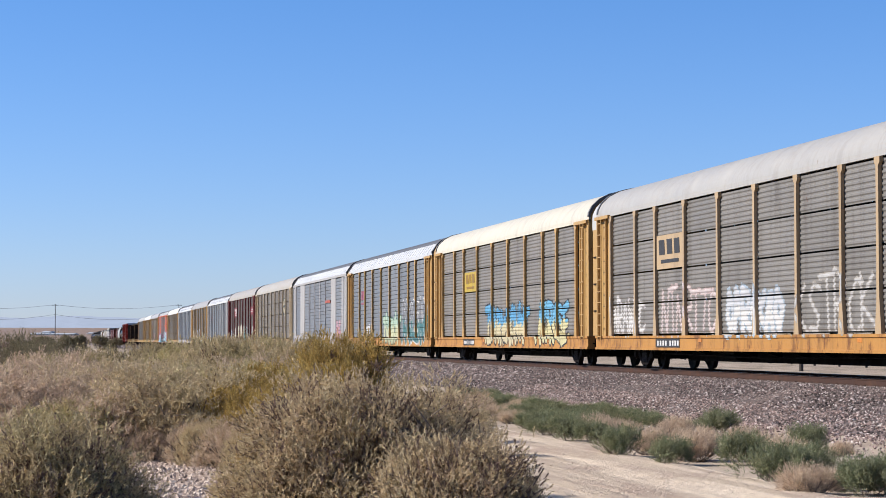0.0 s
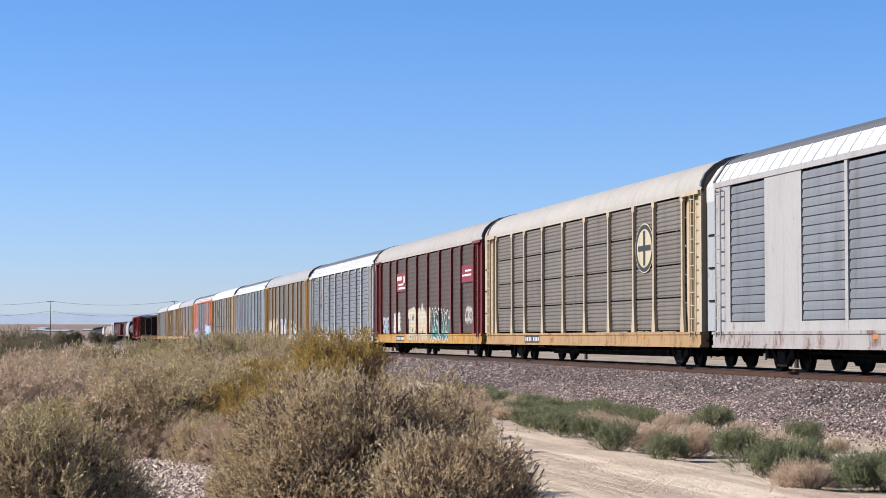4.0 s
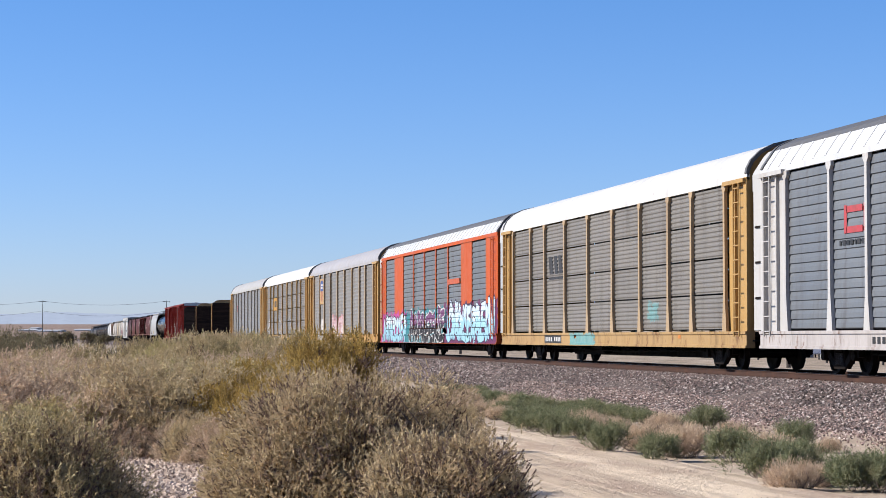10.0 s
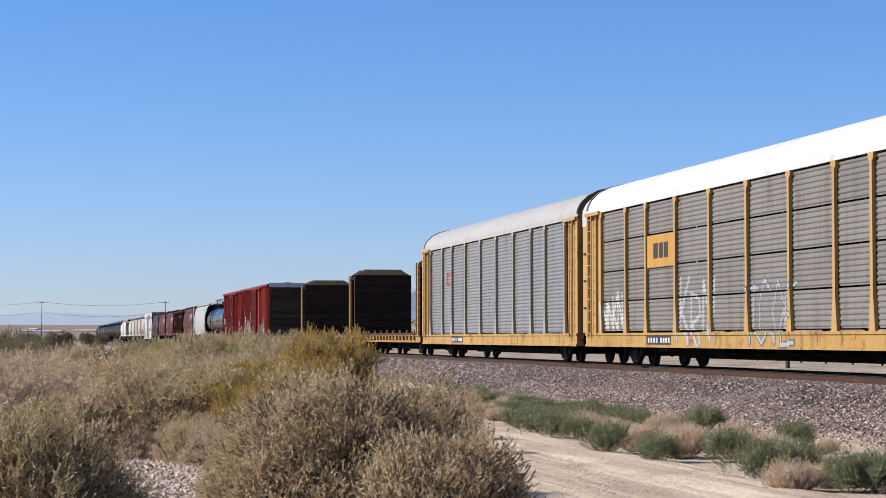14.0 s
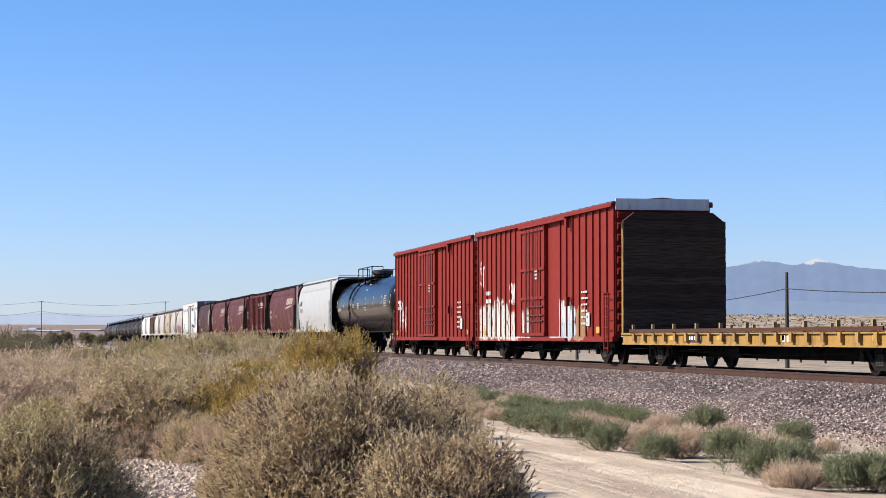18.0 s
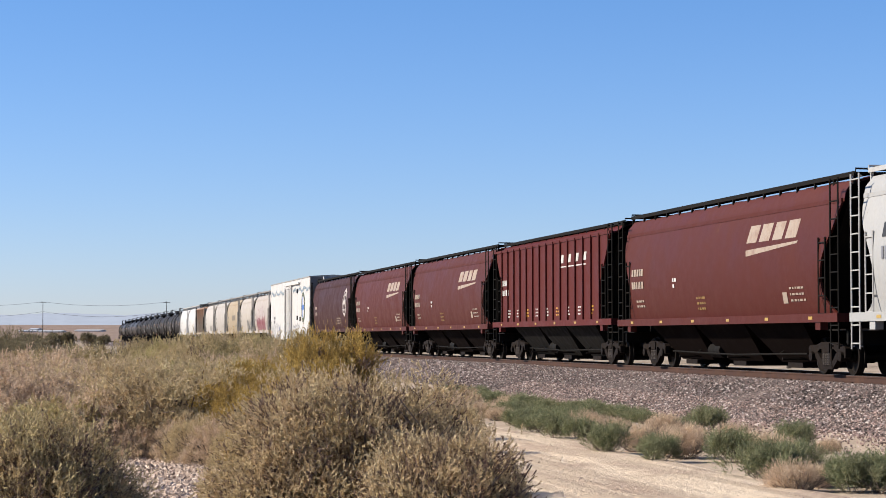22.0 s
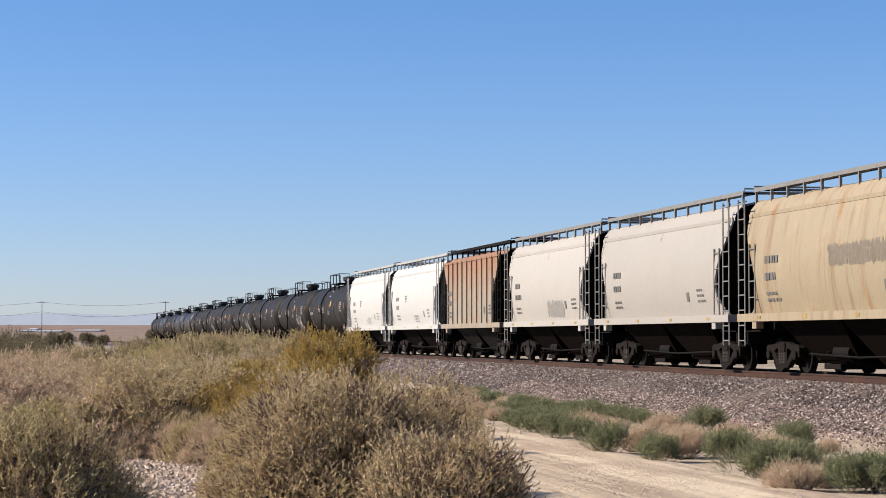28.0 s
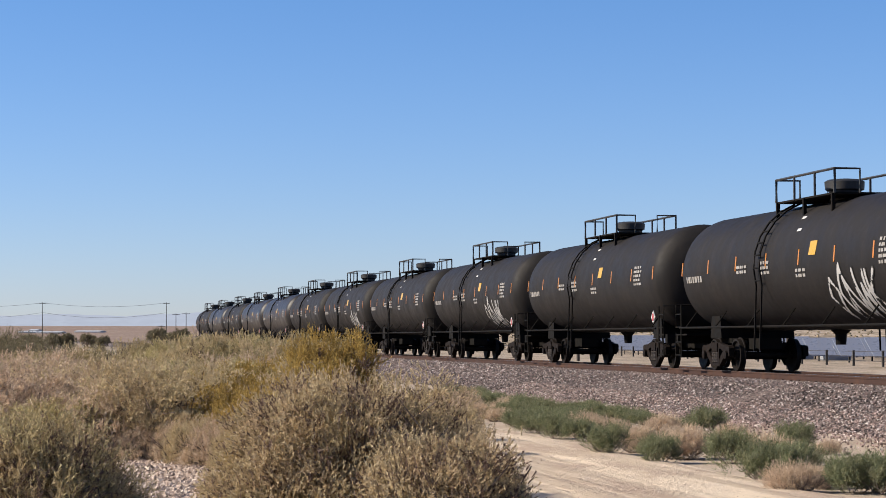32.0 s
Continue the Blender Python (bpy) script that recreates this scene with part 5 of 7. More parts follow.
for k in range(16):
    z0, z1 = -0.8 + 0.1 * k, -0.7 + 0.1 * k
    y0, y1 = (0.72 * math.sqrt(max(0.0, 1 - (z / 0.8) ** 2)) + 0.004 for z in (z0, z1))
    b.slab([(-6.0 + y0, 3.0 + z0), (-6.0 - y0, 3.0 + z0), (-6.0 - y1, 3.0 + z1), (-6.0 + y1, 3.0 + z1)][::-1], -1.559, -1.553)
part("emblem", b, paint("emblem_white", (0.62, 0.55, 0.52), rust=0.02), h5)
annulus(h5, "emblem_ring", -6.0, 3.0, 0.56, 0.62, 0.08, -1.58, M_DARK)
marks(h5, [(-6.0 + dy, 3.0 + dz, 0.2, 0.24) for dy in (-0.22, 0.22) for dz in (-0.36, 0.12)], -1.577, M_DARK, "emblem_cross")
marks(h5, text_rows(6.4, 2.75, 2, 1.0, 0.36, 0.18, 15), -1.57, FADED)
marks(h5, [(7.2 - 1.9 * k, 1.75, 0.05, 0.36) for k in range(8)], -1.565, DULL, "reflector")
marks(h5, text_rows(-3.4, 2.1, 3, 1.4, 0.14, 0.05, 16), -1.565, FADED)
hug(h5, 1.5, 4.04)

# ---- the long refrigerator car ----


def reefer(length):
    half = length / 2 - 0.6
    car = thing("refrigerator_car", "white refrigerator car, sliding door, round blue emblem", "railcar", "freight train cars")
    skin = paint("reefer_white", (0.68, 0.66, 0.64), 0.45, 0, 0.02, 0.2, soot=(0.45, 0.40, 0.35), tone=0.62)
    roof = paint("reefer_roof", (0.45, 0.44, 0.42), 0.5, 0.2, 0.2, 0.4)
    dark = paint("reefer_end", (0.06, 0.06, 0.065), 0.6)
    part("body", Build().box(-1.54, 1.54, -half, half, 0.92, 4.9), skin, car)
    part("roof", Build().prism([(-1.57, 4.9), (1.57, 4.9), (1.57, 4.96), (0, 5.06), (-1.57, 4.96)], -half, half), roof, car)
    for s in (-1, 1):
        b = Build().box(*sorted((s * 1.42, s * 1.56)), -half, half, 0.84, 0.96)
        part("side_sill", b, skin, car)
        for k in range(23):
            y = -half + 0.52 + k * (2 * half - 1.04) / 22
            part("side_seam", Build().box(*sorted((s * 1.54, s * 1.543)), y - 0.006, y + 0.006, 0.98, 4.88), skin, car)
        door = part("door", Build().box(*sorted((s * 1.56, s * 1.63)), -2.0, 1.75, 1.0, 4.55), skin, car)
        b = Build()
        for y in (-1.95, -1.2, -0.4, 0.3, 1.0, 1.7):
            b.box(*sorted((s * 1.63, s * 1.66)), y - 0.04, y + 0.04, 1.0, 4.5)
        for z in (1.1, 2.6, 4.4):
            b.box(*sorted((s * 1.63, s * 1.66)), -2.0, 1.75, z - 0.04, z + 0.04)
        part("door_grid", b, skin, door)
        part("lock_gear", Build().tube([(s * 1.69, -0.8, 1.1), (s * 1.69, -0.8, 4.4)], 0.025, 5).tube([(s * 1.69, 0.9, 1.1), (s * 1.69, 0.9, 4.4)], 0.025, 5).tube([(s * 1.69, -1.6, 2.0), (s * 1.69, 1.4, 2.0)], 0.025, 5).tube([(s * 1.69, -1.6, 1.4), (s * 1.69, 1.4, 1.4)], 0.025, 5), GALV, door)
        part("door_track", Build().box(*sorted((s * 1.55, s * 1.68)), -6.6, 1.9, 4.58, 4.68), skin, car)
        part("lower_track", Build().box(*sorted((s * 1.55, s * 1.68)), -6.6, 1.9, 0.9, 0.98), skin, car)
    b = Build()
    for k in range(40):
        y = half - 0.3 - k * (2 * half - 0.6) / 39
        if -2.2 < y < 1.9:
            continue
        h = 0.10 + 0.10 * ((k * 37) % 7) / 7
        z = 4.16 + 0.12 * math.sin(k * 1.3) + 0.08 * ((k * 13) % 5) / 5
        b.slab([(y + 0.26, z), (y + 0.1, z + h), (y - 0.05, z - 0.05), (y - 0.24, z + h * 0.6), (y - 0.24, z + h * 0.6 - 0.08), (y - 0.05, z - 0.16), (y + 0.1, z + h - 0.12), (y + 0.26, z - 0.09)][::-1], -1.552, -1.545)
    tagged(part("frost_stripe", b, plain("frost_blue", (0.30, 0.42, 0.52), dirt=0.2), car), kind="stuff")
    disc(car, "emblem", -8.2, 3.0, 0.98, 1.0, -1.545, paint("emblem_green", (0.10, 0.13, 0.08), rust=0), 0.012)
    disc(car, "emblem_field", -8.2, 3.0, 0.70, 0.72, -1.557, WHITE, 0.008)
    marks(car, [(-8.2, 2.35, 0.32, 1.3), (-7.79, 2.84, 0.48, 0.32), (-8.61, 2.84, 0.48, 0.32)], -1.566, paint("emblem_cross_blue", (0.08, 0.2, 0.55), rust=0), "emblem_cross")
    marks(car, [(y, z, 0.12, 0.07) for k in range(14) for y, z in [(-8.2 + 0.84 * math.cos(k * 0.449), 2.97 + 0.86 * math.sin(k * 0.449))]], -1.557, CREAM, "emblem_border")
    marks(car, text_rows(9.0, 2.35, 2, 1.0, 0.3, 0.2, 21), -1.548, plain("ink_grey", (0.2, 0.2, 0.21)))
    marks(car, [(10.9, 1.3, 0.4, 0.2), (-5.6, 1.12, 0.5, 0.2), (-10.8, 1.3, 0.4, 0.28)], -1.548, ORANGE, "reflector")
    marks(car, [(6.0, 1.5, 0.4, 0.3)], -1.548, NAVY, "data_panel")
    for y, z in ((-5.2, 4.0), (-5.2, 2.2), (-6.8, 2.1)):
        part("bracket", Build().box(-1.62, -1.54, y - 0.08, y + 0.08, z, z + 0.28), dark, car)
    for y in (10.2, -9.6, -6.6, 8.0):
        part("jacking_pad", Build().slab([(y - 0.45, 0.92), (y - 0.3, 0.72), (y + 0.3, 0.72), (y + 0.45, 0.92)], -1.57, -1.40), dark, car)
    for e in (-1, 1):
        part("end_sheet", Build().box(-1.5, 1.5, *sorted((e * half, e * (half + 0.06))), 0.95, 4.9), paint("reefer_end_grey", (0.22, 0.22, 0.23), 0.5), car)
        for z in (1.4, 2.0, 2.6, 3.2):
            part("end_rib", Build().box(-1.4, 1.4, *sorted((e * (half + 0.05), e * (half + 0.12))), z, z + 0.16), dark, car)
    unit = part("cooling_unit", Build().box(-0.7, 1.3, -half - 0.62, -half - 0.06, 2.3, 4.92), paint("cooler_white", (0.62, 0.62, 0.62), rust=0), car)
    for z in (4.3, 3.7, 3.1):
        part("fan", Build().lathe([(-0.03, 0.24), (0.03, 0.24), (0.03, 0.08)], (-0.35, -half - 0.65, z), "y", 16), dark, unit)
    part("vent_grille", Build().box(-0.73, -0.70, -half - 0.55, -half - 0.15, 3.4, 4.7), dark, unit)
    part("fuel_tank", Build().lathe([(-0.9, 0.05), (-0.85, 0.3), (0.85, 0.3), (0.9, 0.05)], (-0.9, -half - 0.45, 1.7), "z", 14), dark, car, smooth=True)
    ladder(car, dark, -1.5, -half - 0.3, 0.6, 3.0, 0.4, 7, -0.05)
    ladder(car, dark, -1.5, half - 0.3, 0.6, 2.2, 0.4, 5, -0.1)
    for tag in ((5.0, 11.2, 1.0, 1.95, None, (0.44, 0.45, 0.47), (0.66, 0.64, 0.62), 51), (-6.6, -2.6, 1.0, 1.9, None, (0.34, 0.35, 0.37), (0.66, 0.64, 0.62), 52), (-11.2, -8.6, 1.0, 1.5, None, (0.48, 0.46, 0.44), (0.66, 0.64, 0.62), 54)):
        spray(car, [flat_zone(1.541, -half, half, 0.98, 4.6)], tag, wear=1.0)
    running_gear(car, half, half - 2.9, 0.6, deep=0.55)
    return car


# ---- short grain hoppers ----
def short_hopper(units, colour, label, soil, dirt, tags=(), kind="curved", seed=1, rust=0.06, bright=False, rust_tint=(0.17, 0.075, 0.035), rail=None):
    skin = paint("short_hopper%d" % seed, colour, 0.55, 0, rust, dirt, soot=soil, rust_tint=rust_tint, tone=0.72 if not bright else 0.55, eave_rust=(2.4, 4.3) if rust > 0.5 else None)
    car = hopper_car(units * UNIT, skin, label, kind, 2, 4.12, 1.55, rail=rail or LIGHT_RAIL, bright=bright)
    dark = plain("short_ink%d" % seed, (0.34, 0.33, 0.32) if bright else (0.20, 0.19, 0.18))
    marks(car, text_rows(3.9, 2.75, 2, 0.8, 0.4, 0.17, seed), -1.57, dark)
    marks(car, text_rows(3.9, 2.0, 2, 0.8, 0.15, 0.07, seed + 2), -1.57, dark)
    marks(car, [(-2.9, 1.95, 0.22, 0.24)], -1.56, dark, "data_stencil")
    marks(car, text_rows(-4.0, 2.2, 3, 0.6, 0.14, 0.06, seed + 4), -1.56, dark)
    if kind == "curved":
        hug(car, 1.55, 3.97)
    curve = [(-side_out(z, 1.55, 3.97, "curved") - 0.002, z) for z in (1.58 + 0.06 * k for k in range(39))]
    for tag in tags:
        spray(car, [(-4.6, 4.6, curve)], tag, 0.12, 0.6, 0.8)
    return car


s1 = short_hopper(20.3, (0.43, 0.38, 0.34), "pale covered hopper with maroon tag lettering", (0.4, 0.33, 0.27), 0.3, [(-2.8, 3.6, 1.5, 3.4, (0.56, 0.48, 0.46), (0.28, 0.09, 0.11), (0.5, 0.4, 0.38), 61)], seed=11)
s2 = short_hopper(19.1, (0.43, 0.385, 0.335), "cream covered hopper with dust stains", (0.36, 0.29, 0.21), 0.35, [(-3.2, -1.2, 1.7, 2.4, None, (0.15, 0.15, 0.15), (0.3, 0.3, 0.3), 62)], seed=12)
s3 = short_hopper(20.3, (0.39, 0.315, 0.215), "rust-stained tan covered hopper with dark scrawl", (0.26, 0.165, 0.09), 0.9, [(-3.0, 0.2, 2.62, 2.95, None, (0.26, 0.21, 0.16), (0.30, 0.25, 0.19), 65)], seed=13, rust=0.42, rust_tint=(0.34, 0.185, 0.075))
s4 = short_hopper(21.0, (0.42, 0.385, 0.35), "light grey covered hopper with dusty side", (0.38, 0.33, 0.27), 0.3, seed=14)
s5 = short_hopper(20.0, (0.48, 0.445, 0.41), "off-white covered hopper with faint marks", (0.42, 0.36, 0.29), 0.25, [(-2.6, -0.4, 1.75, 2.15, None, (0.38, 0.36, 0.335), (0.43, 0.40, 0.37), 64)], seed=15)
x1 = short_hopper(19.2, (0.36, 0.31, 0.25), "rusty brown ribbed covered hopper", (0.30, 0.15, 0.07), 0.6, kind="ribbed", seed=16, rust=0.52, rust_tint=(0.32, 0.125, 0.048), rail=UNDER)
w2 = short_hopper(21.8, (0.76, 0.745, 0.725), "bright white covered hopper with galvanised rails", (0.5, 0.45, 0.4), 0.15, seed=17, bright=True, rail=GALV, rust=0.02)
marks(w2, text_rows(1.6, 2.9, 3, 0.5, 0.12, 0.07, 33), -1.562, plain("emblem_grey", (0.3, 0.3, 0.31)), "emblem")
marks(w2, text_rows(-1.0, 2.0, 3, 0.9, 0.1, 0.03, 34), -1.545, plain("data_grey", (0.4, 0.4, 0.41)))

CAR += [LONE_TANK, w1, h1, h2, copy_thing(h1, Matrix()), copy_thing(h1, Matrix()), h5, reefer(37.8 * UNIT), s1, s2, s3, s4, s5, x1, w2, copy_thing(w2, Matrix())]
t1 = tank_car(28.1 * UNIT, 4.22, 1.51, TANK_BLACK, "dull black tank car with top platform and handrail")
t2 = tank_car(28.1 * UNIT, 4.22, 1.51, TANK_TAG, "dull black tank car with a small white tag", [(-5.4, -2.6, 1.5, 2.5, None, (0.6, 0.58, 0.56), (0.02, 0.02, 0.02), 41)])
t3 = tank_car(28.05 * UNIT, 4.22, 1.51, paint("tank_satin", (0.028, 0.024, 0.024), 0.45, 0, 0.08, 0.4, soot=(0.07, 0.05, 0.04), rust_tint=(0.09, 0.05, 0.035)), "shiny black tank car with top platform")
CAR += [t1, t2, copy_thing(t1, Matrix()), copy_thing(t2, Matrix()), copy_thing(t1, Matrix()), copy_thing(t2, Matrix()), copy_thing(t1, Matrix()), t3, copy_thing(t3, Matrix()), copy_thing(t1, Matrix()), copy_thing(t3, Matrix()), copy_thing(t1, Matrix())]

# ---- land ----


def soft(a, b, v):
    u = min(1.0, max(0.0, (v - a) / (b - a)))
    return u * u * (3 - 2 * u)


def height(x, y):
    """The plain, the scrub rise beyond the track and the far slope."""
    r = math.hypot(x, y)
    side = abs(x - TRACK)
    z = 5.6 * soft(40, 88, x) * soft(235, 390, r) * (1 - soft(600, 1000, r)) * (1 + 0.25 * noise.noise((x * 0.006, y * 0.006, 2.0)))
    z += 13 * soft(950, 1900, r) * soft(25, 130, side if y < 1130 else 200)
    if x < 2.5 or x > 24:
        z += 0.05 * soft(3, 30, r) * noise.noise((x * 0.35, y * 0.35, 0.5)) + 0.03 * noise.noise((x * 1.3, y * 1.3, 3.5))
    return z - 0.02


def steps(*runs):
    """Line places: (from, to, step) runs."""
    out = []
    for a, c, s in runs:
        k = 0
        while a + k * s < c - 1e-6:
            out.append(a + k * s)
            k += 1
    return out


def ground_material():
    n = Nodes("desert_soil")
    x, y = n.axis(0), n.axis(1)
    broad, mid, fine = n.noise(0.05, 6), n.noise(0.8, 6, 0.65), n.noise(22, 4, 0.7)
    c = n.mix(n.ramp(mid, 0.35, 0.7), (0.42, 0.34, 0.26), (0.33, 0.255, 0.19))
    c = n.mix(n.ramp(fine, 0.45, 0.75, 0, 0.6), c, (0.22, 0.16, 0.12))
    pebble = n.voronoi(28)
    c = n.mix(n.ramp(pebble, 0.1, 0.3, 0.35, 0.0), c, (0.55, 0.48, 0.42))
    scrub = n.noise(0.35, 7, 0.8)
    far = n.math("MAXIMUM", n.ramp(n.math("ADD", y, n.math("MULTIPLY", x, 0.6)), 150, 260), n.ramp(x, 24, 30, 0.0, 0.8))
    c = n.mix(n.math("MULTIPLY", far, n.ramp(scrub, 0.44, 0.58)), c, (0.13, 0.10, 0.06))
    c = n.mix(n.math("MULTIPLY", n.ramp(y, 600, 1100), n.ramp(n.noise(0.03, 5, 0.7), 0.35, 0.65, 0.55, 1.0)), c, (0.20, 0.135, 0.105))
    n.bump(n.math("ADD", mid, n.math("MULTIPLY", fine, 0.4)), 0.5, 0.05)
    return n.done(c, 0.95, 0, 0.2)


SOIL = ground_material()
gx = steps((-3000, -400, 200), (-400, -60, 20), (-60, -8, 2.5), (-8, 3, 0.8), (3, 24, 3.5), (24, 130, 5), (130, 400, 15), (400, 3000, 130)) + [3000]
gy = steps((-1200, -100, 100), (-100, 0, 20), (0, 12, 3), (12, 60, 0.8), (60, 140, 3), (140, 420, 7), (420, 1100, 40), (1100, 4400, 150)) + [4400]
b = Build()
b.v = [(x, y, height(x, y)) for y in gy for x in gx]
nx = len(gx)
b.f = [(j * nx + i, j * nx + i + 1, (j + 1) * nx + i + 1, (j + 1) * nx + i) for j in range(len(gy) - 1) for i in range(nx - 1)]
tagged(part("ground", b, SOIL, None, smooth=True), "pale dry desert soil with pebbles and far scrub", "ground", kind="structure")


def road_material():
    n = Nodes("dirt_road")
    x = n.axis(0)
    mid, fine = n.noise(0.9, 6, 0.65, (1, 0.35, 1)), n.noise(16, 5, 0.7)
    rut = n.noise(2.2, 4, 0.6, (1, 0.03, 1))
    c = n.mix(n.ramp(rut, 0.40, 0.60), (0.72, 0.585, 0.44), (0.52, 0.41, 0.305))
    c = n.mix(n.ramp(mid, 0.45, 0.66, 0, 0.75), c, (0.40, 0.29, 0.22))
    c = n.mix(n.ramp(fine, 0.5, 0.75, 0, 0.55), c, (0.34, 0.25, 0.19))
    c = n.mix(n.ramp(n.voronoi(24), 0.08, 0.22, 0.3, 0.0), c, (0.62, 0.55, 0.48))
    n.bump(n.math("ADD", n.math("MULTIPLY", rut, 1.5), n.math("ADD", fine, mid)), 1.0, 0.06)
    return n.done(c, 0.95, 0, 0.2)


b = Build()
ys = steps((-60, 12, 4), (12, 80, 0.5), (80, 400, 6))
for y in ys:
    w0, w1 = 3.3 + 0.25 * noise.noise((y * 0.2, 1, 0)), 8.45 + 0.3 * noise.noise((y * 0.3, 5, 0))
    for k in range(15):
        u = k / 14
        x = w0 + (w1 - w0) * u
        rut = -0.035 * (math.exp(-((x - 5.1) / 0.28) ** 2) + math.exp(-((x - 6.8) / 0.28) ** 2))
        b.v.append((x, y, 0.025 + rut * 0.6 + 0.008 * noise.noise((x * 2, y * 2, 0)) - 0.05 * (k in (0, 14))))
b.f = [(j * 15 + i, j * 15 + i + 1, (j + 1) * 15 + i + 1, (j + 1) * 15 + i) for j in range(len(ys) - 1) for i in range(14)]
tagged(part("dirt_road", b, road_material(), None, smooth=True), "pale sandy dirt road with wheel ruts", "dirt road", kind="structure")

# ---- track ----


def stone_material(name, tints, grain=20.0):
    n = Nodes(name)
    r = n.island()
    c = n.mix(n.ramp(r, 0.0, 0.35), tints[0], tints[1])
    c = n.mix(n.ramp(r, 0.35, 0.7), c, tints[2])
    c = n.mix(n.ramp(r, 0.75, 1.0), c, tints[3])
    c = n.mix(n.ramp(n.noise(grain, 4), 0.4, 0.7, 0, 0.5), c, tuple(v * 0.5 for v in tints[0]))
    return n.done(c, 0.9, 0, 0.25)


def bed_material(name, tints, cell=19.0):
    n = Nodes(name)
    col = n.voronoi(cell, out="Color")
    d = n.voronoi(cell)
    sep = n.tree.nodes.new("ShaderNodeSeparateColor")
    n.put(sep.inputs[0], col)
    c = n.mix(n.ramp(sep.outputs[0], 0.1, 0.5), tints[0], tints[1])
    c = n.mix(n.ramp(sep.outputs[1], 0.4, 0.9), c, tints[2])
    c = n.mix(n.ramp(sep.outputs[2], 0.75, 0.95), c, tints[3])
    # shade in the gaps between stones, put into the colour at cell edges
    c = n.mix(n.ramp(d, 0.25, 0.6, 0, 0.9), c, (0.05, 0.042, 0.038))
    c = n.mix(n.ramp(n.noise(0.25, 4), 0.4, 0.7, 0, 0.25), c, (0.36, 0.25, 0.21))
    n.bump(n.math("SUBTRACT", 1.0, d), 1.0, 0.06)
    return n.done(c, 0.95, 0, 0.2)


ROCKS = ((0.054, 0.044, 0.041), (0.165, 0.132, 0.122), (0.24, 0.171, 0.155), (0.58, 0.505, 0.47))
STONE = stone_material("crushed_stone", ROCKS)
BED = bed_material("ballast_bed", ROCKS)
b = Build()
shoulder = [(-4.75, -0.06), (-4.3, 0.07), (-3.3, 0.34), (-2.25, RAIL - 0.19), (-1.35, RAIL - 0.175), (0, RAIL - 0.20), (1.35, RAIL - 0.175), (2.25, RAIL - 0.19), (3.3, 0.34), (4.3, 0.07), (4.75, -0.06)]
ys = steps((-900, 20, 40), (20, 130, 0.6), (130, 1100, 12)) + [1100]
for y in ys:
    for x, z in shoulder:
        b.v.append((TRACK + x + 0.12 * noise.noise((x, y * 0.4, 0)), y, z + 0.035 * noise.noise((x * 1.4, y * 1.1, 7))))
m = len(shoulder)
b.f = [(j * m + i, j * m + i + 1, (j + 1) * m + i + 1, (j + 1) * m + i) for j in range(len(ys) - 1) for i in range(m - 1)]
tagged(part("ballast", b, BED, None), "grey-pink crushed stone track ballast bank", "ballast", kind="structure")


def scatter_stones(name, places, sizes, material, label):
    """Many angular stones as one mesh: squashed, turned eight-faced lumps."""
    rng = np.random.default_rng(5)
    n = len(places)
    base = np.array([(1, 0, 0), (0, 1, 0), (-1, 0, 0), (0, -1, 0), (0, 0, 1), (0, 0, -0.7)], float)
    pts = base[None] * rng.uniform(0.6, 1.25, (n, 6, 1)) + rng.uniform(-0.25, 0.25, (n, 6, 3))
    ang = rng.uniform(0, 6.283, n)
    tilt = rng.uniform(-0.9, 0.9, n)
    ca, sa, ct, st = np.cos(ang), np.sin(ang), np.cos(tilt), np.sin(tilt)
    x, y, z = pts[..., 0], pts[..., 1], pts[..., 2] * 0.75
    y, z = y * ct[:, None] - z * st[:, None], y * st[:, None] + z * ct[:, None]
    x, y = x * ca[:, None] - y * sa[:, None], x * sa[:, None] + y * ca[:, None]
    v = np.stack([x, y, z], -1) * sizes[:, None, None] + places[:, None, :]
    tri = np.array([(0, 1, 4), (1, 2, 4), (2, 3, 4), (3, 0, 4), (1, 0, 5), (2, 1, 5), (3, 2, 5), (0, 3, 5)])
    f = (tri[None] + 6 * np.arange(n)[:, None, None]).reshape(-1, 3)
    me = bpy.data.meshes.new(name)
    me.from_pydata(v.reshape(-1, 3).tolist(), [], f.tolist())
    me.materials.append(material)
    me.update()
    return tagged(new(name, me), label, "scrub" if "scrub" in name else "stones", kind="stuff")


rng = np.random.default_rng(11)
n = 70000
yy = 30 + 100 * rng.random(n) ** 1.5
xx = rng.uniform(-4.6, -1.0, n)
zz = np.interp(xx, [p[0] for p in shoulder], [p[1] for p in shoulder])
scatter_stones("ballast_stones", np.stack([TRACK + xx, yy, zz + 0.012], -1), rng.uniform(0.020, 0.043, n) * (1 + 0.5 * (yy > 70)), STONE, "loose grey and pink crushed stones on the bank")
n = 13000
yy, xx = rng.uniform(26, 64, n), TRACK - 3.5 - np.abs(rng.normal(0, 1.4, n))
zz = np.maximum(0.0, np.interp(xx - TRACK, [p[0] for p in shoulder], [p[1] for p in shoulder]))
scatter_stones("spilled_stones", np.stack([xx, yy, zz + 0.02], -1), rng.uniform(0.014, 0.036, n), stone_material("pink_stone", ((0.10, 0.072, 0.063), (0.27, 0.193, 0.168), (0.41, 0.29, 0.255), (0.70, 0.60, 0.53))), "loose pinkish stones spilled at the bank's foot")
n = 13000
yy, xx = rng.uniform(19.5, 29.5, n), rng.normal(1.55, 0.85, n)
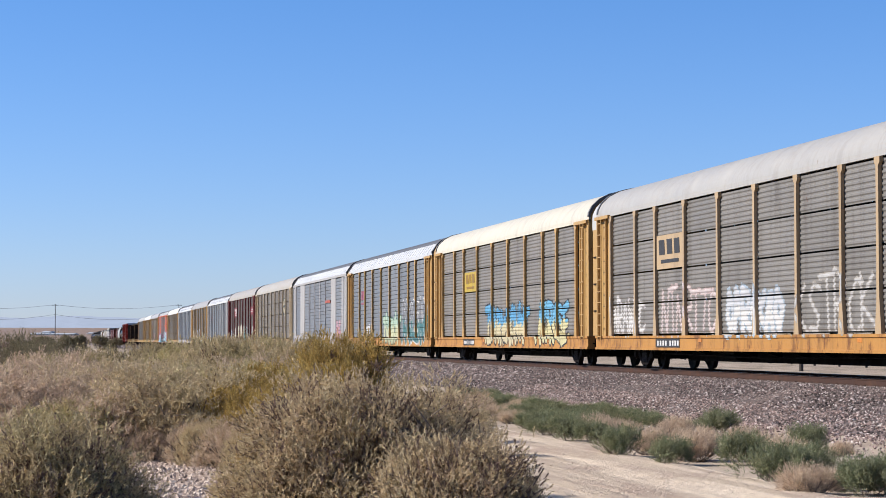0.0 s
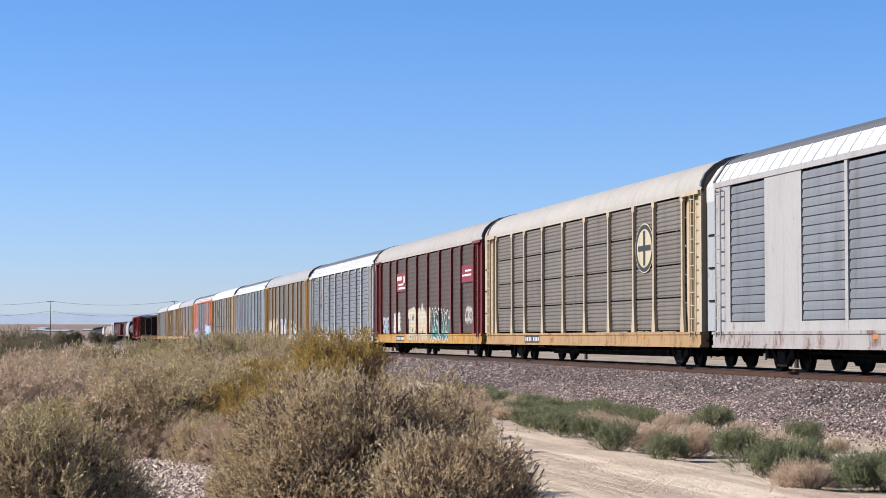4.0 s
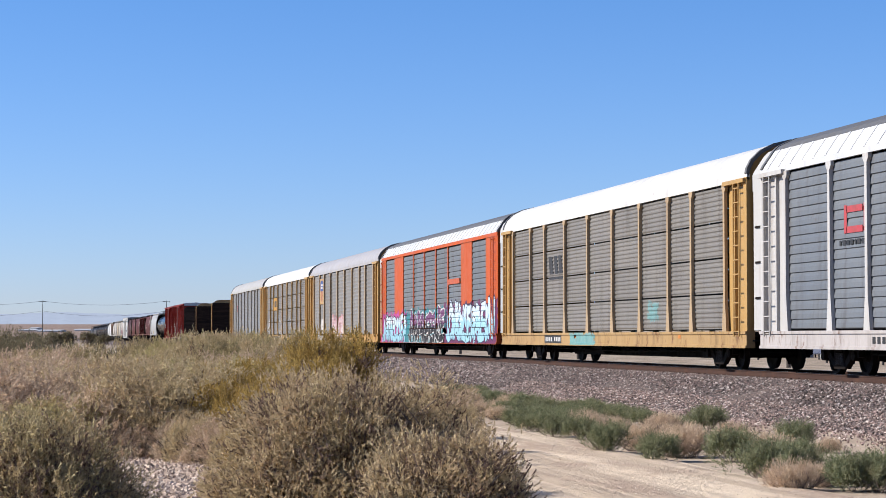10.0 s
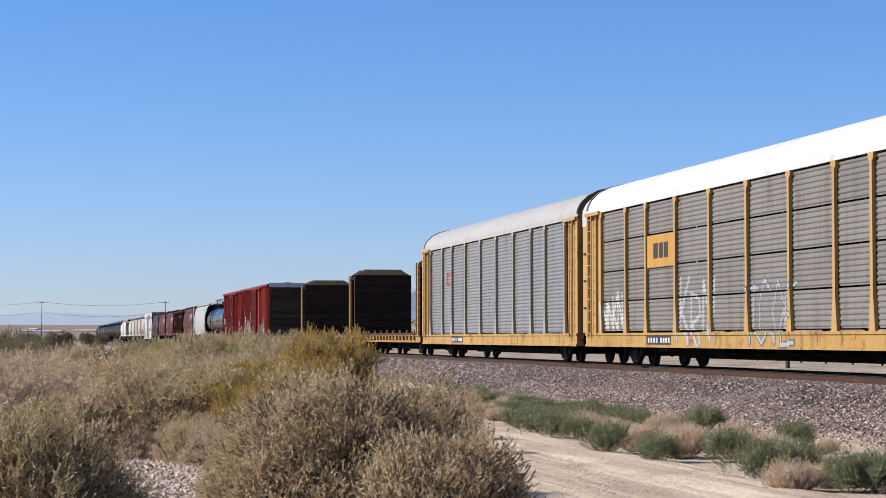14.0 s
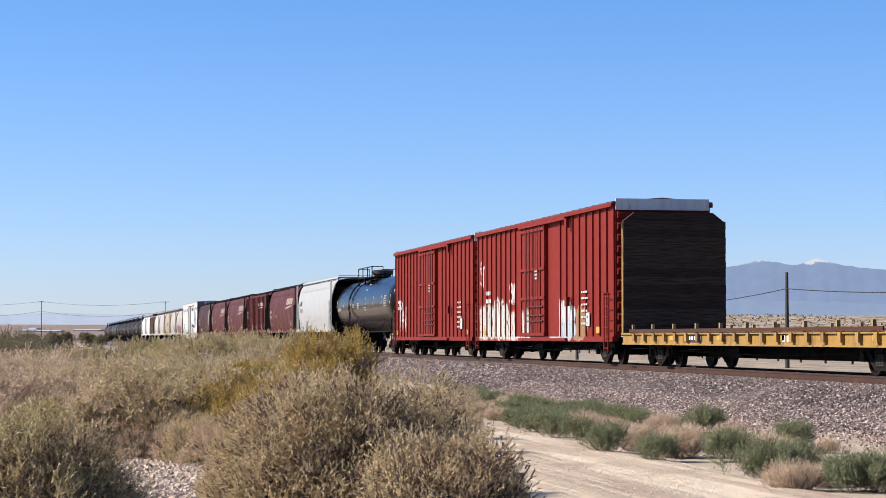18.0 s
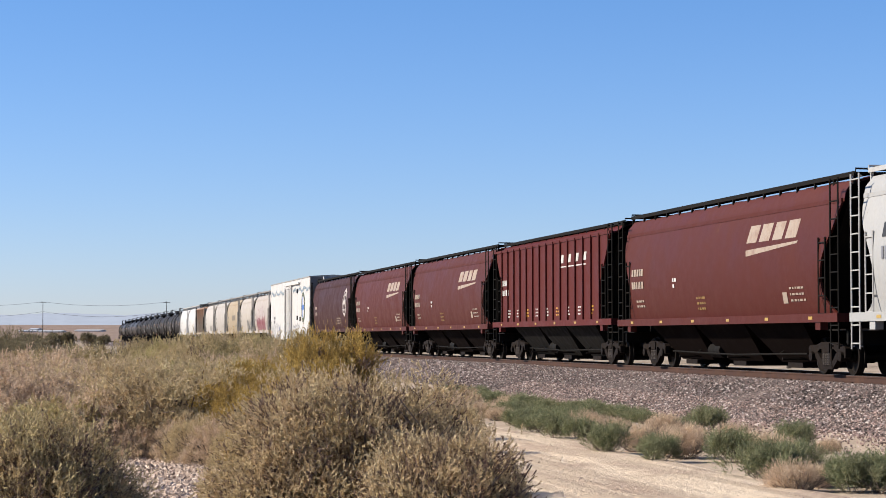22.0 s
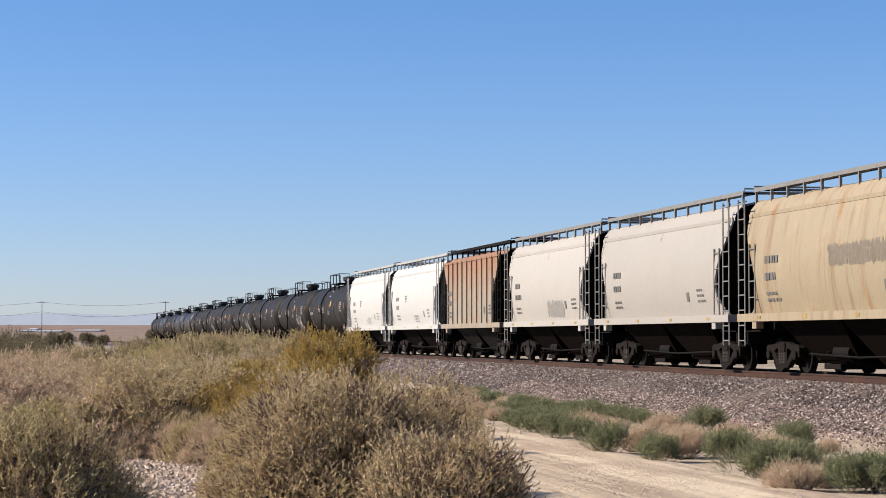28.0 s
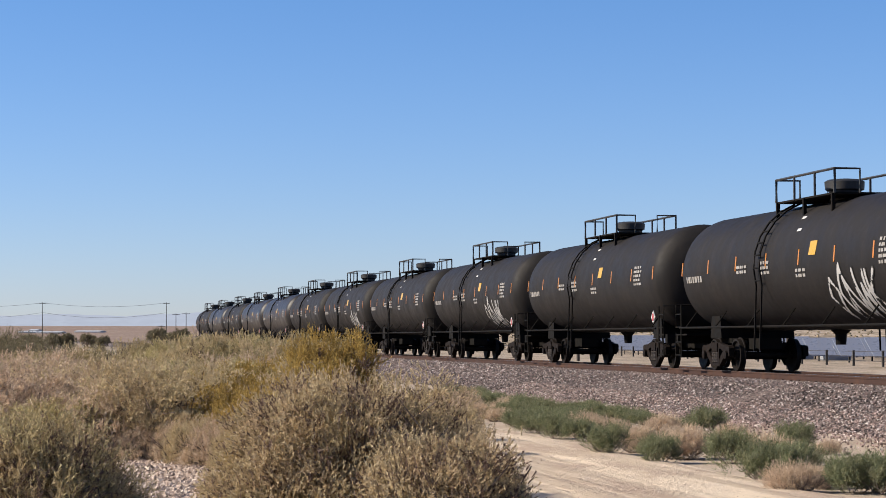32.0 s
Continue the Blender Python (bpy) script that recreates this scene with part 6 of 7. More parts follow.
PALE = stone_material("pale_pebble", ((0.34, 0.26, 0.20), (0.48, 0.38, 0.30), (0.56, 0.46, 0.37), (0.66, 0.56, 0.46)))
yr, xr = rng.uniform(18, 50, 2600), rng.uniform(4.2, 9.2, 2600)
scatter_stones("road_pebbles", np.stack([xr, yr, 0 * yr + 0.028], -1), rng.uniform(0.004, 0.014, 2600), PALE, "small pebbles strewn over the dirt road")
scatter_stones("gravel_patch", np.stack([xx, yy, 0.02 + 0.05 * np.exp(-((xx - 1.6) / 1.2) ** 2)], -1), rng.uniform(0.022, 0.055, n),
               stone_material("pale_gravel", ((0.24, 0.175, 0.135), (0.42, 0.32, 0.25), (0.50, 0.38, 0.30), (0.66, 0.54, 0.44))), "pale pinkish gravel between the bushes")

TIE = plain("tie_wood", (0.10, 0.075, 0.06), 0.9, vary=0.5, scale=4, grime=(0.2, 0.16, 0.13), dirt=0.5)
RUST = plain("rail_rust", (0.082, 0.046, 0.037), 0.75, vary=0.4, scale=2, grime=(0.17, 0.09, 0.06), dirt=0.5, spec=0.1)
SHINE = plain("rail_head", (0.45, 0.44, 0.43), 0.25, 0.9, dirt=0.15)
track = thing("railway_track", "single railway track, rusty rails on dark timber ties", "railway track")
prof = [(-0.075, -0.186), (0.075, -0.186), (0.075, -0.165), (0.030, -0.15), (0.028, -0.05), (0.036, -0.036), (0.036, -0.004), (0.030, 0.0), (-0.030, 0.0), (-0.036, -0.004), (-0.036, -0.036), (-0.028, -0.05), (-0.030, -0.15), (-0.075, -0.165)]
for s in (-0.7525, 0.7525):
    rail = part("rail", Build().prism([(TRACK + s + x, RAIL + z) for x, z in prof], -900, 1100), RUST, track)
    part("rail_top", Build().box(TRACK + s - 0.026, TRACK + s + 0.026, -900, 1100, RAIL, RAIL + 0.004), SHINE, rail)
tie = Build().box(-1.3, 1.3, -0.11, 0.11, RAIL - 0.36, RAIL - 0.19).mesh("tie", TIE)
spike = Build().box(-0.11, 0.11, -0.17, 0.17, RAIL - 0.19, RAIL - 0.172)
for s in (-1, 1):
    for q in (-0.09, 0.09):
        spike.box(s * 0.7525 + q - 0.02, s * 0.7525 + q + 0.02, -0.05, 0.05, RAIL - 0.175, RAIL - 0.14)
    spike.box(s * 0.7525 - 0.17, s * 0.7525 + 0.17, -0.1, 0.1, RAIL - 0.19, RAIL - 0.174)
spike = spike.mesh("tie_plate", RUST)
for k in range(190):
    t = link("tie", tie, track, TRACK, 24 + k * 0.55)
    link("tie_plate", spike, t)
b = Build()
for k in range(1750):
    y = 24 + 190 * 0.55 + k * 0.55
    b.box(TRACK - 1.3, TRACK + 1.3, y - 0.11, y + 0.11, RAIL - 0.36, RAIL - 0.19)
tagged(part("far_ties", b, TIE, track), kind="stuff")

# ---- plants ----


def leaf_material(name, tints, rough=0.8, tufts=9.0):
    n = Nodes(name, 0.87)
    r = n.island()
    patch = n.noise(2.6, 3)
    c = n.mix(n.ramp(r, 0.0, 0.5), tints[0], tints[1])
    c = n.mix(n.ramp(r, 0.6, 0.95), c, tints[2])
    c = n.mix(n.ramp(patch, 0.4, 0.68, 0.0, 0.7), c, tints[3])
    c = n.mix(n.math("MULTIPLY", n.random(), 0.25), c, tints[1])
    # dark gaps and lit tips of the tufts, put into the colour by noise
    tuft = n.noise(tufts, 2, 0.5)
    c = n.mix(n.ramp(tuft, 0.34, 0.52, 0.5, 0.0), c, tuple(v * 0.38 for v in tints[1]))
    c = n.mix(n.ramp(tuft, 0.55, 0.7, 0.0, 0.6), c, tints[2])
    n.done(c, rough, 0, 0.2)
    t = n.tree.nodes.new("ShaderNodeBsdfTranslucent")
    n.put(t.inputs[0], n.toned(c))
    m = n.tree.nodes.new("ShaderNodeMixShader")
    m.inputs[0].default_value = 0.27
    n.tree.links.new(n.bsdf.outputs[0], m.inputs[1])
    n.tree.links.new(t.outputs[0], m.inputs[2])
    n.tree.links.new(m.outputs[0], n.tree.nodes["Material Output"].inputs[0])
    return n.mat


def leaf_mesh(name, seed, radius, tall, shoots, leaves, leaf, material, lobes=8, shoot=0.16, upright=0.3, width=0.32, low=0.12, squash=1.0, inner=None, core=0.6, clump=0.05, dome=0.0):
    """Foliage of a shrub: leafy shoots that stand out from several lobes."""
    g = np.random.default_rng(seed)
    ang = g.uniform(0, 6.283, lobes)
    rad = radius * np.sqrt(g.random(lobes)) * 0.62
    cz = tall * g.uniform(low + 0.16, 0.66, lobes)
    lr = radius * g.uniform(0.30, 0.60, lobes) * (10 / max(10, lobes)) ** 0.4
    c = np.stack([rad * np.cos(ang), rad * np.sin(ang) * squash, cz], -1)
    lh = np.minimum(tall - cz, tall * 0.5) * g.uniform(0.85, 1.0, lobes)
    tufts = max(12, shoots // 9)
    k = g.integers(0, lobes, tufts)
    d = g.normal(size=(tufts, 3))
    d[:, 2] = np.where(d[:, 2] < -0.5, -d[:, 2] * 0.5, d[:, 2])
    d /= np.linalg.norm(d, axis=1)[:, None]
    deep = 0.45 + 0.55 * g.random(tufts) ** 0.45
    size = np.stack([lr[k], lr[k], lh[k]], -1)
    heart = c[k] + d * size * deep[:, None]
    shell = g.random(tufts) < dome
    bumps = 1 + 0.07 * np.sin(d[:, 0] * 7 + seed) * np.sin(d[:, 1] * 8 + seed * 2) + 0.05 * np.sin(d[:, 2] * 11 + d[:, 0] * 9)
    up = np.abs(d[:, 2])
    flank = np.sqrt(np.maximum(0, 1 - up ** 2.4) / np.maximum(1e-6, 1 - d[:, 2] ** 2))
    skin = np.stack([d[:, 0] * flank * radius, d[:, 1] * flank * radius * squash, up * tall * 0.93], -1) * (bumps * (0.72 + 0.24 * g.random(tufts) ** 0.5))[:, None]
    heart = np.where(shell[:, None], skin, heart)
    deep = np.where(shell, 0.72 + 0.28 * g.random(tufts), deep)
    q = g.integers(0, tufts, shoots)
    base = heart[q] + g.normal(size=(shoots, 3)) * clump
    base[:, 2] = np.maximum(base[:, 2], 0.02 + 0.06 * g.random(shoots))
    d, deep = d[q], deep[q]
    way = d * 0.75 + g.normal(size=(shoots, 3)) * 0.5
    way[:, 2] += upright
    way /= np.linalg.norm(way, axis=1)[:, None]
    length = shoot * g.uniform(0.55, 1.25, shoots)
    n = shoots * leaves
    s = np.repeat(np.arange(shoots), leaves)
    u = (np.tile(np.arange(leaves), shoots) + g.random(n) * 0.6) / leaves
    root = base[s] + way[s] * (length[s] * u)[:, None]
    out = g.normal(size=(n, 3))
    out -= way[s] * np.sum(out * way[s], axis=1)[:, None] * 0.3
    out /= np.linalg.norm(out, axis=1)[:, None]
    aim_ = way[s] * 0.8 + out * 0.66
    aim_ /= np.linalg.norm(aim_, axis=1)[:, None]
    face = d[s] * 0.7 + g.normal(size=(n, 3)) * 0.55
    face[:, 2] += 0.5
    side = np.cross(aim_, face)
    side /= np.linalg.norm(side, axis=1)[:, None] + 1e-9
    ll = leaf * g.uniform(0.6, 1.3, n)
    hw = (ll * width * 0.5)[:, None]
    v = np.stack([root - side * hw, root + side * hw, root + aim_ * ll[:, None]], 1).reshape(-1, 3)
    f = np.arange(3 * n).reshape(-1, 3)
    me = bpy.data.meshes.new(name)
    me.from_pydata(v.tolist(), [], f.tolist())
    me.materials.append(material)
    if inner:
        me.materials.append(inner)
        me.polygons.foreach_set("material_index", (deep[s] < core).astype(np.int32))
    me.update()
    return me


def twig_mesh(name, seed, radius, tall, stems, material, thick=0.012):
    g = random.Random(seed)
    b = Build()
    for k in range(stems):
        a, q = g.uniform(0, 6.283), radius * math.sqrt(g.random()) * 0.9
        tip = Vector((q * math.cos(a), q * math.sin(a), tall * g.uniform(0.4, 0.8) * (1 - 0.35 * (q / radius) ** 2)))
        root = Vector((0.14 * q * math.cos(a), 0.14 * q * math.sin(a), -0.02))
        mid = root.lerp(tip, 0.5) + Vector((g.uniform(-0.1, 0.1), g.uniform(-0.1, 0.1), g.uniform(-0.12, 0.05))) * radius
        b.tube([root, mid, tip], thick * g.uniform(0.6, 1.2), 3)
        for _ in range(4):
            p = mid.lerp(tip, g.random())
            e = p + Vector((g.uniform(-1, 1), g.uniform(-1, 1), g.uniform(0.0, 1.0))) * radius * 0.25
            b.tube([p, e], thick * 0.45, 3)
    return b.mesh(name, material)


TWIG = plain("twig_bark", (0.26, 0.19, 0.15), 0.9, vary=0.4, scale=9, grime=(0.3, 0.25, 0.21), dirt=0.5)
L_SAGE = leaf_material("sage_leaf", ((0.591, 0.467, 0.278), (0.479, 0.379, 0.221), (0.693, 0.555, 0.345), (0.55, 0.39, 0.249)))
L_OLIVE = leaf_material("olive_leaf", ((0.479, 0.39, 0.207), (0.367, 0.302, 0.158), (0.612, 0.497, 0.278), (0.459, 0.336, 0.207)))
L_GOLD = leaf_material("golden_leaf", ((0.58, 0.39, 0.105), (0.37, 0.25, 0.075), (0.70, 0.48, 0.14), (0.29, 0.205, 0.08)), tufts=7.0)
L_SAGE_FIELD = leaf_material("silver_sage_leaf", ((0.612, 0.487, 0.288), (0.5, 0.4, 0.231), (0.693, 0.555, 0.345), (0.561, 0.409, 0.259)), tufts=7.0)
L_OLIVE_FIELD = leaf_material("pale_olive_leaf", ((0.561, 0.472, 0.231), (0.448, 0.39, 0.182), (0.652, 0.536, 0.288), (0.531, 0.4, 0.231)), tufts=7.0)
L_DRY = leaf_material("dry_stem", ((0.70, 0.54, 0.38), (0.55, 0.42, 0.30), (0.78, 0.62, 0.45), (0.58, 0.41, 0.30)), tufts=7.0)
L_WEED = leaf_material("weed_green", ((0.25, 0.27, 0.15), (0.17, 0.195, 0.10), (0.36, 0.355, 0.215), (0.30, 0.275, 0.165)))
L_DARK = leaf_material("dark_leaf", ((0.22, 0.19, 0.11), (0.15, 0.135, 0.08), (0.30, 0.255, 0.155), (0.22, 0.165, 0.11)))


def place(px, depth):
    """The ground point at this sideways place of the mean view, depth metres ahead."""
    yaw = radians(10.82)
    r = (px - 784) / 3715 * depth
    return depth * math.sin(yaw) + r * math.cos(yaw), depth * math.cos(yaw) - r * math.sin(yaw)


# dead brown inner twigs, with the hollows' shade put into their dark colour
L_DEAD_SHADE = leaf_material("dead_shaded_twig", ((0.21, 0.14, 0.105), (0.14, 0.092, 0.072), (0.30, 0.215, 0.165), (0.17, 0.11, 0.088)))


def shrub_kind(name, label, seed, radius, tall, shoots, leaves, leaf, material, category="shrub", stems=26, thick=0.012, group="desert shrubs", **more):
    ob = thing(name, label, category, group)
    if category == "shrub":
        more["inner"] = L_DEAD_SHADE
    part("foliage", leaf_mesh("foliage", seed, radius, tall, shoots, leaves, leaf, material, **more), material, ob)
    part("stem", twig_mesh("stem", seed + 1, radius, tall, stems, TWIG, thick), TWIG, ob)
    return ob


def set_down(ob, px, depth, turn=0.0, size=1.0, flat=1.0):
    x, y = place(px, depth)
    ob.scale = (size, size, size * flat)
    ob.matrix_basis = Matrix.LocRotScale((x, y, height(x, y) - 0.01), Euler((0, 0, turn)), ob.scale)
    return ob


def repeat(kind, px, depth, turn=0.0, size=1.0, flat=1.0):
    ob = copy_thing(kind, Matrix())
    return set_down(ob, px, depth, turn, size, flat)


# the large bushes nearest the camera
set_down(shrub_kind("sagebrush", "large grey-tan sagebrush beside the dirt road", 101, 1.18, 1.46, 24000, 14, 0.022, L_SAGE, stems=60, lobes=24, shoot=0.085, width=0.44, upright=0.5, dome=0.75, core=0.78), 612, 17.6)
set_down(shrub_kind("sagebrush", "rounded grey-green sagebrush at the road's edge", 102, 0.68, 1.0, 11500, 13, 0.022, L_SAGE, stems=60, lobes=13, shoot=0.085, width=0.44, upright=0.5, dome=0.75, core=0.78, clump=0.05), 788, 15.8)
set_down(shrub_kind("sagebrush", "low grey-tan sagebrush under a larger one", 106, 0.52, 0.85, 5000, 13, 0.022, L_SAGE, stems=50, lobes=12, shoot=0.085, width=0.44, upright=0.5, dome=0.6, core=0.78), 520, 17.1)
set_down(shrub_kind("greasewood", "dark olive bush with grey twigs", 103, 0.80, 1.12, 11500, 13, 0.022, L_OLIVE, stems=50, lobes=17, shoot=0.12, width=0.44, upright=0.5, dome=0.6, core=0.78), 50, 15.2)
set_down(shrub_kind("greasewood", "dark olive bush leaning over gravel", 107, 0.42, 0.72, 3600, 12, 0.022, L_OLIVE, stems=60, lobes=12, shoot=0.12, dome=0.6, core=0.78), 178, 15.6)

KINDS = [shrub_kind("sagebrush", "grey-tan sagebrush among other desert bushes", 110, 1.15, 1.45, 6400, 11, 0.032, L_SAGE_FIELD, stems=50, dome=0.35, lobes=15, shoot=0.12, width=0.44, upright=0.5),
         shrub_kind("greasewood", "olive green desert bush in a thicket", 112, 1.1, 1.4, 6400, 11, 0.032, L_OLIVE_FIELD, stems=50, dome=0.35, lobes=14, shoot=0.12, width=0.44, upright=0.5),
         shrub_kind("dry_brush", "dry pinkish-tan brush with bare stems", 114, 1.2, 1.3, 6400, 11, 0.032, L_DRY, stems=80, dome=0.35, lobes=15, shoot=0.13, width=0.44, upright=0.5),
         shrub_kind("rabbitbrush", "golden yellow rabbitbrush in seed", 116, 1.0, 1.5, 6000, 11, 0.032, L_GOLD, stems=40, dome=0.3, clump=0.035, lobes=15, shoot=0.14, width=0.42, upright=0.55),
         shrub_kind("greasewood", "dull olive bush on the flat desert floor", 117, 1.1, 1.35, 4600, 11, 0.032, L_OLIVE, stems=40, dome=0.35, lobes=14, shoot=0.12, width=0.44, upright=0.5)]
DARKS = shrub_kind("saltbush", "dark desert bush on the flat skyline", 118, 1.4, 1.7, 800, 7, 0.09, L_DARK, stems=40, lobes=9, shoot=0.4)
set_down(KINDS[0], 250, 31, 0.3, 1.0)
set_down(KINDS[1], 395, 30.5, 1.0, 0.95)
set_down(KINDS[2], 180, 33, 1.0, 1.0)
set_down(KINDS[3], 572, 34, 0.3, 1.0, 1.2)
set_down(KINDS[4], 105, 47, 0.3, 1.0, 0.9)
set_down(DARKS, 40, 78, 0.3, 0.62, 1.0)
repeat(KINDS[3], 622, 35, 2.2, 0.62, 1.35)
repeat(KINDS[3], 520, 32, 4.0, 0.8, 1.05)
repeat(KINDS[3], 425, 30, 1.4, 0.9, 1.0)
repeat(KINDS[3], 470, 28.6, 3.3, 0.8, 1.0)
repeat(KINDS[3], 445, 26.5, 5.3, 0.62, 1.1)
repeat(KINDS[3], 505, 27.5, 0.7, 0.7, 1.15)
repeat(KINDS[3], 395, 28, 2.7, 0.6, 1.2)
repeat(KINDS[3], 560, 29, 1.9, 0.75, 1.2)
for px, depth, size, flat in ((540, 26, 0.7, 1.15), (480, 25, 0.62, 1.1), (520, 30.5, 0.8, 1.05)):
    repeat(KINDS[3], px, depth, px * 0.9, size, flat)
rng_ = random.Random(21)
for depth, x0, x1, n, tall in ((29.5, -30, 330, 7, 1.0), (32, -40, 420, 7, 1.0), (36, -40, 500, 8, 1.05), (40, -40, 560, 8, 1.1), (45, -40, 600, 8, 1.12), (51, -40, 600, 8, 1.12), (58, -40, 520, 8, 1.1), (66, -40, 420, 7, 1.1)):
    for k in range(n):
        px = x0 + (x1 - x0) * (k + rng_.uniform(0.1, 0.9)) / n
        far = depth > 44
        repeat(KINDS[rng_.choice((0, 1, 3, 4, 4, 4, 2) if far else (0, 0, 1, 1, 2, 2, 4) if depth > 31 else (0, 1, 2))], px, depth + rng_.uniform(-1.5, 1.5), rng_.uniform(0, 6.2), rng_.uniform(0.75, 1.2), tall * rng_.uniform(0.78, 1.05) * (1.06 if far and px > 260 else 0.72 if far else 0.84 if px < 150 else 1.0))
for k, (px, depth, size) in enumerate(((215, 28.2, 0.5), (250, 27.6, 0.42), (290, 27.8, 0.5), (330, 27.2, 0.45), (365, 26.6, 0.5), (400, 26.2, 0.5), (150, 29.0, 0.6))):
    repeat(KINDS[(0, 2)[k % 2]], px, depth, k * 1.3, size, 1.1)
for px, depth, size in ((715, 27, 0.62), (790, 30, 0.5), (560, 24, 0.75), (640, 25, 0.7), (440, 25.5, 0.45), (745, 22, 0.55)):
    repeat(KINDS[0], px, depth, px * 0.7, size, 1.05)
for px, depth, size, flat in ((-10, 74, 0.95, 1.15), (18, 82, 0.95, 1.1), (62, 88, 0.95, 1.05), (40, 70, 0.8, 1.1), (96, 84, 0.8, 1.0), (150, 92, 0.75, 1.0), (100, 94, 0.6, 0.9), (128, 98, 0.55, 0.9), (84, 76, 0.5, 0.9), (205, 66, 0.6, 1.2), (225, 64, 0.6, 1.3), (262, 60, 0.55, 1.5), (-35, 78, 0.7, 1.1), (55, 70, 0.5, 1.2), (30, 68, 0.45, 1.2), (118, 72, 0.45, 0.9), (0, 66, 0.5, 1.1)):
    repeat(DARKS, px, depth, px * 0.3, size, flat)

for k, (px, depth, size) in enumerate(((262, 58, 1.25), (318, 54, 1.2), (372, 50, 1.25), (398, 47, 1.3), (432, 52, 1.35), (470, 48, 1.2), (505, 44, 1.15), (540, 41, 1.1), (345, 60, 1.3))):
    repeat(KINDS[(4, 1, 0, 4)[k % 4]], px, depth, k * 2.1, size, 1.0)

# weeds along the foot of the bank
WEED = [shrub_kind("green_weed", "bushy dark green weed at the roadside", 130, 0.40, 0.42, 1300, 11, 0.040, L_WEED, "weed", 12, 0.005, "roadside weeds", lobes=7, shoot=0.16, upright=1.0, width=0.2, low=0.0, clump=0.04),
        shrub_kind("green_weed", "low green weed with feathery stems", 132, 0.44, 0.34, 1300, 11, 0.040, L_WEED, "weed", 12, 0.005, "roadside weeds", lobes=8, shoot=0.15, upright=1.1, width=0.2, low=0.0, clump=0.04),
        shrub_kind("dry_weed", "dried tan weed tuft at the roadside", 134, 0.44, 0.34, 1300, 10, 0.042, L_DRY, "weed", 40, 0.005, "roadside weeds", lobes=8, shoot=0.15, upright=1.0, width=0.15, low=0.0, clump=0.04)]
SPOTS = [(0, 1026, 776, 0.75), (0, 1072, 800, 1.0), (0, 1160, 815, 0.85), (1, 1249, 758, 0.95), (0, 1292, 815, 1.0), (1, 1348, 846, 1.15), (0, 1402, 790, 0.9), (1, 1412, 832, 1.0), (0, 1505, 866, 0.95), (1, 1552, 868, 1.0), (1, 1590, 862, 1.0),
         (2, 1046, 768, 1.0), (2, 1128, 796, 1.1), (2, 1205, 808, 1.15), (2, 1228, 790, 1.0), (2, 1335, 812, 1.1), (2, 1372, 815, 0.9), (2, 1408, 866, 0.9), (2, 1450, 858, 0.7), (2, 1285, 778, 0.8), (2, 1460, 800, 0.6),
         (0, 978, 772, 0.95), (0, 942, 762, 1.0), (0, 918, 752, 1.1), (0, 985, 758, 1.2), (0, 1010, 748, 1.1), (1, 950, 745, 1.2), (0, 900, 738, 1.2), (1, 965, 730, 1.2), (0, 930, 728, 1.3), (0, 1055, 737, 1.0), (0, 1085, 741, 1.0), (0, 1115, 747, 1.0), (0, 1140, 750, 0.9),
         (1, 1195, 757, 0.8), (2, 1170, 768, 1.0), (2, 1090, 762, 1.0), (2, 880, 742, 1.1), (2, 860, 735, 1.2), (2, 905, 722, 1.2), (1, 880, 716, 1.2), (1, 855, 712, 1.2), (0, 840, 704, 1.1), (2, 830, 735, 1.3), (2, 805, 728, 1.4), (2, 790, 745, 1.2), (2, 820, 718, 1.3),
         (1, 1015, 730, 1.0), (1, 1040, 726, 1.0), (2, 815, 706, 1.2), (1, 800, 700, 1.2), (2, 780, 712, 1.4)]
for i, (k, px, py, size) in enumerate(SPOTS):
    depth = 1.65 * 3715 / (py - 598)
    if i in (0, 3, 11):
        set_down(WEED[(0, 3, 11).index(i)], px, depth, i, size)
    else:
        repeat(WEED[k], px, depth, i * 1.7, size * 0.9, 1.0 if py > 765 else 0.7)

# ---- poles, wires and the far side ----
POLE = plain("pole_wood", (0.07, 0.055, 0.045), 0.9, vary=0.4)
WIRE = plain("wire_black", (0.03, 0.03, 0.035), 0.6)


def pole(x, y, tall, arms, label, group):
    z = height(x, y) - 0.05
    ob = thing("utility_pole", label, "utility pole", group, pose(x, y, z))
    part("mast", Build().lathe([(0, 0.13), (tall * 0.6, 0.105), (tall, 0.085)], (0, 0, 0), "z", 10), POLE, ob)
    for k in range(arms):
        part("crossarm", Build().box(-1.1, 1.1, -0.06, 0.06, tall - 0.45 - 0.9 * k, tall - 0.32 - 0.9 * k), POLE, ob)
        for q in (-1.0, -0.5, 0.5, 1.0):
            part("insulator", Build().lathe([(0, 0.03), (0.14, 0.05), (0.18, 0.02)], (q, 0, tall - 0.32 - 0.9 * k), "z", 8), WIRE, ob)
    return (x, y, z + tall)


def wire(a, c, sag, r=0.02):
    pts = [Vector(a).lerp(Vector(c), k / 16) - Vector((0, 0, 4 * sag * (k / 16) * (1 - k / 16))) for k in range(17)]
    tagged(part("overhead_wire", Build().tube(pts, r, 4), WIRE, None), "thin black overhead wire between wooden poles", "wire", "overhead wires")


def at_depth(px, depth):
    return place(px, depth)


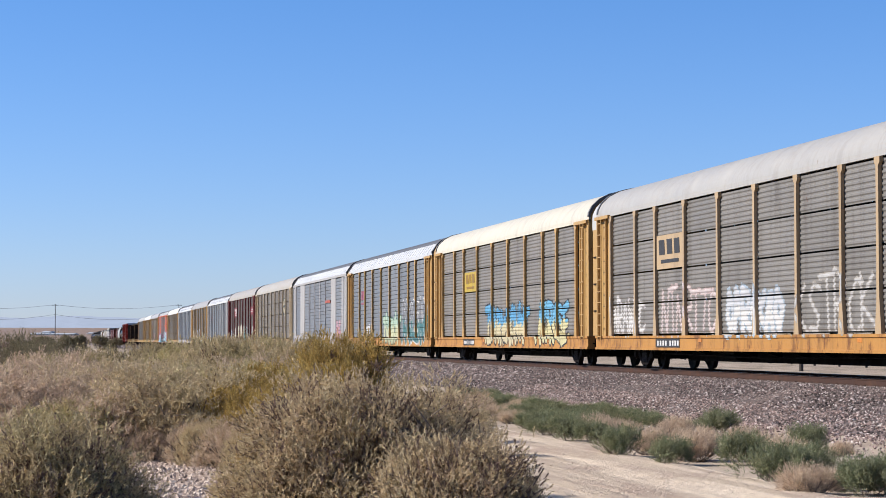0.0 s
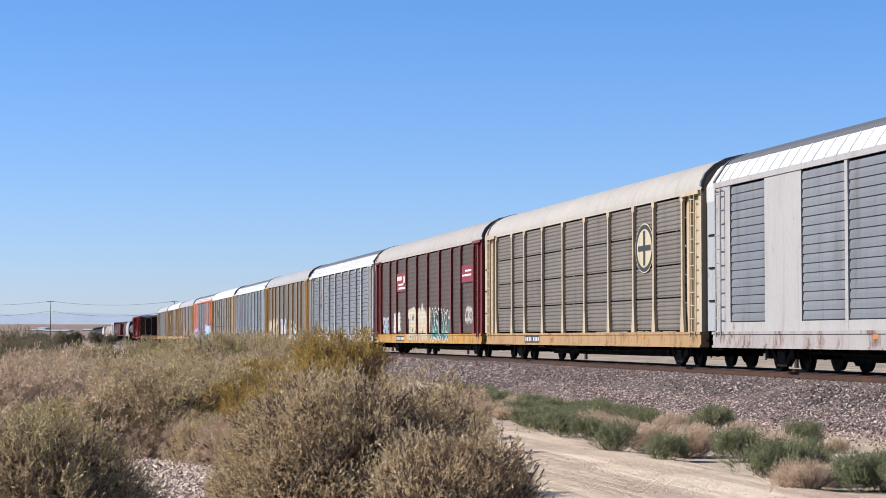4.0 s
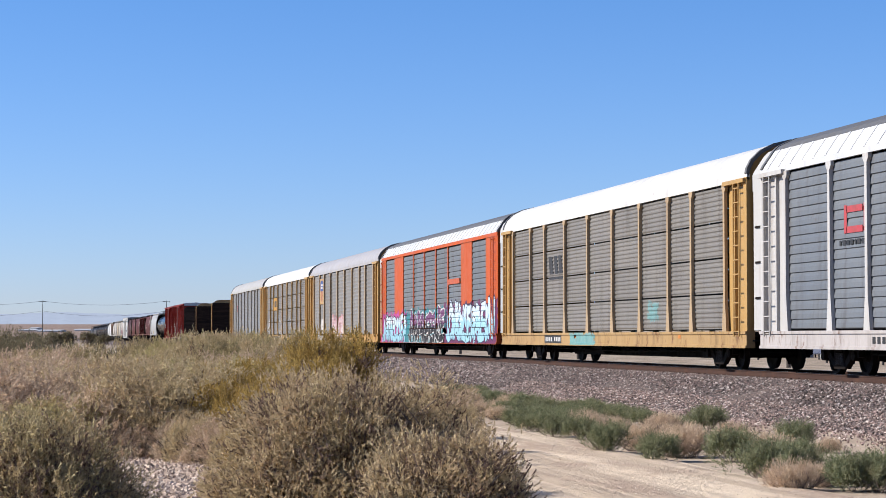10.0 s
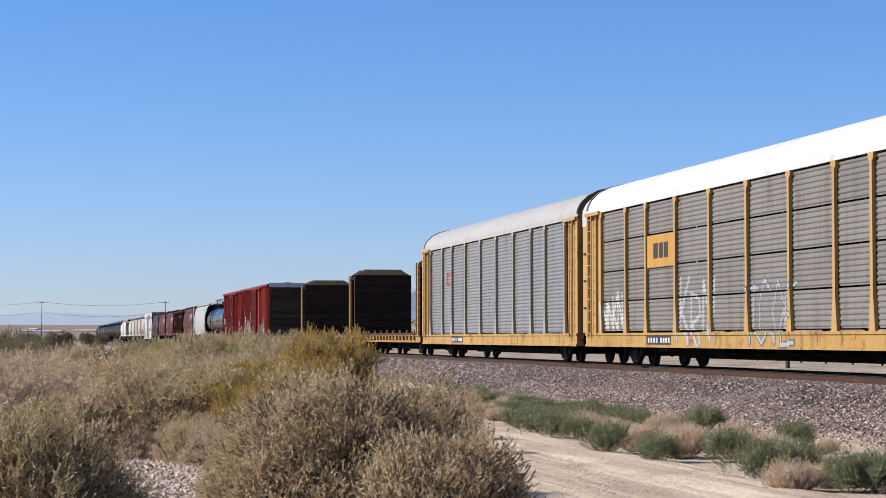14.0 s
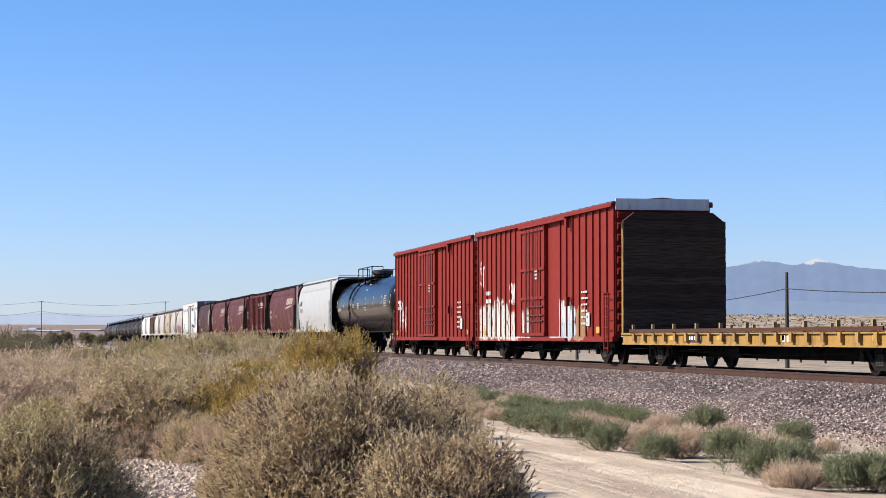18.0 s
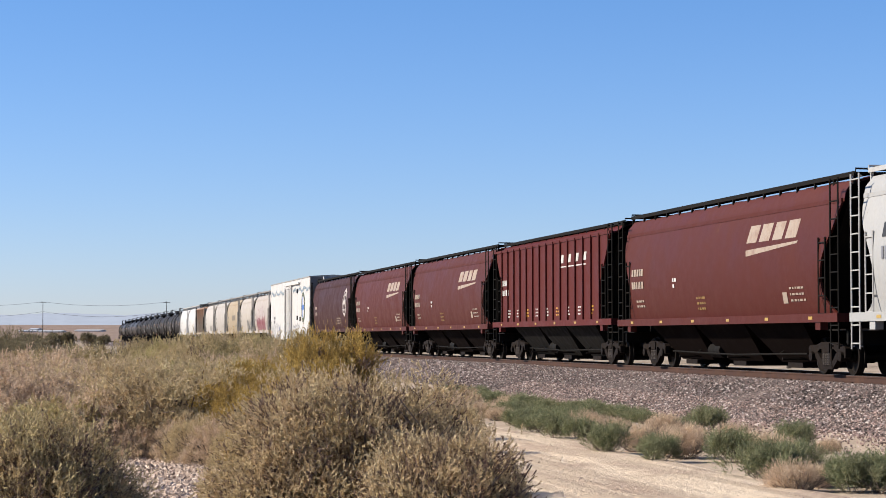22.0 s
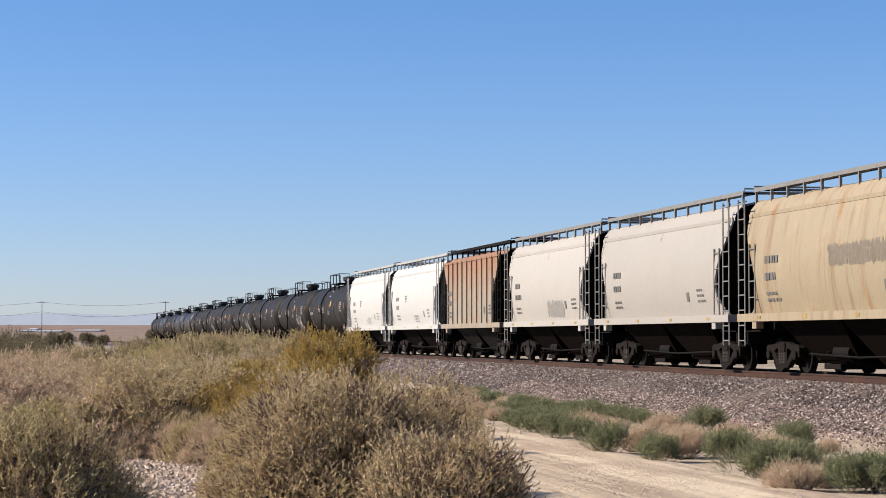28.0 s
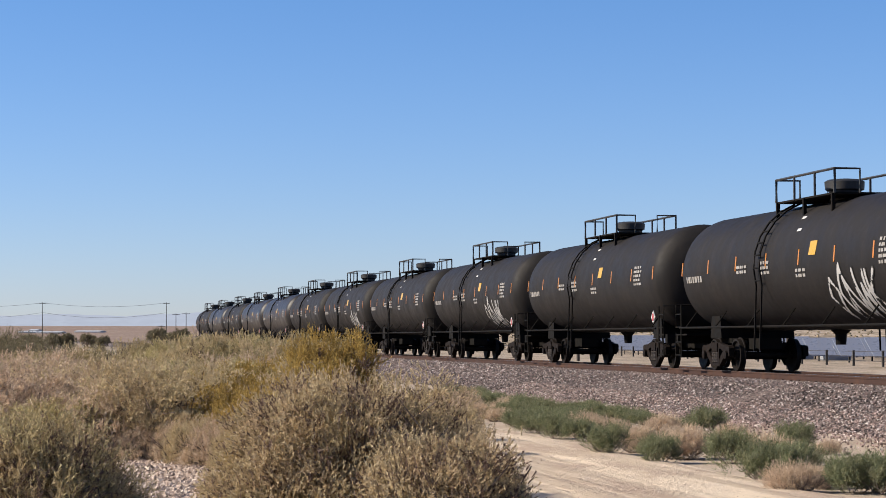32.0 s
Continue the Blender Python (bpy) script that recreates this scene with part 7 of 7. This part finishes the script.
tops = []
for px, tall in ((-150, 13.8), (74, 13.8), (293, 13.8)):
    x, y = at_depth(px, 690)
    tops.append(pole(x, y, tall, 1, "tall wooden utility pole on the plain", "power line poles"))
for a, c in zip(tops, tops[1:]):
    for dz in (0.0, -3.2):
        wire((a[0], a[1], a[2] + dz - 0.2), (c[0], c[1], c[2] + dz - 0.2), 1.3 + 0.4 * (dz < 0), 0.035)
for px, tall, depth in ((310, 9.5, 640), (328, 9.5, 620), (284, 6, 660)):
    x, y = at_depth(px, depth)
    pole(x, y, tall, 1, "small wooden pole on the plain", "power line poles")
tops = []
for k in range(9):
    depth = 69.7 + 45 * k
    px = 74 + 3783 * 40 / depth
    x, y = at_depth(px, depth)
    tops.append(pole(x, y, 5.15 + 0.15 * math.sin(k * 2.1), 0, "short dark wooden pole beside the railway", "lineside poles"))
for a, c in zip(tops, tops[1:]):
    wire((a[0], a[1], a[2] - 0.9), (c[0], c[1], c[2] - 0.9), 0.55, 0.025)

# low fence and solar tables beyond the track
FENCE = plain("fence_post", (0.05, 0.045, 0.04), 0.8)
fence = thing("wire_fence", "low wire fence with dark posts", "fence")
for k in range(30):
    y = 60 + k * 5.8
    x = 39.5 + y * 0.082
    part("fence_post", Build().box(x - 0.06, x + 0.06, y - 0.06, y + 0.06, -0.05, 0.95), FENCE, fence)
for z in (0.3, 0.6, 0.88):
    part("fence_wire", Build().tube([(39.5 + 60 * 0.082, 60, z), (39.5 + 230 * 0.082, 230, z)], 0.012, 4), FENCE, fence)
PANEL = plain("solar_glass", (0.38, 0.41, 0.50), 0.3, 0.1, vary=0.1, dirt=0.2, grime=(0.4, 0.36, 0.3))
first = None
for k in range(22):
    y = 96 + k * 7.5
    x = 43.7 + 0.082 * y
    if first is None:
        first = thing("solar_array", "row of tilted blue-grey solar panels", "solar panels", "solar rows", pose(x, y, 0))
        for j in range(14):
            part("solar_panel", Build().slab([(-0.9, 0.42), (0.9, 1.72), (0.9, 1.77), (-0.9, 0.47)], j * 2.1, j * 2.1 + 2.04), PANEL, first)
            if j % 2 == 0:
                part("post", Build().box(j * 2.1 + 0.9, j * 2.1 + 1.0, -0.05, 0.05, -0.1, 1.08), FENCE, first)
    else:
        copy_thing(first, pose(x, y, height(x + 8, y)))

# low scrub dotted over the land beyond the track
n = 9000
sx, sy = rng.uniform(27, 135, n), 55 + 420 * rng.random(n) ** 1.3
keep = ((sx > 86 + sy * 0.058) | (sy > 270)) & (sx > 40) & (np.hypot(sx, sy) > 130)
sx, sy = sx[keep], sy[keep]
sz = np.array([height(a, c) for a, c in zip(sx, sy)])
scatter_stones("desert_scrub", np.stack([sx, sy, sz + 0.05], -1), rng.uniform(0.12, 0.36, len(sx)),
               stone_material("low_scrub", ((0.13, 0.105, 0.06), (0.19, 0.15, 0.09), (0.26, 0.20, 0.125), (0.30, 0.22, 0.14)), 6.0), "low dark olive scrub dotted over the desert slope")

# distant trees, sheds and ranges
FAR_TREE = shrub_kind("desert_tree", "dark green tree far out on the plain", 150, 2.6, 4.2, 1500, 7, 0.28, L_DARK, "tree", 16, 0.08, "distant trees", lobes=11, shoot=0.7, low=0.15)
set_down(FAR_TREE, 996, 260, 0.4, 1.0)
for px, depth, size in ((276, 520, 1.0), (300, 470, 0.7), (318, 450, 0.9), (118, 330, 0.6), (156, 360, 0.6), (180, 340, 0.5), (40, 290, 0.5), (58, 320, 0.55), (95, 330, 0.6), (10, 280, 0.45), (790, 300, 1.0), (800, 290, 1.1),):
    repeat(FAR_TREE, px, depth, px * 0.13, size)
SHED = plain("white_metal", (0.72, 0.73, 0.74), 0.5, 0.1, dirt=0.15)
for px, depth, w, h in ((52, 1350, 6, 0.7), (90, 1340, 8, 0.6), (158, 1380, 9, 0.5), (62, 1360, 2.5, 1.6)):
    x, y = at_depth(px, depth)
    ob = thing("farm_shed", "long low white metal shed on the plain", "shed", "distant sheds", pose(x, y, height(x, y), 0, 0, -24))
    part("wall", Build().box(-w, w, -5, 5, -0.5, h), SHED, ob)
    part("roof", Build().slab([(-5.4, h), (5.4, h), (0, h + 0.7)], -w - 0.4, w + 0.4), SHED, ob)
HUT = plain("grey_sheet", (0.45, 0.47, 0.50), 0.5, 0.2, dirt=0.2)
for px, depth in ((1475, 165), (1410, 172)):
    x, y = at_depth(px, depth)
    ob = thing("small_shed", "small grey gabled shed by the field", "shed", "distant sheds", pose(x, y, height(x, y)))
    part("wall", Build().box(-0.9, 0.9, -1.2, 1.2, -0.1, 0.6), HUT, ob)
    part("roof", Build().prism([(-1.05, 0.58), (1.05, 0.58), (0, 1.25)], -1.3, 1.3), HUT, ob)


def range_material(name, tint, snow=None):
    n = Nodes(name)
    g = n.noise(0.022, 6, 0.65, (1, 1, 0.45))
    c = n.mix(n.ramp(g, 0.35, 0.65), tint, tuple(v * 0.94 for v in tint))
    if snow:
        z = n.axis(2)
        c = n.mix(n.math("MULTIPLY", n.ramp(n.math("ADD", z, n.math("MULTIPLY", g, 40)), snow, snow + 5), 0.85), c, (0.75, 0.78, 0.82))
    # the range glows: distance haze is put into its tint and emission
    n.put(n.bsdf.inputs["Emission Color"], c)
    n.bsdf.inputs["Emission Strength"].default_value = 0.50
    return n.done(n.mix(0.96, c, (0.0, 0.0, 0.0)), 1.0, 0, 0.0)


def ridge(name, line, depth, material, label, seed):
    """A far range: a rough skyline band with slopes that fall towards the viewer."""
    b = Build()
    cols = 220
    for k in range(cols + 1):
        px = line[0][0] + (line[-1][0] - line[0][0]) * k / cols
        py = float(np.interp(px, [p[0] for p in line], [p[1] for p in line]))
        py += 2.2 * noise.noise((px * 0.02, seed, 0)) + 1.3 * noise.noise((px * 0.07, seed, 1)) + 0.6 * noise.noise((px * 0.2, seed, 2))
        x, y = place(px, depth)
        z = EYE + (598 - py) / 3715 * depth
        for j in range(7):
            u = j / 6
            fall = 1 - u ** 0.8
            w = 16 * noise.noise((px * 0.03, u * 3, seed)) * (0 < j < 6)
            b.v.append((x * (1 - 0.10 * u) + w, y * (1 - 0.10 * u) + w, -5 + (z + 5) * fall * (1 + 0.15 * noise.noise((px * 0.05, u * 4, seed)) * (0 < j < 6))))
    b.f = [(k * 7 + j, k * 7 + j + 1, (k + 1) * 7 + j + 1, (k + 1) * 7 + j) for k in range(cols) for j in range(6)]
    tagged(part(name, b, material, None, smooth=True), label, "mountains", kind="structure")


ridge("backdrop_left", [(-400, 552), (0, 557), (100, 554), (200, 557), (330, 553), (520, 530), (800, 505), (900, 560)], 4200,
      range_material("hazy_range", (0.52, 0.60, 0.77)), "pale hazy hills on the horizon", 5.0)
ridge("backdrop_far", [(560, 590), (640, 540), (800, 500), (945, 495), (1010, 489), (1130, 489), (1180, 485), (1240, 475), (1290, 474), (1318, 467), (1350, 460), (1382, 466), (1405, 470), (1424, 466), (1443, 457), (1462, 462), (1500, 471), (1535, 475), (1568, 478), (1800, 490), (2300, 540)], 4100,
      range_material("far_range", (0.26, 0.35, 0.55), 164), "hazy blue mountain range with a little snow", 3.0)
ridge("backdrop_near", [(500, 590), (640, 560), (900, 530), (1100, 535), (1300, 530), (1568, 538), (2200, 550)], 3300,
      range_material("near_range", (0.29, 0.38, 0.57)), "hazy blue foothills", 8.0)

# ---- the train's run ----
EDGES = [104.9 + 44.05 * i for i in range(-1, 13)] + [678, 711, 745, 778.7, 811, 841.2, 874.6, 902, 930.2, 957.4, 986.4, 1014, 1042.5,
         1080.3, 1100.6, 1119.7, 1140, 1161, 1181, 1200.2, 1222, 1244] + [1244 + 28.1 * i for i in range(1, 13)]


def motions():
    for car, a, c in zip(CAR, EDGES, EDGES[1:]):
        y = (a + c) / 2 * UNIT - BACK
        walk(car, [(0.0, pose(TRACK, y, RAIL - SAG)), (32.0, pose(TRACK, y - 32 * SPEED, RAIL - SAG))])


motions()
